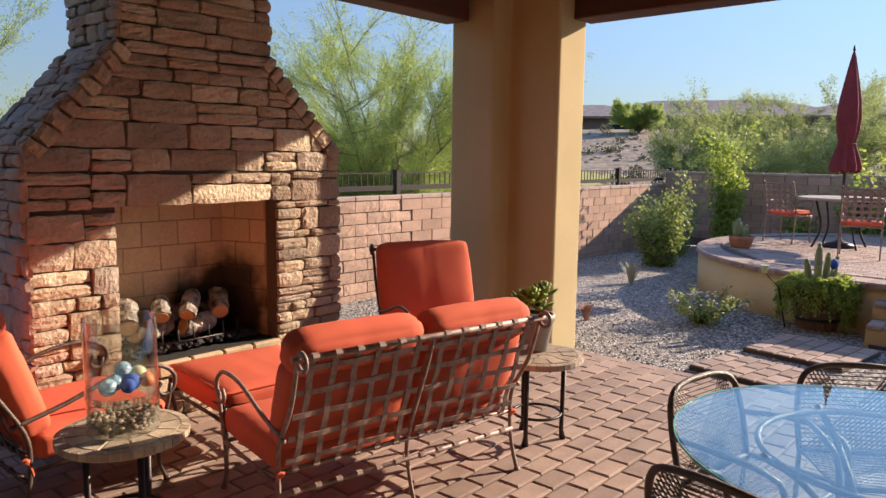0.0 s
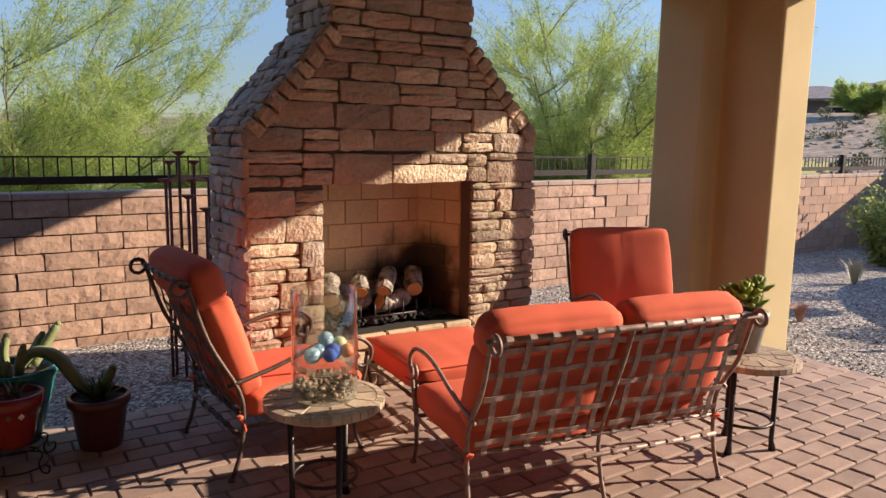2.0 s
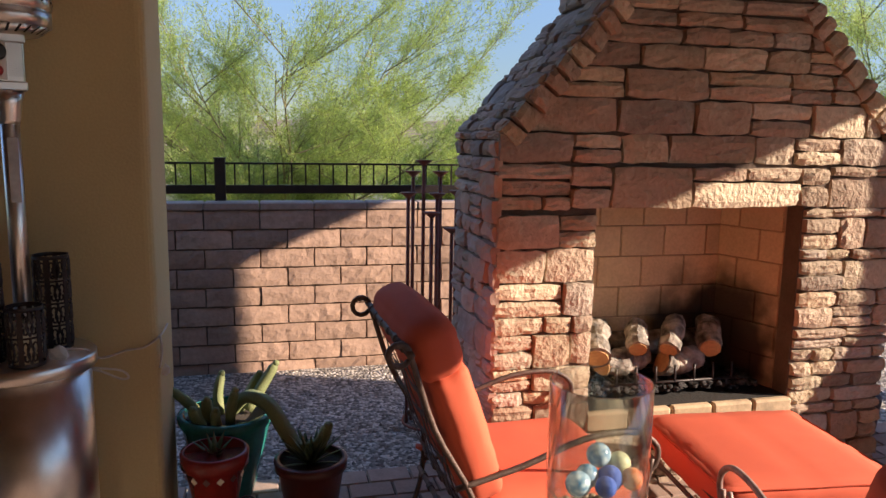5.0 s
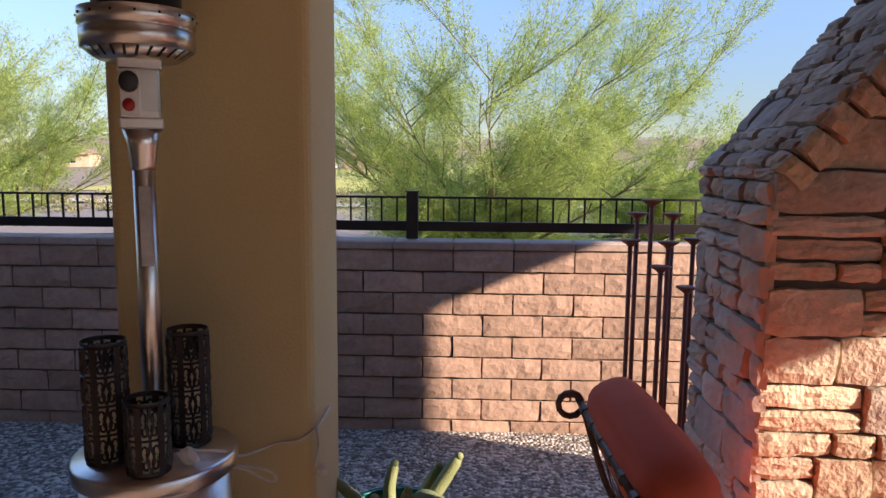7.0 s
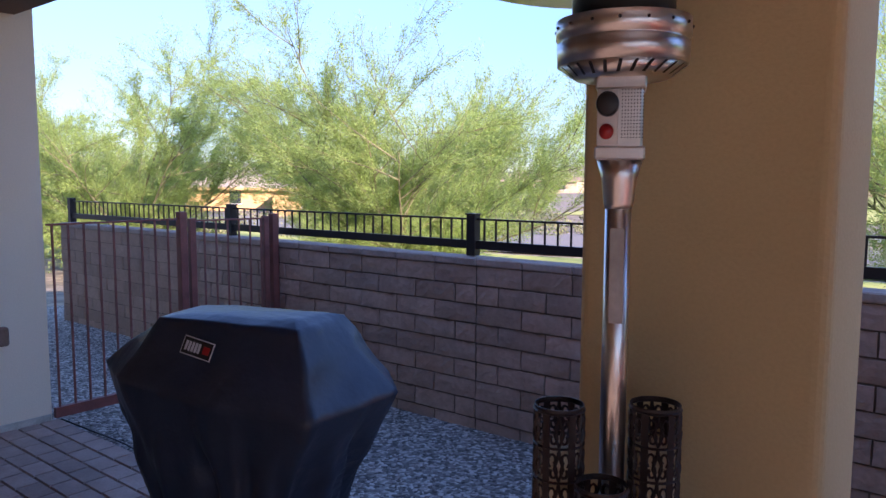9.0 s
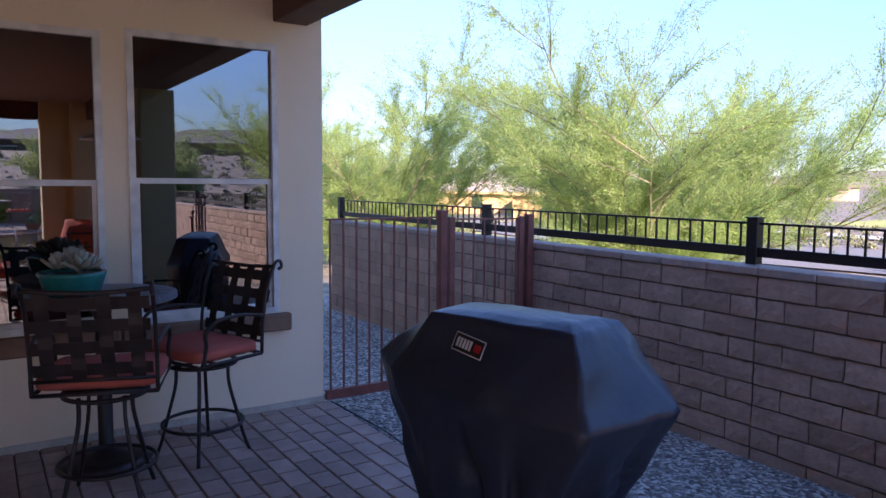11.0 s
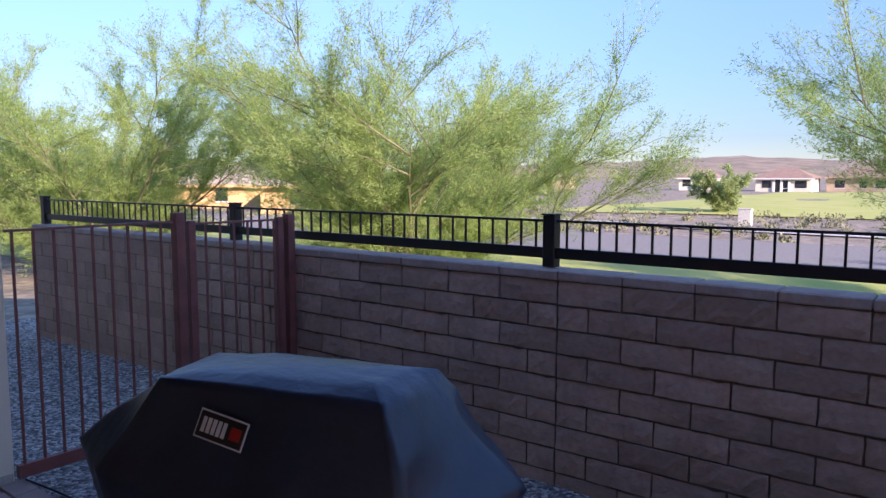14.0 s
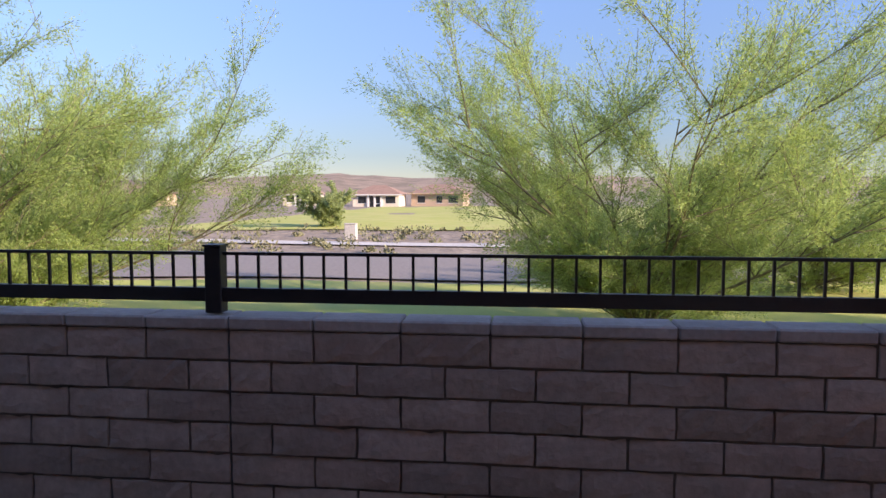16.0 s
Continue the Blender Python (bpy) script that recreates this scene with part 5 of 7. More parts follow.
# ---- covered grill ----
def grill():
    ob = thing("grill", "large barbecue grill under a loose black vinyl cover", "barbecue grill", Matrix.Translation((-2.465, 5.055, 0)) @ Matrix.Rotation(radians(20.5), 4, "Z"))
    # the cover's outline at six heights: seven corners each, x, y, z
    foot = ((-0.464, 0.22), (-0.472, -0.1), (-0.368, -0.27), (-0.008, -0.29), (0.312, -0.27), (0.4, 0.1), (0.344, 0.28), (-0.288, 0.28))
    hem = ((-0.517, 0.22), (-0.525, -0.1), (-0.402, -0.27), (-0.008, -0.3), (0.336, -0.28), (0.451, 0.1), (0.385, 0.29), (-0.303, 0.29))
    waist = ((-0.688, 0.22), (-0.707, -0.1), (-0.502, -0.27), (-0.009, -0.33), (0.437, -0.3), (0.623, 0.11), (0.512, 0.3), (-0.372, 0.3))
    wide = ((-0.77, 0.22), (-0.8, -0.1), (-0.56, -0.26), (-0.01, -0.34), (0.49, -0.3), (0.715, 0.12), (0.59, 0.31), (-0.4, 0.31))
    crown = ((-0.42, 0.18), (-0.42, -0.06), (-0.40, -0.17), (0.28, -0.188), (0.365, -0.19), (0.41, 0.12), (0.41, 0.19), (-0.2, 0.19))
    peak = ((-0.34, 0.12), (-0.34, -0.02), (-0.32, -0.10), (0.24, -0.11), (0.30, -0.11), (0.34, 0.08), (0.34, 0.12), (-0.2, 0.12))
    rings_at = [(foot, (0.03,) * 8, 0), (hem, (0.26,) * 8, 12), (waist, (0.66, 0.66, 0.66, 0.64, 0.62, 0.64, 0.66, 0.66), 14), (wide, (0.91, 0.93, 0.90, 0.82, 0.80, 0.84, 0.89, 0.91), 10), (crown, (1.185, 1.19, 1.19, 1.175, 1.165, 1.17, 1.185, 1.195), 14), (peak, (1.205,) * 8, 4)]
    bm = bmesh.new()
    per = 12
    n = 8 * per
    rings = []

    def outline(corners, heights):
        out = []
        for i in range(8):
            (xa, ya), (xb, yb) = corners[i], corners[(i + 1) % 8]
            for k in range(per):
                f = k / per
                out.append(Vector((xa + (xb - xa) * f, ya + (yb - ya) * f, heights[i] + (heights[(i + 1) % 8] - heights[i]) * f)))
        return out
    keys = [(outline(c, h), st) for c, h, st in rings_at]
    rows = [keys[0][0]]
    for (A, _), (B, st) in zip(keys, keys[1:]):
        rows += [[a.lerp(b, (k + 1) / st) for a, b in zip(A, B)] for k in range(st)]
    for row in rows:
        ring = []
        for k, q in enumerate(row):
            t = 6.28318 * k / n
            out = Vector((q.x, q.y, 0)).normalized()
            low = smooth01(0.84, 0.40, q.z)
            drift = 1.6 * noise.noise(Vector((t * 1.5, q.z * 2.2, 4)))
            pleat = 1 - abs(math.sin(t * 5.5 + drift + 0.8)) ** 0.6
            small = 1 - abs(math.sin(t * 13 + 2.5 * drift)) ** 0.7
            sag = noise.noise(Vector((q.x * 4 + 7, q.y * 4, q.z * 5)))
            crease = abs(noise.noise(Vector((q.x * 3.2, q.y * 3.2 + 3, q.z * 2.5 - q.x * 2)))) ** 0.8
            w = q + out * (-0.11 * low * pleat - 0.04 * low * small + 0.012 * sag - 0.022 * crease * (1 - low * 0.5))
            w.z += 0.008 * sag * (1 - low)
            ring.append(bm.verts.new(w))
        rings.append(ring)
    for A, B in zip(rings, rings[1:]):
        for k in range(n):
            bm.faces.new((A[k], A[(k + 1) % n], B[(k + 1) % n], B[k]))
    top = bm.verts.new((0, 0.02, 1.208))
    for k in range(n):
        bm.faces.new((rings[-1][k], rings[-1][(k + 1) % n], top))
    part("cover", bm, COVER, ob, smooth=True)
    # badge
    a, b = Vector((0, -0.30, 0.88)), Vector((0, -0.185, 1.205))
    u, v = Vector((1, 0, 0)), (b - a).normalized()
    nrm = u.cross(v).normalized()
    if nrm.y > 0:
        nrm = -nrm
    u, v = (u * math.cos(0.2) - v * math.sin(0.2)), (v * math.cos(0.2) + u * math.sin(0.2))
    c = Vector((-0.13, -0.222, 1.065)) + nrm * 0.016
    def plate(name, w, h, lift, m, off=(0, 0), label=""):
        b2 = bmesh.new()
        q = c + nrm * lift + u * off[0] + v * off[1]
        f = b2.faces.new([b2.verts.new(q + u * x * w / 2 + v * y * h / 2) for x, y in ((-1, -1), (1, -1), (1, 1), (-1, 1))])
        e = bmesh.ops.extrude_face_region(b2, geom=[f])
        for w_ in e["geom"]:
            if isinstance(w_, bmesh.types.BMVert):
                w_.co += nrm * 0.002
        part(name, b2, m, ob, label)
    plate("badge_border", 0.17, 0.085, 0, LABELG, label="white rounded badge border")
    plate("badge_field", 0.16, 0.075, 0.002, BLACKP)
    for i in range(5):
        plate("badge_bar", 0.012, 0.045, 0.004, LABELG, (-0.06 + i * 0.018, 0.0), "white badge bar")
    plate("badge_mark", 0.035, 0.035, 0.004, REDP, (0.052, 0), "red badge mark")
    for x in (-0.33, 0.33):
        for y in (-0.17, 0.17):
            bm = bmesh.new()
            lathe(bm, [(0.03, -0.012), (0.035, 0), (0.03, 0.012)], 16)
            bmesh.ops.transform(bm, matrix=Matrix.Translation((x, y, 0.036)) @ Matrix.Rotation(radians(90), 4, "Y"), verts=bm.verts)
            part("caster", bm, BLACKP, ob)


grill()


# ---- bar set by the house ----
def bar_chair(place, label):
    """Swivel bar chair facing +y."""
    ob = thing("bar_chair", label, "bar chair", place, "swivel bar chairs")
    m = IRONB
    for i in range(4):
        a = 0.785 + 1.5708 * i
        c, s = math.cos(a), math.sin(a)
        rod(ob, "leg", curve_pts([(0.27 * c, 0.27 * s, 0.0), (0.235 * c, 0.235 * s, 0.1), (0.205 * c, 0.205 * s, 0.22), (0.155 * c, 0.155 * s, 0.42), (0.15 * c, 0.15 * s, 0.56)]), 0.011, m)
    for z, r, t in ((0.19, 0.235, 0.011), (0.56, 0.2, 0.012)):
        bm = bmesh.new()
        tube(bm, arc((0, 0, z), r, 0, 350, 32), t, 8, True)
        part("foot_ring" if z < 0.3 else "swivel_ring", bm, m, ob, smooth=True)
    for a in (0, 90):
        c, s = math.cos(radians(a)) * 0.2, math.sin(radians(a)) * 0.2
        rod(ob, "cross_bar", [(-c, -s, 0.565), (c, s, 0.565)], 0.009, m)
    W = 0.28
    rod(ob, "seat_frame", [(-W, -0.22, 0.61), (-W, 0.24, 0.61), (W, 0.24, 0.61), (W, -0.22, 0.61), (-W, -0.22, 0.611)], 0.011, m)
    bm = bmesh.new()
    lathe(bm, [(0.05, 0.56), (0.05, 0.61)], 16)
    part("swivel", bm, m, ob)
    soft(ob, "seat_cushion", (-W + 0.005, W - 0.005, -0.2, 0.25, 0.62, 0.70), CUSHD, r=0.03)
    for s in (-1, 1):
        x = s * W
        rod(ob, "back_post", curve_pts([(x, -0.22, 0.61), (x, -0.23, 0.8), (x, -0.27, 1.0), (x, -0.33, 1.14), (x * 1.02, -0.37, 1.16), (x * 1.02, -0.385, 1.125), (x * 1.02, -0.36, 1.11)]), 0.011, m)
        rod(ob, "arm", curve_pts([(x, -0.235, 0.84), (x * 1.05, -0.05, 0.87), (x * 1.06, 0.12, 0.86), (x * 1.03, 0.2, 0.80), (x, 0.19, 0.72), (x, 0.22, 0.61)]), 0.011, m)
    rod(ob, "top_rail", curve_pts([(-W, -0.325, 1.13), (-W / 2, -0.345, 1.12), (0, -0.35, 1.115), (W / 2, -0.345, 1.12), (W, -0.325, 1.13)]), 0.012, m)
    rod(ob, "lower_rail", [(-W, -0.225, 0.68), (W, -0.225, 0.68)], 0.01, m)
    holder = new("back_panel")
    holder.parent = ob
    straps(holder, 2 * W - 0.03, 0.44, -0.225, 0.115, 4, 4, 0.68, m, sw=0.062)
    return ob


bar_chair(facing(-4.25, 3.53, 71) @ Matrix.Scale(1.1, 4), "dark iron swivel bar chair with a faded red seat cushion")
bar_chair(facing(-4.68, 4.17, 204) @ Matrix.Scale(1.09, 4), "dark iron swivel bar chair, faded red cushion, by the window")


def bar_table():
    ob = thing("bar_table", "tall round slate-mosaic bar table on an iron pedestal", "bar table", pose(-4.84, 3.60, 0) @ Matrix.Diagonal((1, 1, 1.085, 1)))
    bm = bmesh.new()
    lathe(bm, [(0.43, 0.965), (0.45, 0.97), (0.45, 1.0), (0.44, 1.003)], 48)
    part("tabletop", bm, BARREDG, ob)
    rng = random.Random(2)
    for ring, n, r0, r1 in ((0, 8, 0.03, 0.2), (1, 16, 0.21, 0.42)):
        for i in range(n):
            b = bmesh.new()
            a0, a1 = 6.28318 * i / n + 0.02 + ring * 0.2, 6.28318 * (i + 1) / n - 0.02 + ring * 0.2
            f = b.faces.new([b.verts.new((r * math.cos(a), r * math.sin(a), 1.0055)) for r, a in ((r0, a0), (r1, a0), (r1, (a0 + a1) / 2), (r1, a1), (r0, a1))])
            e = bmesh.ops.extrude_face_region(b, geom=[f])
            for v in e["geom"]:
                if isinstance(v, bmesh.types.BMVert):
                    v.co.z = 1.0
            part("slate_piece", b, BARREDG, ob)
    bm = bmesh.new()
    lathe(bm, [(0.27, 0.0), (0.28, 0.02), (0.2, 0.045), (0.08, 0.07), (0.045, 0.1), (0.045, 0.85), (0.07, 0.93), (0.12, 0.965)], 28)
    part("pedestal", bm, IRONB, ob, smooth=True)


bar_table()
p = pot(pose(-4.83, 3.44, 1.0915) @ Matrix.Diagonal((1.35, 1.35, 1.4, 1)), [(0.10, 0), (0.115, 0.01), (0.14, 0.085), (0.145, 0.1), (0.138, 0.104)], TEAL, "low turquoise glazed bowl of succulents on the bar table", 0.09, 0.128)
for x, y, n, l in ((-0.05, 0, 12, 0.11), (0.06, 0.03, 12, 0.1), (0.0, -0.06, 10, 0.09), (0.03, 0.07, 9, 0.08)):
    rosette(p, (x, y, 0.115), n, l, SUCC, rp)
spiky(p, (-0.07, 0.03, 0.09), 7, 0.16, 0.014, rp, SUCC, 0.8)
rod(p, "branch", curve_pts([(0.03, 0.02, 0.09), (0.05, 0.03, 0.15), (0.03, 0.05, 0.2)]), 0.006, SUCC)


# ---- iron fence on the wall, and the gate ----
FYW = 7.43
POSTS = [-9.53, -5.97, -2.88, 0.18, 3.24, 6.96, 10.0, 13.1, 15.5]


def fence():
    ob = thing("fence", "low black iron view fence on top of the block wall", "fence", kind="structure")
    for x in POSTS:
        part("post", boxes((x - 0.04, x + 0.04, FYW - 0.04, FYW + 0.04, 1.262, 1.575), bevel=0.004), IRONB, ob)
        part("post_cap", boxes((x - 0.045, x + 0.045, FYW - 0.045, FYW + 0.045, 1.576, 1.586)), IRONB, ob)
    for a, b in zip(POSTS, POSTS[1:]):
        part("bottom_rail", boxes((a + 0.04, b - 0.04, FYW - 0.02, FYW + 0.02, 1.315, 1.38)), IRONB, ob)
        part("top_rail", boxes((a + 0.04, b - 0.04, FYW - 0.012, FYW + 0.012, 1.535, 1.55)), IRONB, ob)
        k = int((b - a) / 0.105)
        for i in range(1, k):
            x = a + (b - a) * i / k
            part("picket", boxes((x - 0.006, x + 0.006, FYW - 0.006, FYW + 0.006, 1.378, 1.536)), IRONB, ob)


fence()


def gate():
    gx = -5.27
    ob = thing("side_fence", "red-brown steel side fence between house and wall", "fence", kind="structure")
    part("post", boxes((gx - 0.035, gx + 0.035, 6.39, 6.46, -0.1, 1.56), bevel=0.004), IRONR, ob)
    part("post", boxes((gx + 0.105, gx + 0.175, 7.265, 7.335, -0.1, 1.52), bevel=0.004), IRONR, ob)
    part("bottom_rail", boxes((gx - 0.02, gx + 0.02, 5.31, 6.39, 0.02, 0.10)), IRONR, ob)
    part("top_rail", boxes((gx - 0.012, gx + 0.012, 5.31, 6.39, 1.49, 1.505)), IRONR, ob)
    for i in range(9):
        y = 5.35 + i * 0.118
        part("picket", boxes((gx - 0.007, gx + 0.007, y - 0.007, y + 0.007, 0.10, 1.49)), IRONR, ob)
    g = thing("gate", "red-brown steel yard gate, closed", "gate", pose(gx, 6.46, 0) @ Matrix.Rotation(radians(-9.5), 4, "Z") @ pose(-gx, -6.46, 0), kind="structure")
    part("stile", boxes((gx - 0.03, gx + 0.03, 6.49, 6.545, 0.0, 1.50), bevel=0.004), IRONR, g)
    part("stile", boxes((gx - 0.03, gx + 0.03, 7.20, 7.25, 0.0, 1.50), bevel=0.004), IRONR, g)
    part("bottom_rail", boxes((gx - 0.02, gx + 0.02, 6.545, 7.20, 0.04, 0.11)), IRONR, g)
    part("top_rail", boxes((gx - 0.012, gx + 0.012, 6.545, 7.20, 1.47, 1.485)), IRONR, g)
    for i in range(6):
        y = 6.63 + i * 0.11
        part("picket", boxes((gx - 0.007, gx + 0.007, y - 0.007, y + 0.007, 0.11, 1.47)), IRONR, g)
    h = thing("hose", "thin black irrigation hose along the paver edge", "hose")
    rod(h, "tube", curve_pts([(-5.22, 5.33, 0.02), (-5.0, 5.44, -0.05), (-4.5, 5.46, -0.05), (-4.0, 5.42, -0.05), (-3.4, 5.43, -0.05), (-2.6, 5.48, -0.05)]), 0.007, BLACKP, 5)


gate()


# ---- trees and shrubs ----
def quads_mesh(name, V, F, material, parent, kind=""):
    me = bpy.data.meshes.new(name)
    me.from_pydata([tuple(v) for v in V], [], F)
    me.materials.append(material)
    ob = new(name, me)
    ob.parent = parent
    return tagged(ob, kind=kind)


def leaflets(V, F, a, d, length, n, size, rng, spread=1.0):
    """Small leaves along a twig from a toward d."""
    side = d.cross(Vector((rng.uniform(-1, 1), rng.uniform(-1, 1), rng.uniform(-1, 1)))).normalized()
    for i in range(n):
        t = (i + rng.random()) / n
        p = a + d * (length * t)
        w = (side * rng.choice((-1, 1)) + d * 0.7 + Vector((rng.uniform(-1, 1), rng.uniform(-1, 1), rng.uniform(-1, 1))) * 0.5 * spread).normalized()
        s = size * rng.uniform(0.6, 1.3)
        q = w.cross(Vector((rng.uniform(-1, 1), rng.uniform(-1, 1), rng.uniform(-1, 1)))).normalized() * s * 0.16
        b = len(V)
        V += [p, p + w * s * 0.5 + q, p + w * s, p + w * s * 0.5 - q]
        F.append((b, b + 1, b + 2, b + 3))


def spray_crown(tw, n, size, wf, seed):
    """Thin leaflets along every twig (start, direction, length)."""
    g = np.random.default_rng(seed)
    A, D, L = np.array([a for a, d, l in tw]), np.array([d for a, d, l in tw]), np.array([l for a, d, l in tw])
    A, D, L = np.repeat(A, n, 0), np.repeat(D, n, 0), np.repeat(L, n)
    k = len(L)
    unit = lambda v: v / np.linalg.norm(v, axis=1)[:, None]
    p = A + D * (L * g.random(k))[:, None] + g.normal(0, 0.045, (k, 3))
    w = unit(unit(np.cross(D, g.normal(0, 1, (k, 3)))) * 0.65 + D * 0.8 + g.normal(0, 0.2, (k, 3)) + np.array([0, 0, -0.1]))
    s = (size * g.uniform(0.55, 1.3, k))[:, None]
    q = unit(np.cross(w, g.normal(0, 1, (k, 3)))) * s * wf
    V = np.stack([p + w * s * 0.3 - q * 0.7, p + w * s * 0.35 + q * 0.7, p + w * s], 1).reshape(-1, 3)
    return V, np.arange(3 * k).reshape(-1, 3)


def palo_verde(x, y, height, width, seed, label, leaf=LEAFY, limbs=10, subs=9, twigs=10, per=48, size=0.085, low=0.12, rise=1.0, wf=0.15, out0=0.45, up=0.0):
    rng = random.Random(seed)
    z0 = land(x, y) - 0.05
    ob = thing("tree", label, "tree", pose(x, y, z0), "palo verde trees")
    wood, tw = bmesh.new(), bmesh.new()
    R = width / 2
    T = []
    for i in range(limbs):
        a = 6.28318 * i / limbs * 1.0 + rng.uniform(-0.3, 0.3)
        out = R * rng.uniform(out0, 0.98)
        top = height * rng.uniform(0.4, 0.93) * (1.12 - 0.42 * out / R)
        d = Vector((math.cos(a), math.sin(a), 0))
        P = curve_pts([(0, 0, 0), d * out * 0.12 + Vector((0, 0, top * 0.2)), d * out * 0.45 + Vector((rng.uniform(-0.2, 0.2), rng.uniform(-0.2, 0.2), top * 0.5)), d * out * 0.78 + Vector((0, 0, top * 0.78)), d * out + Vector((0, 0, top))], 4)
        m = len(P)
        tube(wood, P, [max(0.01, 0.055 * (1 - k / m) ** 1.1) for k in range(m)], 6)
        for s in range(subs):
            t = low + (1 - low) * (s + rng.random()) / subs
            k = min(m - 2, max(1, int(t * (m - 1))))
            b0 = P[k]
            a2 = a + rng.uniform(-1.6, 1.6)
            d2 = (Vector((math.cos(a2), math.sin(a2), rng.uniform(-0.15 + up, 1.2) * rise))).normalized()
            L = R * rng.uniform(0.26, 0.48)
            e = b0 + d2 * L + Vector((0, 0, 0.1 * L))
            Q = curve_pts([b0, b0.lerp(e, 0.5) + Vector((rng.uniform(-0.1, 0.1), rng.uniform(-0.1, 0.1), rng.uniform(-0.1, 0.05))), e], 3)
            tube(wood, Q, [max(0.004, 0.016 * (1 - j / len(Q))) for j in range(len(Q))], 4)
            for w in range(twigs):
                tt = 0.1 + 0.9 * (w + rng.random()) / twigs
                c0 = Q[min(len(Q) - 1, int(tt * (len(Q) - 1) + 0.5))]
                d3 = (d2 * 0.9 + Vector((rng.uniform(-1, 1), rng.uniform(-1, 1), rng.uniform(-0.35, 1.35) * rise)) * 0.7).normalized()
                l3 = rng.uniform(0.5, 1.15) * min(1.0, R / 3.5)
                strap(tw, [c0, c0 + d3 * l3], 0.006, d3.cross(Vector((0.3, 0.2, 1))), 0.004)
                T.append((tuple(c0), tuple(d3), l3))
                for q in range(2):
                    f = rng.uniform(0.2, 0.7)
                    d4 = (d3 + Vector((rng.uniform(-1, 1), rng.uniform(-1, 1), rng.uniform(-0.7, 0.8))) * 0.6).normalized()
                    T.append((tuple(c0 + d3 * l3 * f), tuple(d4), l3 * 0.6))
    part("trunk", wood, BARK, ob, "several slim green-brown trunks")
    tagged(part("twig_mass", tw, BARK, ob), kind="stuff")
    V, F = spray_crown(T, max(4, int(per * 0.8)), size, wf, seed)
    me = bpy.data.meshes.new("crown")
    me.vertices.add(len(V))
    me.vertices.foreach_set("co", V.ravel().astype(np.float32))
    me.loops.add(len(V))
    me.loops.foreach_set("vertex_index", F.ravel().astype(np.int32))
    me.polygons.add(len(F))
    me.polygons.foreach_set("loop_start", (np.arange(len(F)) * 3).astype(np.int32))
    me.update(calc_edges=True)
    me.materials.append(leaf)
    c = new("crown", me)
    c.parent = ob
    tagged(c, kind="stuff")
    return ob


PV = "wispy yellow-green palo verde tree beyond the block wall"
palo_verde(0.7, 18.2, 6.9, 9.4, 1, PV, limbs=18, subs=12, twigs=12, per=78, size=0.085, low=0.05, wf=0.12, up=0.2)
palo_verde(-10.9, 15.5, 7.1, 9.6, 2, PV, limbs=18, subs=12, twigs=12, per=84, size=0.085, low=0.04, wf=0.12, up=0.2)
palo_verde(-20.6, 14.0, 7.6, 10.4, 3, PV, limbs=17, subs=12, twigs=11, per=84, size=0.09, low=0.04, wf=0.14, up=0.2)
palo_verde(13.4, 14.2, 6.8, 8.0, 4, PV, limbs=17, subs=12, twigs=12, per=66, size=0.085, low=0.05, wf=0.12, up=0.2)
palo_verde(6.2, 25.0, 4.2, 7.0, 5, "lower palo verde tree beside the street", limbs=12, size=0.11, low=0.05, wf=0.15)
palo_verde(-27.5, 15.5, 6.6, 9.5, 6, PV, limbs=13, size=0.12, low=0.05, wf=0.15)
palo_verde(-15.6, 20.5, 5.4, 9.5, 12, PV, limbs=14, size=0.12, low=0.05, wf=0.16)
palo_verde(18.5, 18.0, 4.6, 7.0, 13, PV, limbs=9, size=0.12, wf=0.18)
palo_verde(26.6, 8.9, 4.3, 7.6, 7, "broad dark green mesquite on the slope", LEAFD, limbs=18, subs=11, twigs=11, per=70, size=0.10, low=0.05, rise=0.7, wf=0.2)
palo_verde(32.0, 9.0, 5.6, 5.6, 8, "open-crowned grey-green mesquite on the slope", LEAFD, limbs=12, subs=9, twigs=9, per=46, size=0.10, rise=0.8, wf=0.2)
palo_verde(55.0, 28.0, 2.9, 3.8, 9, "rounded green tree in front of the hill houses", LEAFY, limbs=12, subs=9, twigs=9, per=50, size=0.13, low=0.25, wf=0.22)
palo_verde(-17.5, 60.0, 3.9, 4.6, 10, "small green tree at the edge of the park", LEAFD, limbs=8, subs=7, per=20, size=0.2, wf=0.3)
palo_verde(-30, 50.0, 4.5, 10.0, 14, "green tree along the far side of the street", LEAFD, limbs=8, subs=7, per=20, size=0.2, wf=0.3)
palo_verde(28, 55.0, 4.5, 10.0, 15, "green tree along the far side of the street", LEAFD, limbs=8, subs=7, per=20, size=0.2, wf=0.3)


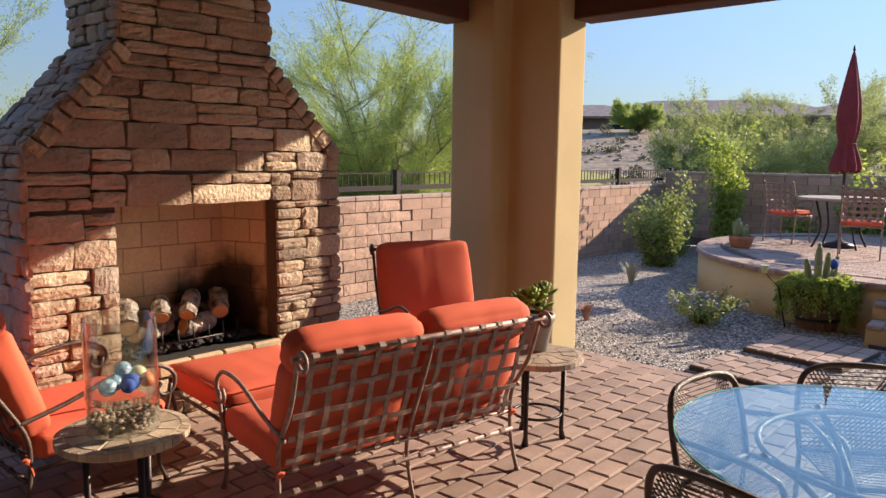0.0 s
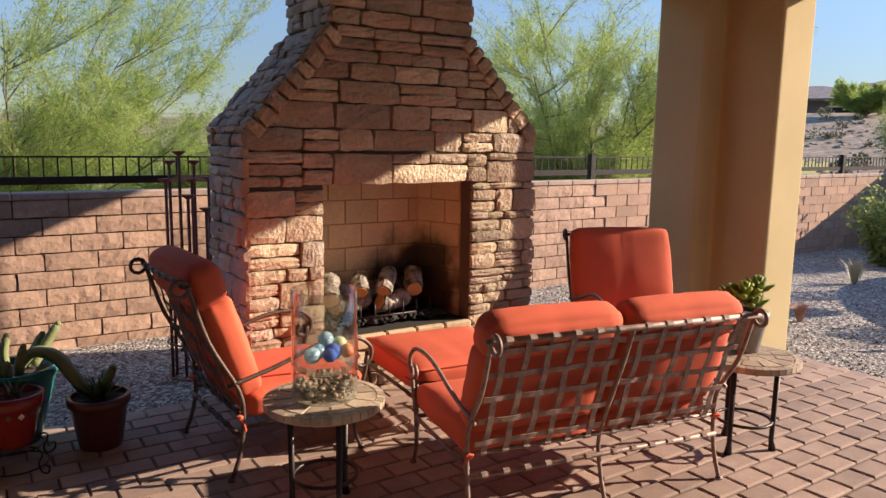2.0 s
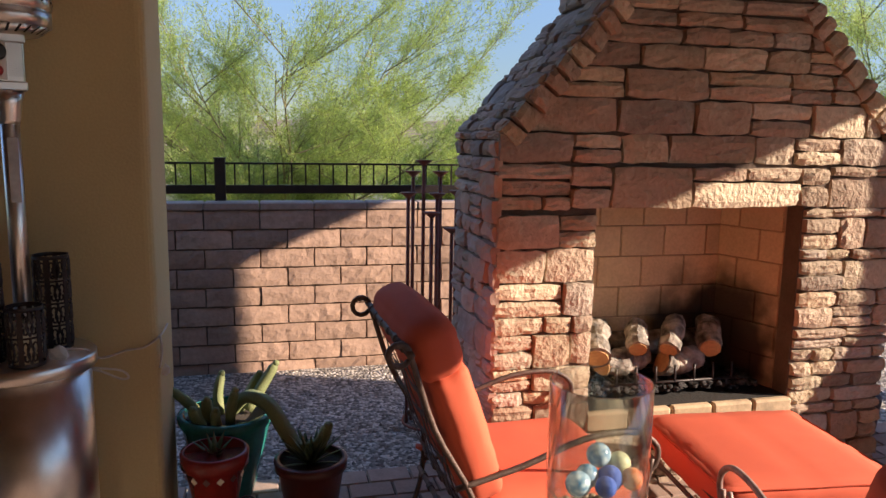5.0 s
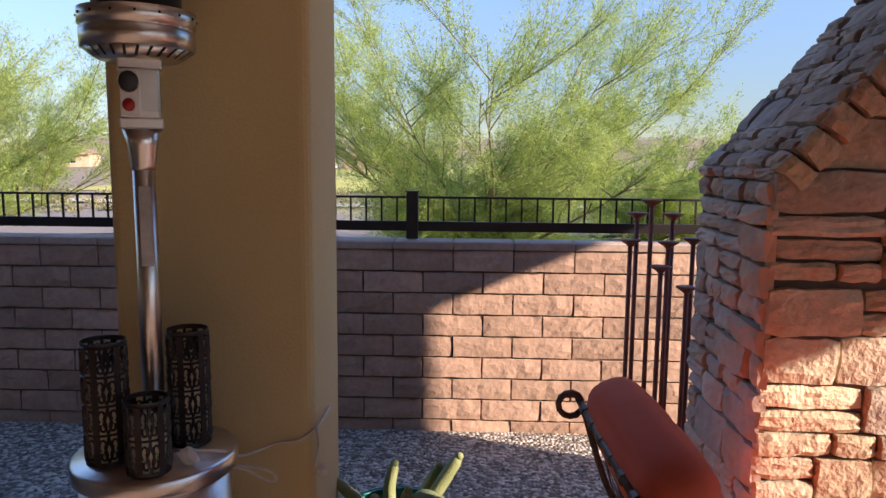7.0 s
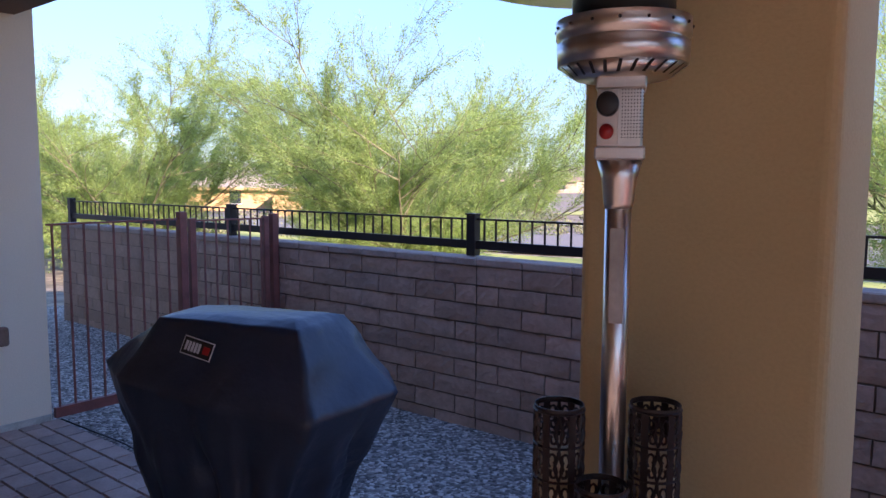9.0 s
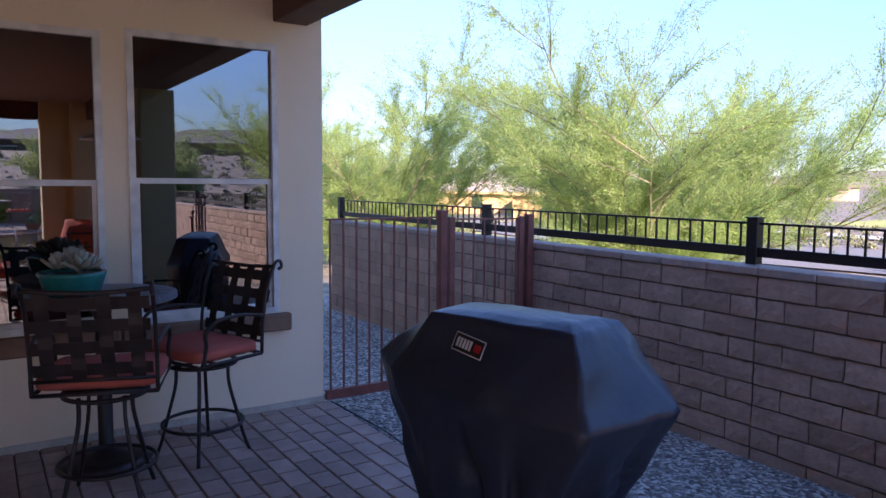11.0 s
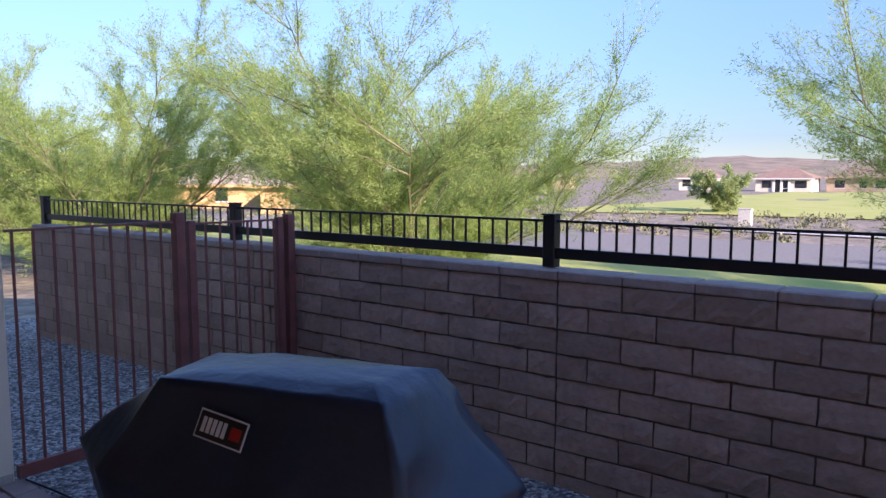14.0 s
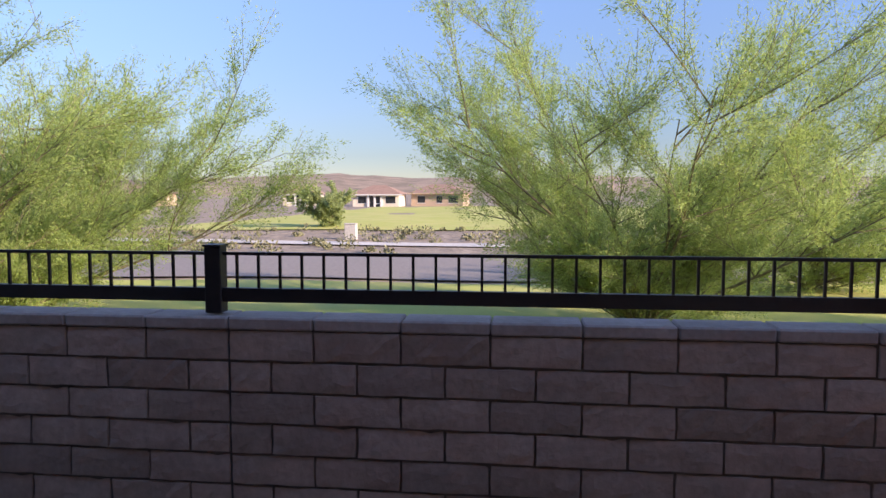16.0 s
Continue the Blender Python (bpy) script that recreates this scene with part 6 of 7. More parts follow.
def shrub(x, y, z, h, w, seed, label, leaf=LEAFG, n=2600, size=0.05, category="shrub", lean=0.0, stems=9):
    rng = random.Random(seed)
    ob = thing("shrub", label, category, pose(x, y, z))
    wood = bmesh.new()
    V, F = [], []
    ends = []
    for i in range(stems):
        a = 6.28318 * i / stems + rng.uniform(-0.3, 0.3)
        o = w / 2 * rng.uniform(0.3, 0.9)
        e = Vector((math.cos(a) * o, math.sin(a) * o, h * rng.uniform(0.45, 0.98)))
        P = curve_pts([(0, 0, 0), Vector((e.x * 0.35, e.y * 0.35, e.z * 0.45)), e], 3)
        tube(wood, P, [0.012, 0.011, 0.01, 0.008, 0.006, 0.005, 0.004][:len(P)], 4)
        for k in range(1, len(P)):
            ends.append(P[k])
    part("woody_base", wood, BARK, ob)
    for i in range(n):
        c = ends[rng.randrange(len(ends))]
        d = Vector((rng.gauss(0, 1), rng.gauss(0, 1), rng.gauss(0, 1))).normalized()
        p = c + d * (0.5 * min(w, h) * 0.42 * rng.random() ** 0.6)
        if p.z < 0.01:
            p.z = 0.01 + 0.03 * rng.random()
        u = Vector((rng.gauss(0, 1), rng.gauss(0, 1), rng.gauss(0, 0.7) + 0.3)).normalized()
        s = size * rng.uniform(0.6, 1.3)
        q = u.cross(Vector((rng.gauss(0, 1), rng.gauss(0, 1), rng.gauss(0, 1)))).normalized() * s * 0.3
        b = len(V)
        V += [p, p + u * s * 0.5 + q, p + u * s, p + u * s * 0.5 - q]
        F.append((b, b + 1, b + 2, b + 3))
    quads_mesh("foliage", V, F, leaf, ob, kind="stuff")
    return ob


shrub(11.92, 5.95, -0.07, 1.45, 1.35, 31, "rounded yellow-green shrub against the block wall", n=5600, size=0.07)
shrub(14.35, 5.75, -0.07, 2.45, 1.15, 32, "tall narrow light green shrub in the yard corner", LIME, n=5200, size=0.075)
shrub(13.4, 6.3, -0.07, 1.1, 1.4, 33, "dark green shrub in the shaded yard corner", LEAFD, n=2600, size=0.06)
shrub(15.0, 3.2, -0.07, 1.95, 1.9, 34, "bright lime-green shrub behind the raised patio", LIME, n=4200, size=0.09)
shrub(15.1, 4.6, -0.07, 1.35, 1.1, 35, "bright green climbing shrub on the retaining wall", LIME, n=1800, size=0.08)
shrub(8.05, 3.62, -0.07, 0.34, 1.15, 36, "low mounded groundcover with small white flowers on the gravel", LEAFG, n=2600, size=0.035, category="groundcover", stems=16)
fl = bmesh.new()
rf = random.Random(44)
for i in range(60):
    a, r = rf.uniform(0, 6.28), 0.5 * math.sqrt(rf.random())
    ball(fl, (8.05 + r * math.cos(a), 3.62 + r * math.sin(a), 0.12 + 0.16 * (1 - r * 1.6) + 0.05 * rf.random()), 0.016, 1, (1, 1, 0.5))
f_ = solid("flowers", fl, WHITEFL)
f_.parent = [o for o in scene.collection.objects if o.name.startswith("shrub") and abs(o.location.x - 8.05) < 0.01][0]
f_.matrix_parent_inverse = f_.parent.matrix_basis.inverted()
tagged(f_, "small white flowers", kind="stuff")


def grass_tuft(x, y, h, n, seed, material, label):
    rng = random.Random(seed)
    ob = thing("grass_tuft", label, "grass", pose(x, y, -0.07))
    V, F = [], []
    for i in range(n):
        a = rng.uniform(0, 6.28)
        d = Vector((math.cos(a), math.sin(a), 0))
        s = Vector((-d.y, d.x, 0)) * 0.005
        o = rng.uniform(0.15, 0.75) * h
        l = h * rng.uniform(0.7, 1.05)
        b = len(V)
        V += [d * 0.02 - s, d * 0.02 + s, d * o * 0.5 + Vector((0, 0, l * 0.7)) + s, d * o * 0.5 + Vector((0, 0, l * 0.7)) - s, d * o + Vector((0, 0, l))]
        F += [(b, b + 1, b + 2, b + 3), (b + 3, b + 2, b + 4)]
    quads_mesh("grass_blade", V, F, material, ob, kind="stuff")


grass_tuft(9.9, 5.45, 0.36, 90, 41, SUCC, "grey-green spiky desert grass tuft on the gravel")
PINK = mat("dry pink grass", (0.36, 0.20, 0.17), 0.9)
grass_tuft(7.25, 4.65, 0.2, 130, 42, PINK, "small dry pink grass tuft on the gravel")


# ---- raised patio ----
RX, RY, RR, RT = 11.8, 1.9, 3.08, 0.50


def raised_patio():
    ob = thing("raised_patio", "round raised patio with a tan stucco side and brown paver top", "raised patio", pose(RX, RY, 0), kind="structure")
    bm = bmesh.new()
    lathe(bm, [(RR, -0.2), (RR, RT - 0.06)], 96)
    part("side_wall", bm, STUCCO, ob, "tan stucco side", True)
    bm = bmesh.new()
    lathe(bm, [(RR - 0.32, RT - 0.058), (RR - 0.32, RT - 0.01)], 80)
    part("bed", bm, SAND, ob)
    n = 76
    for i in range(n):
        a0, a1 = 6.28318 * i / n + 0.0016, 6.28318 * (i + 1) / n - 0.0016
        b = bmesh.new()
        z0, z1 = RT - 0.058, RT + 0.002
        lo = [b.verts.new((r * math.cos(a), r * math.sin(a), z)) for a in (a0, a1) for r, z in ((RR - 0.3, z1), (RR + 0.025, z1), (RR + 0.04, z1 - 0.02), (RR + 0.035, z0), (RR - 0.3, z0))]
        for k in range(5):
            b.faces.new((lo[k], lo[(k + 1) % 5], lo[5 + (k + 1) % 5], lo[5 + k]))
        b.faces.new(lo[:5])
        b.faces.new(lo[5:])
        part("coping_paver", b, PAVER, ob)
    V, F = [], []
    x = -RR
    row = 0
    while x < RR:
        y = -RR + (0.1125 if row % 2 else 0)
        while y < RR:
            if all(math.hypot(p, q) < RR - 0.29 for p in (x, x + PW_) for q in (y, y + 0.225)):
                b = len(V)
                g = 0.004
                h = RT
                V += [(x + g, y + g, h - 0.012), (x + PW_ - g, y + g, h - 0.012), (x + PW_ - g, y + 0.225 - g, h - 0.012), (x + g, y + 0.225 - g, h - 0.012), (x + 2 * g, y + 2 * g, h), (x + PW_ - 2 * g, y + 2 * g, h), (x + PW_ - 2 * g, y + 0.225 - 2 * g, h), (x + 2 * g, y + 0.225 - 2 * g, h)]
                F += [(b + 4, b + 5, b + 6, b + 7), (b, b + 1, b + 5, b + 4), (b + 1, b + 2, b + 6, b + 5), (b + 2, b + 3, b + 7, b + 6), (b + 3, b, b + 4, b + 7)]
            y += 0.225
        x += PW_
        row += 1
    quads_mesh("top_pavers", V, F, PAVERJ, ob, kind="stuff")
    return ob


PW_ = 0.15
raised_patio()


def patio_steps():
    ob = thing("steps", "two tan stucco steps with rounded brown paver treads", "steps", pose(8.62, 1.45, 0, 0, 0, 3), kind="structure")
    for i, (x0, z) in enumerate(((-0.42, 0.16), (-0.08, 0.33))):
        part("step", boxes((x0, 0.3 + 0.25, -0.75, 0.6, -0.1 if i == 0 else 0.16, z - 0.05)), STUCCO, ob)
        for k in range(9):
            y = -0.75 + 0.15 * k
            part("tread_paver", boxes((x0 - 0.03, x0 + 0.30, y + 0.003, y + 0.147, z - 0.05, z + 0.004), bevel=0.014), PAVER, ob)


patio_steps()


def garden_chair(place, label):
    """A woven iron dining chair facing +y."""
    ob = thing("garden_chair", label, "chair", place, "raised patio chairs")
    W = 0.24
    for s in (-1, 1):
        x = s * W
        rod(ob, "back_post", curve_pts([(x, -0.26, 0.0), (x, -0.22, 0.25), (x, -0.2, 0.45), (x, -0.24, 0.7), (x, -0.31, 0.93), (x, -0.35, 0.95)]), 0.011, IRONL)
        rod(ob, "front_leg", curve_pts([(x, 0.24, 0.0), (x, 0.2, 0.2), (x, 0.22, 0.42)]), 0.011, IRONL)
        rod(ob, "arm", curve_pts([(x, -0.22, 0.62), (x * 1.06, 0.0, 0.66), (x * 1.06, 0.18, 0.65), (x * 1.03, 0.25, 0.58), (x, 0.2, 0.53), (x, 0.22, 0.44)]), 0.011, IRONL)
    rod(ob, "seat_frame", [(-W, -0.2, 0.42), (-W, 0.24, 0.42), (W, 0.24, 0.42), (W, -0.2, 0.42), (-W, -0.2, 0.421)], 0.011, IRONL)
    rod(ob, "top_rail", [(-W, -0.305, 0.92), (W, -0.305, 0.92)], 0.013, IRONL)
    soft(ob, "seat_cushion", (-W, W, -0.19, 0.25, 0.43, 0.50), CUSH, r=0.03)
    holder = new("back_panel")
    holder.parent = ob
    straps(holder, 2 * W - 0.03, 0.42, -0.215, 0.085, 5, 5, 0.49, IRONL, sw=0.04)


garden_chair(facing(12.2, 3.98, -105, RT), "iron garden chair with orange seat cushion on the raised patio")
garden_chair(facing(10.95, 2.70, -80, RT), "iron garden chair with an orange cushion beside the umbrella table")
garden_chair(facing(12.6, 1.55, 10, RT), "iron garden chair with orange seat cushion on the raised patio")


def patio_table():
    ob = thing("patio_table", "round pale stone-topped patio table on the raised patio", "patio table", pose(12.05, 3.2, RT))
    bm = bmesh.new()
    lathe(bm, [(0.58, 0.70), (0.60, 0.705), (0.60, 0.735), (0.59, 0.74)], 48)
    part("tabletop", bm, MOSAIC, ob)
    for i in range(4):
        a = 0.785 + 1.5708 * i
        c, s = math.cos(a), math.sin(a)
        rod(ob, "leg", curve_pts([(0.42 * c, 0.42 * s, 0), (0.3 * c, 0.3 * s, 0.3), (0.4 * c, 0.4 * s, 0.70)]), 0.016, IRONB)


patio_table()


def umbrella():
    ob = thing("umbrella", "closed burgundy market umbrella standing through the patio table", "umbrella", pose(12.05, 3.2, RT))
    bm = bmesh.new()
    lathe(bm, [(0.22, 0), (0.24, 0.03), (0.1, 0.08), (0.03, 0.12)], 24)
    part("base", bm, IRONB, ob, smooth=True)
    bm = bmesh.new()
    lathe(bm, [(0.02, 0.1), (0.02, 2.75)], 12)
    part("pole", bm, IRONB, ob, smooth=True)
    bm = bmesh.new()
    n = 48
    prof = [(0.20, 1.12), (0.215, 1.18), (0.19, 1.30), (0.135, 1.48), (0.12, 1.55), (0.16, 1.70), (0.18, 1.90), (0.16, 2.15), (0.115, 2.40), (0.07, 2.62), (0.035, 2.78), (0.01, 2.86)]
    rings = []
    for k, (r, z) in enumerate(prof):
        ring = []
        for i in range(n):
            t = 6.28318 * i / n
            f = 1 + 0.22 * math.sin(8 * t + 0.5 * z) * (1 - k / len(prof)) + 0.06 * noise.noise(Vector((t * 2, z * 4, 0)))
            ring.append(bm.verts.new((r * 0.86 * f * math.cos(t), r * 0.86 * f * math.sin(t), z + 0.025 * math.cos(8 * t) * (1 if k == 0 else 0))))
        rings.append(ring)
    for A, B in zip(rings, rings[1:]):
        for i in range(n):
            bm.faces.new((A[i], A[(i + 1) % n], B[(i + 1) % n], B[i]))
    bm.faces.new(rings[-1])
    part("canopy", bm, UMB, ob, smooth=True)
    bm = bmesh.new()
    tube(bm, arc((0, 0, 1.52), 0.115, 0, 345, 20), 0.012, 6, True)
    part("tie", bm, UMB, ob)
    bm = bmesh.new()
    lathe(bm, [(0.012, 2.85), (0.02, 2.88), (0.008, 2.94)], 12)
    part("finial", bm, IRONB, ob)


umbrella()


def barrel():
    ob = thing("barrel_planter", "half oak barrel overflowing with yellow-green trailing succulent", "planter", pose(8.75, 2.62, -0.07))
    n = 20
    for i in range(n):
        a0, a1 = 6.28318 * i / n + 0.008, 6.28318 * (i + 1) / n - 0.008
        b = bmesh.new()
        rows = []
        for z, r in ((0, 0.2), (0.15, 0.235), (0.3, 0.26), (0.45, 0.275)):
            rows.append([b.verts.new((q * math.cos(a), q * math.sin(a), z)) for a, q in ((a0, r - 0.02), (a0, r), (a1, r), (a1, r - 0.02))])
        for A, B in zip(rows, rows[1:]):
            for k in range(4):
                b.faces.new((A[k], A[(k + 1) % 4], B[(k + 1) % 4], B[k]))
        b.faces.new(rows[0])
        b.faces.new(rows[-1])
        part("stave", b, WOODB, ob)
    for z, r in ((0.1, 0.229), (0.36, 0.271)):
        bm = bmesh.new()
        lathe(bm, [(r, z), (r + 0.006, z), (r + 0.009, z + 0.035), (r + 0.003, z + 0.035), (r, z)], 32, cap=False)
        part("hoop", bm, IRONB, ob)
    bm = bmesh.new()
    lathe(bm, [(0.25, 0.40), (0.25, 0.43), (0.02, 0.45)], 24)
    part("soil", bm, SOIL, ob)
    rng = random.Random(77)
    V, F = [], []
    for i in range(230):
        a = rng.uniform(0, 6.28)
        d = Vector((math.cos(a), math.sin(a), 0))
        drop = rng.uniform(-0.14, 0.44) * (0.75 + 0.25 * math.sin(3 * a + 1))
        P = curve_pts([d * 0.12 + Vector((0, 0, 0.45)), d * 0.27 + Vector((0, 0, 0.53 + 0.05 * rng.random())), d * rng.uniform(0.34, 0.42) + Vector((0, 0, 0.45 - drop * 0.4)), d * rng.uniform(0.33, 0.44) + Vector((0, 0, 0.42 - drop))], 3)
        for A, B in zip(P, P[1:]):
            leaflets(V, F, A, (B - A).normalized(), (B - A).length, 7, 0.05, rng)
    quads_mesh("trailing_foliage", V, F, LIME, ob, kind="stuff")
    for x, y, h in ((-0.05, -0.06, 0.42), (0.06, 0.03, 0.5), (0.12, -0.08, 0.36), (-0.1, 0.07, 0.34), (0.0, 0.1, 0.3), (-0.13, -0.02, 0.28), (0.14, 0.06, 0.42)):
        cactus_arm(ob, [(x, y, 0.42), (x * 1.2, y * 1.2, 0.42 + h * 0.5), (x * 1.5, y * 1.5, 0.42 + h)], 0.035)
    bm = bmesh.new()
    ball(bm, (0.05, -0.12, 0.72), 0.045, 2, (1, 1, 1.3))
    part("glass_ornament", bm, BLUE, ob, "bright blue glass ornament", True)
    rod(ob, "ornament_stake", [(0.05, -0.12, 0.43), (0.05, -0.12, 0.68)], 0.004, IRONB)
    s = thing("garden_light", "small stake garden light with a green shade beside the barrel", "garden light", pose(8.52, 2.88, -0.07))
    rod(s, "stake", [(0, 0, 0), (-0.05, 0.08, 0.45), (-0.14, 0.2, 0.6)], 0.008, IRONB)
    bm = bmesh.new()
    lathe(bm, [(0.02, 0), (0.045, 0.09)], 14, (-0.15, 0.21, 0.6))
    part("shade", bm, LIMEB, s, "pale green shade")


barrel()
p = pot(pose(10.86, 4.22, RT + 0.003), [(0.13, 0), (0.14, 0.02), (0.17, 0.13), (0.175, 0.17), (0.165, 0.172)], TERRA, "round terracotta bowl of cacti on the raised patio edge", 0.15, 0.155)
for x, y, h, r in ((-0.04, 0.03, 0.26, 0.06), (0.06, -0.03, 0.17, 0.055), (-0.07, -0.07, 0.14, 0.05), (0.03, 0.09, 0.2, 0.05)):
    cactus_arm(p, [(x, y, 0.13), (x, y, 0.13 + h * 0.5), (x * 1.3, y * 1.3, 0.13 + h)], r)


# ---- houses beyond ----
def far_house(x, y, turn, w, d, h, wall, tile, label, rh=1.9, wins=((-0.3, 1.6), (0.05, 1.2), (0.32, 2.0)), patio=False):
    z = land(x, y) - (1.9 if tile is TILEM else 0.2)
    ob = thing("house", label, "house", Matrix.Translation((x, y, z)) @ Matrix.Rotation(radians(turn), 4, "Z"))
    part("wall_body", boxes((-w / 2, w / 2, -d / 2, d / 2, -1.5, h)), wall, ob)
    bm = bmesh.new()
    o = 0.7
    e = [bm.verts.new((sx * (w / 2 + o), sy * (d / 2 + o), h)) for sx, sy in ((-1, -1), (1, -1), (1, 1), (-1, 1))]
    r1, r2 = bm.verts.new((-(w / 2 - d * 0.42), 0, h + rh)), bm.verts.new((w / 2 - d * 0.42, 0, h + rh))
    bm.faces.new((e[0], e[1], r2, r1))
    bm.faces.new((e[2], e[3], r1, r2))
    bm.faces.new((e[1], e[2], r2))
    bm.faces.new((e[3], e[0], r1))
    bm.faces.new(e)
    part("roof", bm, tile, ob)
    part("fascia", boxes((-w / 2 - o, w / 2 + o, -d / 2 - o - 0.06, -d / 2 - o, h - 0.2, h + 0.02)), WHITE if patio else wall, ob)
    for u, ww in wins:
        g = new("window")
        g.parent = ob
        g.location = (u * w, -d / 2, 0)
        part("pane", boxes((-ww / 2, ww / 2, -0.03, 0.02, 0.9, 2.3)), DARKW, g, "dark window pane")
        part("head_trim", boxes((-ww / 2 - 0.1, ww / 2 + 0.1, -0.06, -0.031, 2.3, 2.42)), WHITE, g)
        part("sill_trim", boxes((-ww / 2 - 0.1, ww / 2 + 0.1, -0.06, -0.031, 0.78, 0.9)), WHITE, g)
    if patio:
        # flat dark panel: the covered patio's shade put on the wall as colour
        part("patio_shade_panel", boxes((-w * 0.16, w * 0.12, -d / 2 - 0.05, -d / 2 + 0.01, 0.1, 2.5)), DARKW, ob, "dark panel standing for shade under the patio cover")
        for sx in (-0.16, -0.02, 0.12):
            part("patio_post", boxes((sx * w - 0.2, sx * w + 0.2, -d / 2 - 0.3, -d / 2 - 0.051, 0, h)), WHITE, ob, "white patio post")
    return ob


far_house(-32.5, 152, 0, 9.5, 8, 2.7, HOUSEC, TILER, "cream single-storey house beyond the park with a brown tile roof", patio=True)
far_house(-50.0, 156, 8, 7.5, 7, 2.6, HOUSEC, TILER, "cream single-storey house beyond the park with a brown tile roof", patio=True)
far_house(-20.5, 158, -5, 11, 8, 2.9, HOUSEW, TILER, "tan single-storey house beyond the park with a brown tile roof")
far_house(-88, 150, 15, 20, 10, 2.9, HOUSEW, TILER, "tan single-storey house beyond the park with a brown tile roof")
far_house(-43, 47, 40, 14, 9, 2.3, HOUSET, HOUSEW, "low orange-tan house under construction beyond the palo verde trees", rh=1.0, wins=((-0.3, 1.0), (0.1, 1.0)))
far_house(-58, 44, 45, 12, 9, 2.3, HOUSET, HOUSEW, "low orange-tan house under construction beyond the palo verde trees", rh=1.0, wins=((-0.3, 1.0), (0.1, 1.0)))
far_house(64, 42, -60, 20, 12, 3.0, HOUSEB, TILEM, "brown house with a grey tile roof on the slope", rh=1.5)
far_house(72, 29, -66, 22, 13, 3.0, HOUSEB, TILEM, "brown house with a grey tile roof on the slope", rh=1.9)
far_house(76, 13, -80, 20, 12, 3.0, HOUSEB, TILEM, "brown house with a grey tile roof on the slope", rh=1.5)
far_house(76, -6, -90, 20, 12, 3.0, HOUSEB, TILEM, "brown house with a grey tile roof on the slope", rh=1.5)

ub = thing("utility_box", "pale grey utility box beyond the street", "utility box", pose(-12.2, 47, land(-12.2, 47)))
part("cabinet", boxes((-0.35, 0.35, -0.25, 0.25, -0.1, 0.95), bevel=0.03), CONC, ub)
part("lid", boxes((-0.38, 0.38, -0.28, 0.28, 0.952, 1.0), bevel=0.02), CONC, ub)

rb = random.Random(90)
V, F = [], []
for i in range(760):
    b_, r_ = radians(rb.uniform(46, 110)), rb.uniform(19, 72)
    x, y = r_ * math.sin(b_), r_ * math.cos(b_)
    if rb.random() < 0.45:
        b_, r_ = radians(rb.uniform(-75, 35)), rb.uniform(37, 60)
        x, y = r_ * math.sin(b_), r_ * math.cos(b_)
    s = rb.uniform(0.16, 0.7)
    z = land(x, y)
    for k in range(60):
        d = Vector((rb.gauss(0, 1), rb.gauss(0, 1), abs(rb.gauss(0, 0.8)))).normalized() * s * rb.random() ** 0.5
        p = Vector((x, y, z)) + d
        u = (d + Vector((rb.gauss(0, 0.3), rb.gauss(0, 0.3), 0.3))).normalized() * 0.16
        q = u.cross(Vector((rb.gauss(0, 1), rb.gauss(0, 1), rb.gauss(0, 1)))).normalized() * 0.05
        b = len(V)
        V += [p, p + u * 0.5 + q, p + u, p + u * 0.5 - q]
        F.append((b, b + 1, b + 2, b + 3))
me = bpy.data.meshes.new("desert_brush")
me.from_pydata([tuple(v) for v in V], [], F)
me.materials.append(mat("dry brush", (0.20, 0.19, 0.10), 0.9, col2=(0.12, 0.13, 0.06), scale=0.3, rand=0.4, island=True))
tagged(new("desert_brush", me), "low grey-green desert brush on the slopes", "brush", kind="stuff")
bm = bmesh.new()
for i in range(1500):
    b_, r_ = radians(rb.uniform(44, 112)), rb.uniform(17, 60)
    x, y = r_ * math.sin(b_), r_ * math.cos(b_)
    ball(bm, (x, y, land(x, y)), rb.uniform(0.05, 0.26), 1, (1, 1, 0.6), 0.5, rb)
tagged(solid("rocks", bm, DESERT), "scattered pale rocks on the desert slope", "rocks", kind="stuff")
bm = bmesh.new()
for i in range(5200):
    x, y = rb.uniform(-5.0, 9.0), rb.uniform(1.0, 7.3)
    if x < 5.88 and y < 5.32:
        if rb.random() < 0.62:
            continue
        x = rb.uniform(5.89, 9)
    s = rb.uniform(0.009, 0.018)
    vs = [bm.verts.new((x + s * math.cos(a + i) * rb.uniform(0.6, 1.2), y + s * math.sin(a + i) * rb.uniform(0.6, 1.2), -0.068)) for a in (0, 2.1, 4.2)]
    t = bm.verts.new((x, y, -0.068 + s * 1.1))
    for k in range(3):
        bm.faces.new((vs[k], vs[(k + 1) % 3], t))
tagged(solid("gravel", bm, mat("loose gravel", (0.33, 0.31, 0.29), 0.85, col2=(0.16, 0.15, 0.14), scale=30, rand=0.5, island=True)), "loose grey gravel stones", "gravel", kind="stuff")


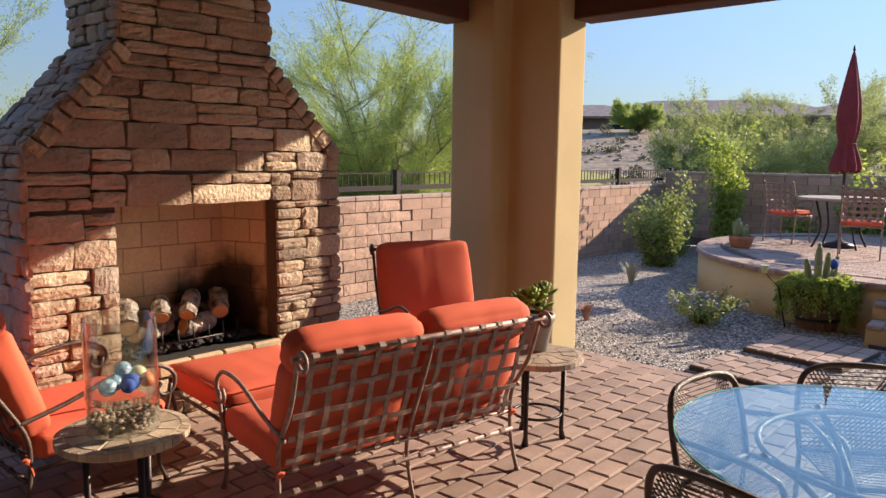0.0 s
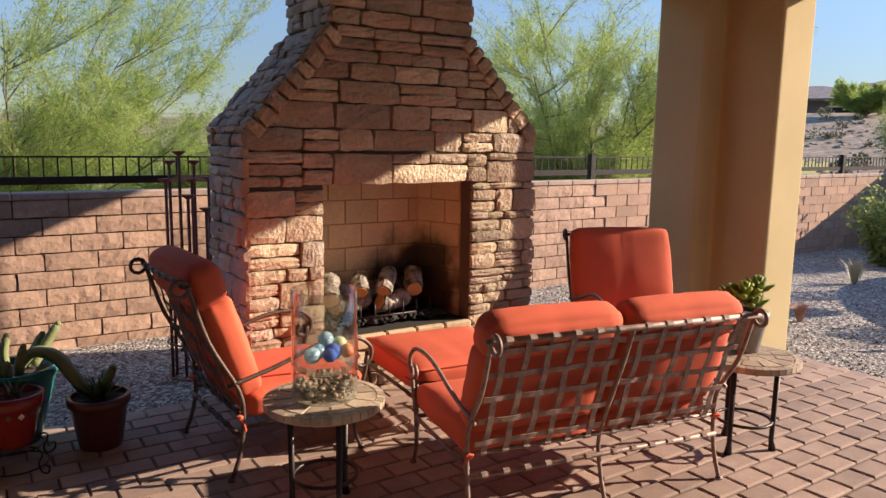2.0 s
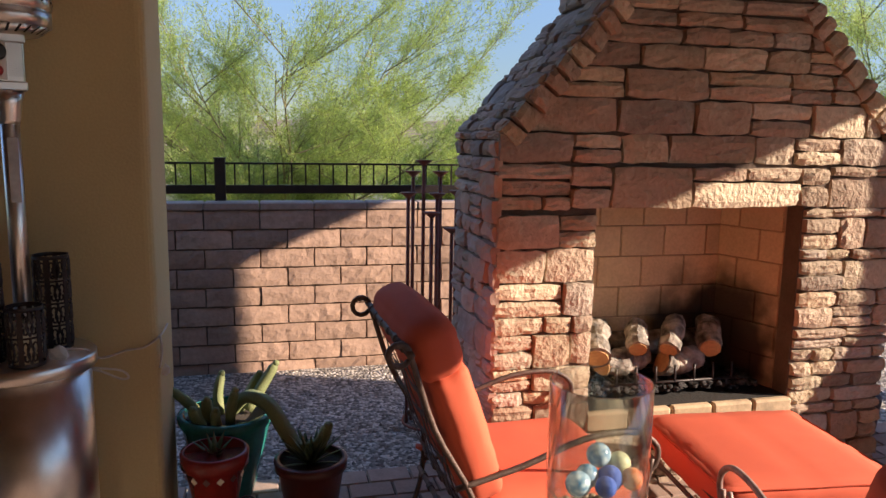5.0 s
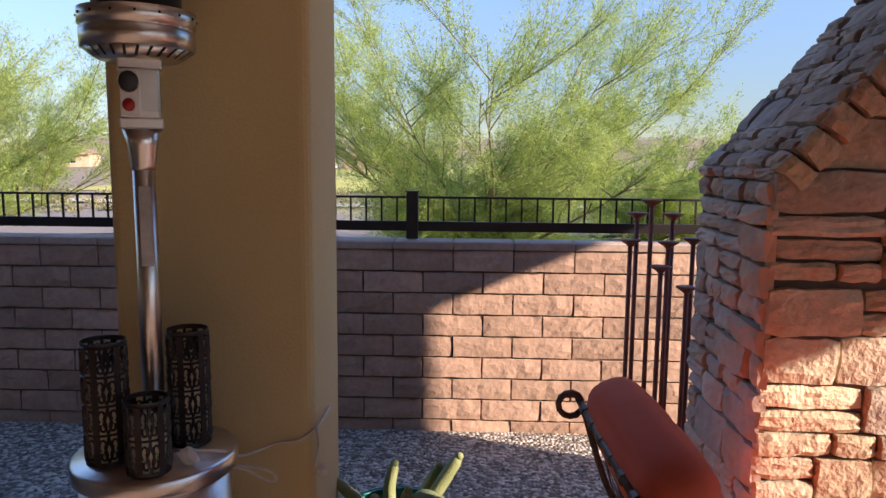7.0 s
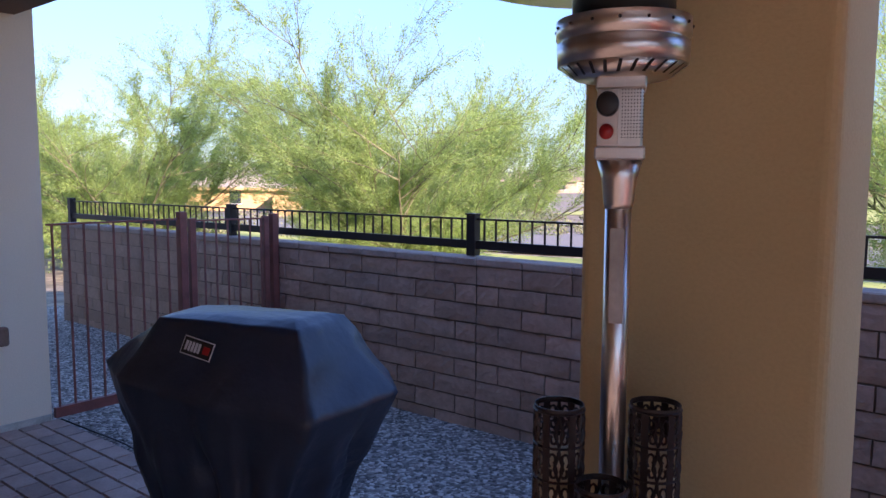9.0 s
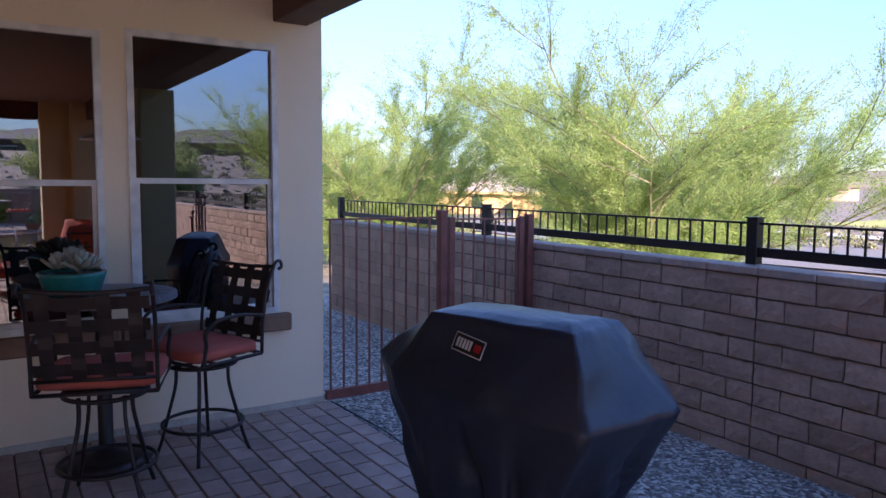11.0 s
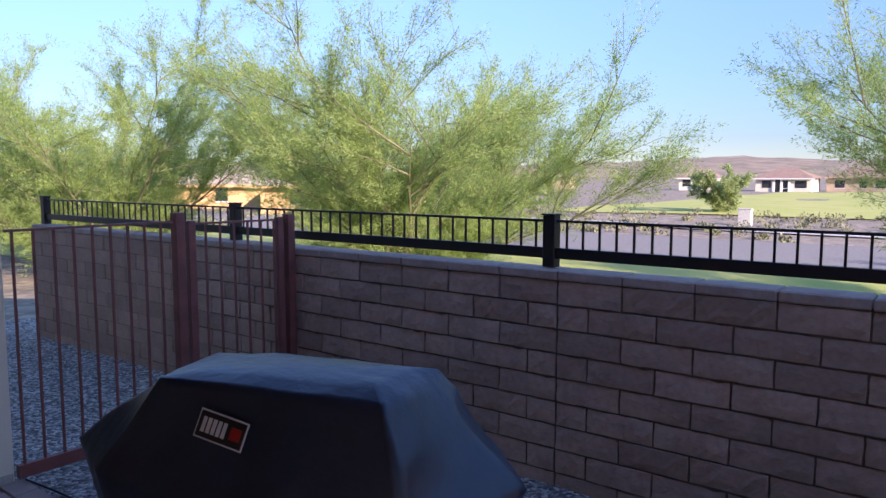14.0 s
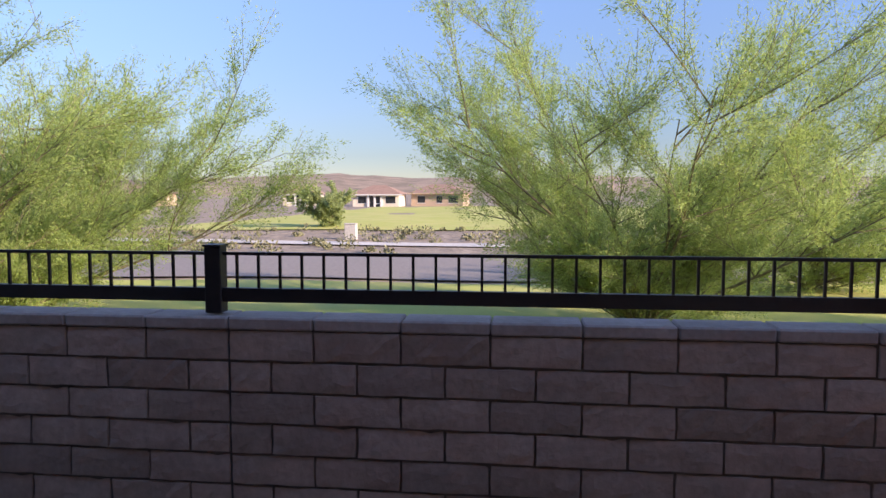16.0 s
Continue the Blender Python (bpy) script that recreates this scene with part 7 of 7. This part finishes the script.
# ---- pieces: ledge stones ----
def lay_stones(ob, place, x_of, z0, z1, skip, rng, limit, material, hrange=(0.055, 0.13), wrange=(0.12, 0.34), name="stone"):
    """Courses of ledge stones on a face. x_of(z): its ends; skip(x0, x1, z0, z1): not laid."""
    z = z0
    n = 0
    while z < z1 - 0.03:
        h = min(rng.uniform(*hrange), z1 - z)
        if rng.random() < 0.25:
            h = min(0.165, z1 - z)
        a0, a1 = x_of(z + h / 2)
        x = a0 + 0.002
        while x < a1 - 0.02:
            w = rng.uniform(*wrange) * (1.25 if h > 0.11 else 1)
            if x + w > a1 - 0.09:
                w = a1 - x
            split = h > 0.105 and rng.random() < 0.4
            zs = [(z, h / 2), (z + h / 2, h / 2)] if split else [(z, h)]
            for zz, hh in zs:
                g = skip(x, x + w, zz, zz + hh)
                if g is None:
                    continue
                xa, xb = g
                if xb - xa < 0.03:
                    continue
                me = rough_stone(xb - xa - 0.005, hh - 0.001, rng.uniform(0.0, 0.02), rng, "stone")
                me.materials.append(material)
                s = new(name, me)
                s.parent = ob
                s.matrix_basis = place @ Matrix.Translation((xa + 0.004, 0, zz + 0.004)) @ Matrix.Rotation(rng.uniform(-0.02, 0.02), 4, "Y")
                n += 1
            x += w
        z += h
    return n


def front_skip(xa, xb, za, zb):
    if zb <= BZ0 + 0.01 or za >= BZ1 + 0.16 or xb <= BX0 or xa >= BX1:
        return (xa, xb)
    if za >= BZ1 - 0.01 and za < BZ1 + 0.16:
        return None if xa > BX0 - 0.25 and xb < BX1 + 0.25 else (xa, min(xb, BX0 - 0.14)) if xa < BX0 - 0.14 else (max(xa, BX1 + 0.14), xb) if xb > BX1 + 0.14 else None
    if xa < BX0:
        return (xa, BX0)
    if xb > BX1:
        return (BX1, xb)
    return None


rs = random.Random(11)
F = Matrix.Translation((0, FY0, 0))
lay_stones(fire, F, lambda z: (FX0, FX1), -0.06, BZ0 - 0.1, lambda a, b, c, d: (a, b), rs, 0, STONE)
lay_stones(fire, F, lambda z: (FX0, BX0), BZ0 - 0.1, BZ1 - 0.02, lambda a, b, c, d: (a, b), rs, 0, STONE, wrange=(0.12, 0.3))
lay_stones(fire, F, lambda z: (BX1, FX1), BZ0 - 0.1, BZ1 - 0.02, lambda a, b, c, d: (a, b), rs, 0, STONE, wrange=(0.12, 0.3))
lay_stones(fire, F, lambda z: (FX0, BX0 - 0.14), BZ1 - 0.02, BZ1 + 0.2, lambda a, b, c, d: (a, b), rs, 0, STONE)
lay_stones(fire, F, lambda z: (BX1 + 0.14, FX1), BZ1 - 0.02, BZ1 + 0.2, lambda a, b, c, d: (a, b), rs, 0, STONE)
lay_stones(fire, F, lambda z: (fp_edge(z)[0] + (0.1 if z > SH else 0), fp_edge(z)[1] - (0.1 if z > SH else 0)), BZ1 + 0.2, CH, lambda a, b, c, d: (a, b), rs, 0, STONE, wrange=(0.18, 0.42), hrange=(0.08, 0.15))
lay_stones(fire, F, lambda z: (CX0, CX1), CH, 4.2, lambda a, b, c, d: (a, b), rs, 0, STONE, wrange=(0.16, 0.38), hrange=(0.08, 0.15))
# lintel stones over the opening
for x, up, w, h in ((1.91, 0, 0.21, 0.10), (1.91, 0.104, 0.21, 0.10), (2.12, 0, 0.43, 0.204), (2.55, 0, 0.62, 0.13), (2.55, 0.134, 0.3, 0.07), (2.85, 0.134, 0.32, 0.07), (3.17, 0, 0.17, 0.11), (3.17, 0.114, 0.17, 0.09)):
    me = rough_stone(w - 0.006, h, 0.024, rs, "stone")
    me.materials.append(STONE)
    s = new("lintel_stone", me)
    s.parent = fire
    s.matrix_basis = F @ Matrix.Translation((x, 0, BZ1 - 0.01 + up))
# raking edge stones on both slopes
for side in (0, 1):
    a = Vector((FX0 if side == 0 else FX1, 0, SH))
    b = Vector((CX0 if side == 0 else CX1, 0, CH))
    L = (b - a).length
    ang = math.atan2(b.z - a.z, b.x - a.x)
    u = (b - a).normalized()
    s_ = 0.0
    while s_ < L - 0.03:
        w = rs.uniform(0.08, 0.13)
        me = rough_stone(w - 0.008, 0.12, 0.03, rs, "stone")
        me.materials.append(STONE)
        s = new("edge_stone", me)
        s.parent = fire
        base = a + u * (s_ if side == 0 else s_ + w)
        if side == 0:
            s.matrix_basis = F @ Matrix.Translation(base) @ Matrix.Rotation(-ang, 4, "Y") @ Matrix.Translation((0, 0, -0.12))
        else:
            s.matrix_basis = F @ Matrix.Translation(base) @ Matrix.Rotation(math.pi - ang, 4, "Y") @ Matrix.Translation((0, 0, -0.12))
        s_ += w
# left side face, slope and chimney side, in the shade-toned stone
LS = Matrix.Translation((FX0, FY1, 0)) @ Matrix.Rotation(-math.pi / 2, 4, "Z")
lay_stones(fire, LS, lambda z: (0, FY1 - FY0), -0.06, SH, lambda a, b, c, d: (a, b), rs, 0, STONE_SHADED, wrange=(0.1, 0.26))
ang = math.atan2(CH - SH, CX0 - FX0)
SL = Matrix.Translation((FX0, FY1, SH)) @ Matrix.Rotation(-math.pi / 2, 4, "Z") @ Matrix.Rotation(-(math.pi / 2 - ang), 4, "X")
lay_stones(fire, SL, lambda z: (0, FY1 - FY0), 0, math.hypot(CH - SH, CX0 - FX0), lambda a, b, c, d: (a, b), rs, 0, STONE_SHADED, wrange=(0.08, 0.2), hrange=(0.05, 0.09))
CS = Matrix.Translation((CX0, FY1, 0)) @ Matrix.Rotation(-math.pi / 2, 4, "Z")
lay_stones(fire, CS, lambda z: (0, FY1 - FY0), CH, 3.3, lambda a, b, c, d: (a, b), rs, 0, STONE_SHADED, wrange=(0.1, 0.26))


# ---- pieces: block walls ----
BL, BH = 0.4064, 0.148
WY = 7.35
WTOP = 1.195


def block_mesh(w, h, seed):
    rng = random.Random(seed)
    bm = bmesh.new()
    g = 0.0015
    m = 0.006
    nx, nz = (7, 3) if w > 0.3 else (4, 3)
    tilt, lean = rng.uniform(-0.005, 0.005), rng.uniform(-0.004, 0.006)
    grid = []
    for i in range(nx + 1):
        col = []
        for k in range(nz + 1):
            rim = i in (0, nx) or k in (0, nz)
            x, z = g + m + (w - 2 * g - 2 * m) * i / nx, g + m + (h - 2 * g - 2 * m) * k / nz
            j = 0.0022 if rim else 0.012
            y = -0.009 + tilt * (i / nx - 0.5) * 2 + lean * (k / nz - 0.5) * 2 + rng.uniform(-0.0035, 0.0035) - (0 if rim else 0.0035)
            col.append(bm.verts.new((x + rng.uniform(-j, j), y, z + rng.uniform(-j, j))))
        grid.append(col)
    for i in range(nx):
        for k in range(nz):
            bm.faces.new((grid[i][k], grid[i + 1][k], grid[i + 1][k + 1], grid[i][k + 1]))
    hi = [grid[i][0] for i in range(nx)] + [grid[nx][k] for k in range(nz)] + [grid[i][nz] for i in range(nx, 0, -1)] + [grid[0][k] for k in range(nz, 0, -1)]
    lo = [bm.verts.new((min(w - g, max(g, v.co.x + (g + m) * (1 if v.co.x > w / 2 else -1) * (1 if v in grid[0] or v in grid[nx] else 0))), 0.02, g if v.co.z < h * 0.2 else h - g if v.co.z > h * 0.8 else v.co.z)) for v in hi]
    for i in range(len(hi)):
        q = (i + 1) % len(hi)
        bm.faces.new((lo[i], lo[q], hi[q], hi[i]))
    bmesh.ops.recalc_face_normals(bm, faces=bm.faces)
    me = bpy.data.meshes.new("block")
    bm.to_mesh(me)
    bm.free()
    me.materials.append(BLOCK)
    return me


BLK = [block_mesh(BL, BH, i) for i in range(6)]
HALF = [block_mesh(BL / 2, BH, 20 + i) for i in range(3)]
CAPS = []
for i in range(3):
    bm = bmesh.new()
    box(bm, 0.003, BL - 0.003, -0.012 - 0.002 * i, 0.19, 0, 0.058, bevel=0.008)
    CAPS.append(solid("tmp", bm, CAPM).data)
for o in [o for o in scene.collection.objects if o.name.startswith("tmp")]:
    bpy.data.objects.remove(o)
JOINT = -2.79


def block_wall(name, place, x0, x1, near, label):
    """near(x): whether the blocks there are parts."""
    w = tagged(solid(name, boxes((x0, x1, 0.006, 0.18, -0.3, WTOP)), MORTAR), label, "wall", kind="structure")
    w.matrix_basis = place
    rest = bmesh.new()
    rng = random.Random(5)
    count = 0
    for row in range(9):
        z = WTOP - (row + 1) * BH
        x = x0 + (0.5 * BL if row % 2 else 0)
        if row % 2:
            cells = [(x0, BL / 2)]
        else:
            cells = []
        while x < x1 - 0.01:
            cells.append((x, min(BL, x1 - x)))
            x += BL
        cells = [q for cx, cw in cells for q in (((cx, BL / 2), (cx + BL / 2, BL / 2)) if abs(cx + BL / 2 - JOINT) < 0.02 else ((cx, cw),))]
        for cx, cw in cells:
            full = cw > BL * 0.9
            if near(cx) and count < 300:
                o = new("block", BLK[rng.randrange(6)] if full else HALF[rng.randrange(3)])
                o.parent = w
                o.matrix_basis = Matrix.Translation((cx, 0.006, z))
                count += 1
            else:
                a, b = cx + 0.0025, cx + cw - 0.0025
                f0, f1 = -0.006 + rng.uniform(-0.01, 0.006), -0.006 + rng.uniform(-0.01, 0.006)
                q = [(a, 0.012), (a + 0.008, f0), (b - 0.008, f1), (b, 0.012)]
                v = [[rest.verts.new((px, py, z + 0.0025 if k == 0 else z + BH - 0.0025)) for px, py in q] for k in (0, 1)]
                for i in range(3):
                    rest.faces.new((v[0][i], v[0][i + 1], v[1][i + 1], v[1][i]))
    if x0 < JOINT < x1:
        part("control_joint", boxes((JOINT - 0.002, JOINT + 0.004, 0.002, 0.02, WTOP - 9 * BH, WTOP + 0.056)), JOINTM, w, "dark sealed control joint")
    me = bpy.data.meshes.new("more_blocks")
    rest.to_mesh(me)
    rest.free()
    me.materials.append(BLOCKJ)
    o = tagged(new("more_blocks", me), kind="stuff")
    o.parent = w
    x = x0
    while x < x1 - 0.2:
        o = new("cap_block", CAPS[rng.randrange(3)])
        o.parent = w
        o.matrix_basis = Matrix.Translation((x, 0.003, WTOP))
        x += BL
    return w


X0W = JOINT - 17 * BL
block_wall("wall_yard", Matrix.Translation((0, WY, 0)), X0W, X0W + 61 * BL, lambda x: -6.5 < x < 6.8, "brown-pink block garden wall with a cap course")
RW = X0W + 61 * BL
block_wall("wall_yard", Matrix.Translation((RW, WY, 0.27)) @ Matrix.Rotation(-math.pi / 2, 4, "Z"), 0, 30 * BL, lambda x: False, "brown block retaining wall at the end of the yard")


# ---- pieces: pavers ----
def paver_mesh(L, W, k):
    bm = bmesh.new()
    r = random.Random(k)
    t = [r.uniform(-0.0015, 0.0015) for _ in range(4)]
    g, m = 0.0055, 0.011
    lo = [bm.verts.new((x, y, -0.015)) for x, y in ((g, g), (L - g, g), (L - g, W - g), (g, W - g))]
    mi = [bm.verts.new((v.co.x, v.co.y, -0.005 + t[i])) for i, v in enumerate(lo)]
    hi = [bm.verts.new((x, y, t[i])) for i, (x, y) in enumerate(((g + m, g + m), (L - g - m, g + m), (L - g - m, W - g - m), (g + m, W - g - m)))]
    for A, B in ((lo, mi), (mi, hi)):
        for i in range(4):
            bm.faces.new((A[i], A[(i + 1) % 4], B[(i + 1) % 4], B[i]))
    bm.faces.new(hi)
    bmesh.ops.recalc_face_normals(bm, faces=bm.faces)
    me = bpy.data.meshes.new("paver")
    bm.to_mesh(me)
    bm.free()
    me.materials.append(PAVER)
    return me


PL, PW = 0.225, 0.15
PAV = [paver_mesh(PL, PW, k) for k in range(5)]
PAVH = [paver_mesh(PL / 2, PW, 9 + k) for k in range(2)]


def lay(base, x0, x1, y0, y1, near, across=False, z=0.0):
    rest_v, rest_f = [], []
    rng = random.Random(8)
    n = 0
    rows = int(round((y1 - y0) / PW))
    for r in range(rows):
        y = y0 + r * PW
        x = x0
        first = r % 2 == 1
        while x < x1 - 0.02:
            w = PL / 2 if first or x + PL > x1 + 0.01 else PL
            first = False
            X, Y, WX, WY_ = (x, y, w, PW)
            if near(X, Y) and n < 300:
                o = new("paver", PAV[rng.randrange(5)] if w == PL else PAVH[rng.randrange(2)])
                o.parent = base
                o.matrix_basis = Matrix.Translation((X, Y, z + rng.uniform(-0.001, 0.002)))
                n += 1
            else:
                g, m = 0.0035, 0.009
                b = len(rest_v)
                h = z + rng.uniform(-0.001, 0.002)
                rest_v += [(X + g, Y + g, z - 0.012), (X + w - g, Y + g, z - 0.012), (X + w - g, Y + PW - g, z - 0.012), (X + g, Y + PW - g, z - 0.012),
                           (X + m, Y + m, h), (X + w - m, Y + m, h), (X + w - m, Y + PW - m, h), (X + m, Y + PW - m, h)]
                rest_f += [(b + 4, b + 5, b + 6, b + 7), (b, b + 1, b + 5, b + 4), (b + 1, b + 2, b + 6, b + 5), (b + 2, b + 3, b + 7, b + 6), (b + 3, b, b + 4, b + 7)]
            x += w
    if rest_v:
        me = bpy.data.meshes.new("more_pavers")
        me.from_pydata(rest_v, [], rest_f)
        me.materials.append(PAVERJ)
        o = tagged(new("more_pavers", me), kind="stuff")
        o.parent = base


floor = tagged(solid("floor", boxes((WEST, 5.86, -3.2, 5.3, -0.1, -0.012)), SAND), "pinkish brown concrete pavers laid in running bond", "floor", kind="structure")
lay(floor, WEST, 5.84, -3.2, 5.3, lambda x, y: 2.0 < x < 5.2 and 1.6 < y < 4.6)
for cx, cy, turn, nx, ny in ((6.42, 2.48, -10, 3, 6), (7.50, 2.34, -8, 4, 6), (8.34, 1.60, -3, 2, 5)):
    a, b, c, d = -nx * PL / 2, nx * PL / 2, -ny * PW / 2, ny * PW / 2
    pad = tagged(solid("stepping_pad", boxes((a, b, c, d, -0.1, -0.032)), SAND), "square stepping pad of brown pavers in the gravel", "stepping pad", group="stepping pads", kind="structure")
    pad.matrix_basis = pose(cx, cy, 0, 0, 0, turn)
    lay(pad, a, b, c, d, lambda x, y: True, z=-0.02)
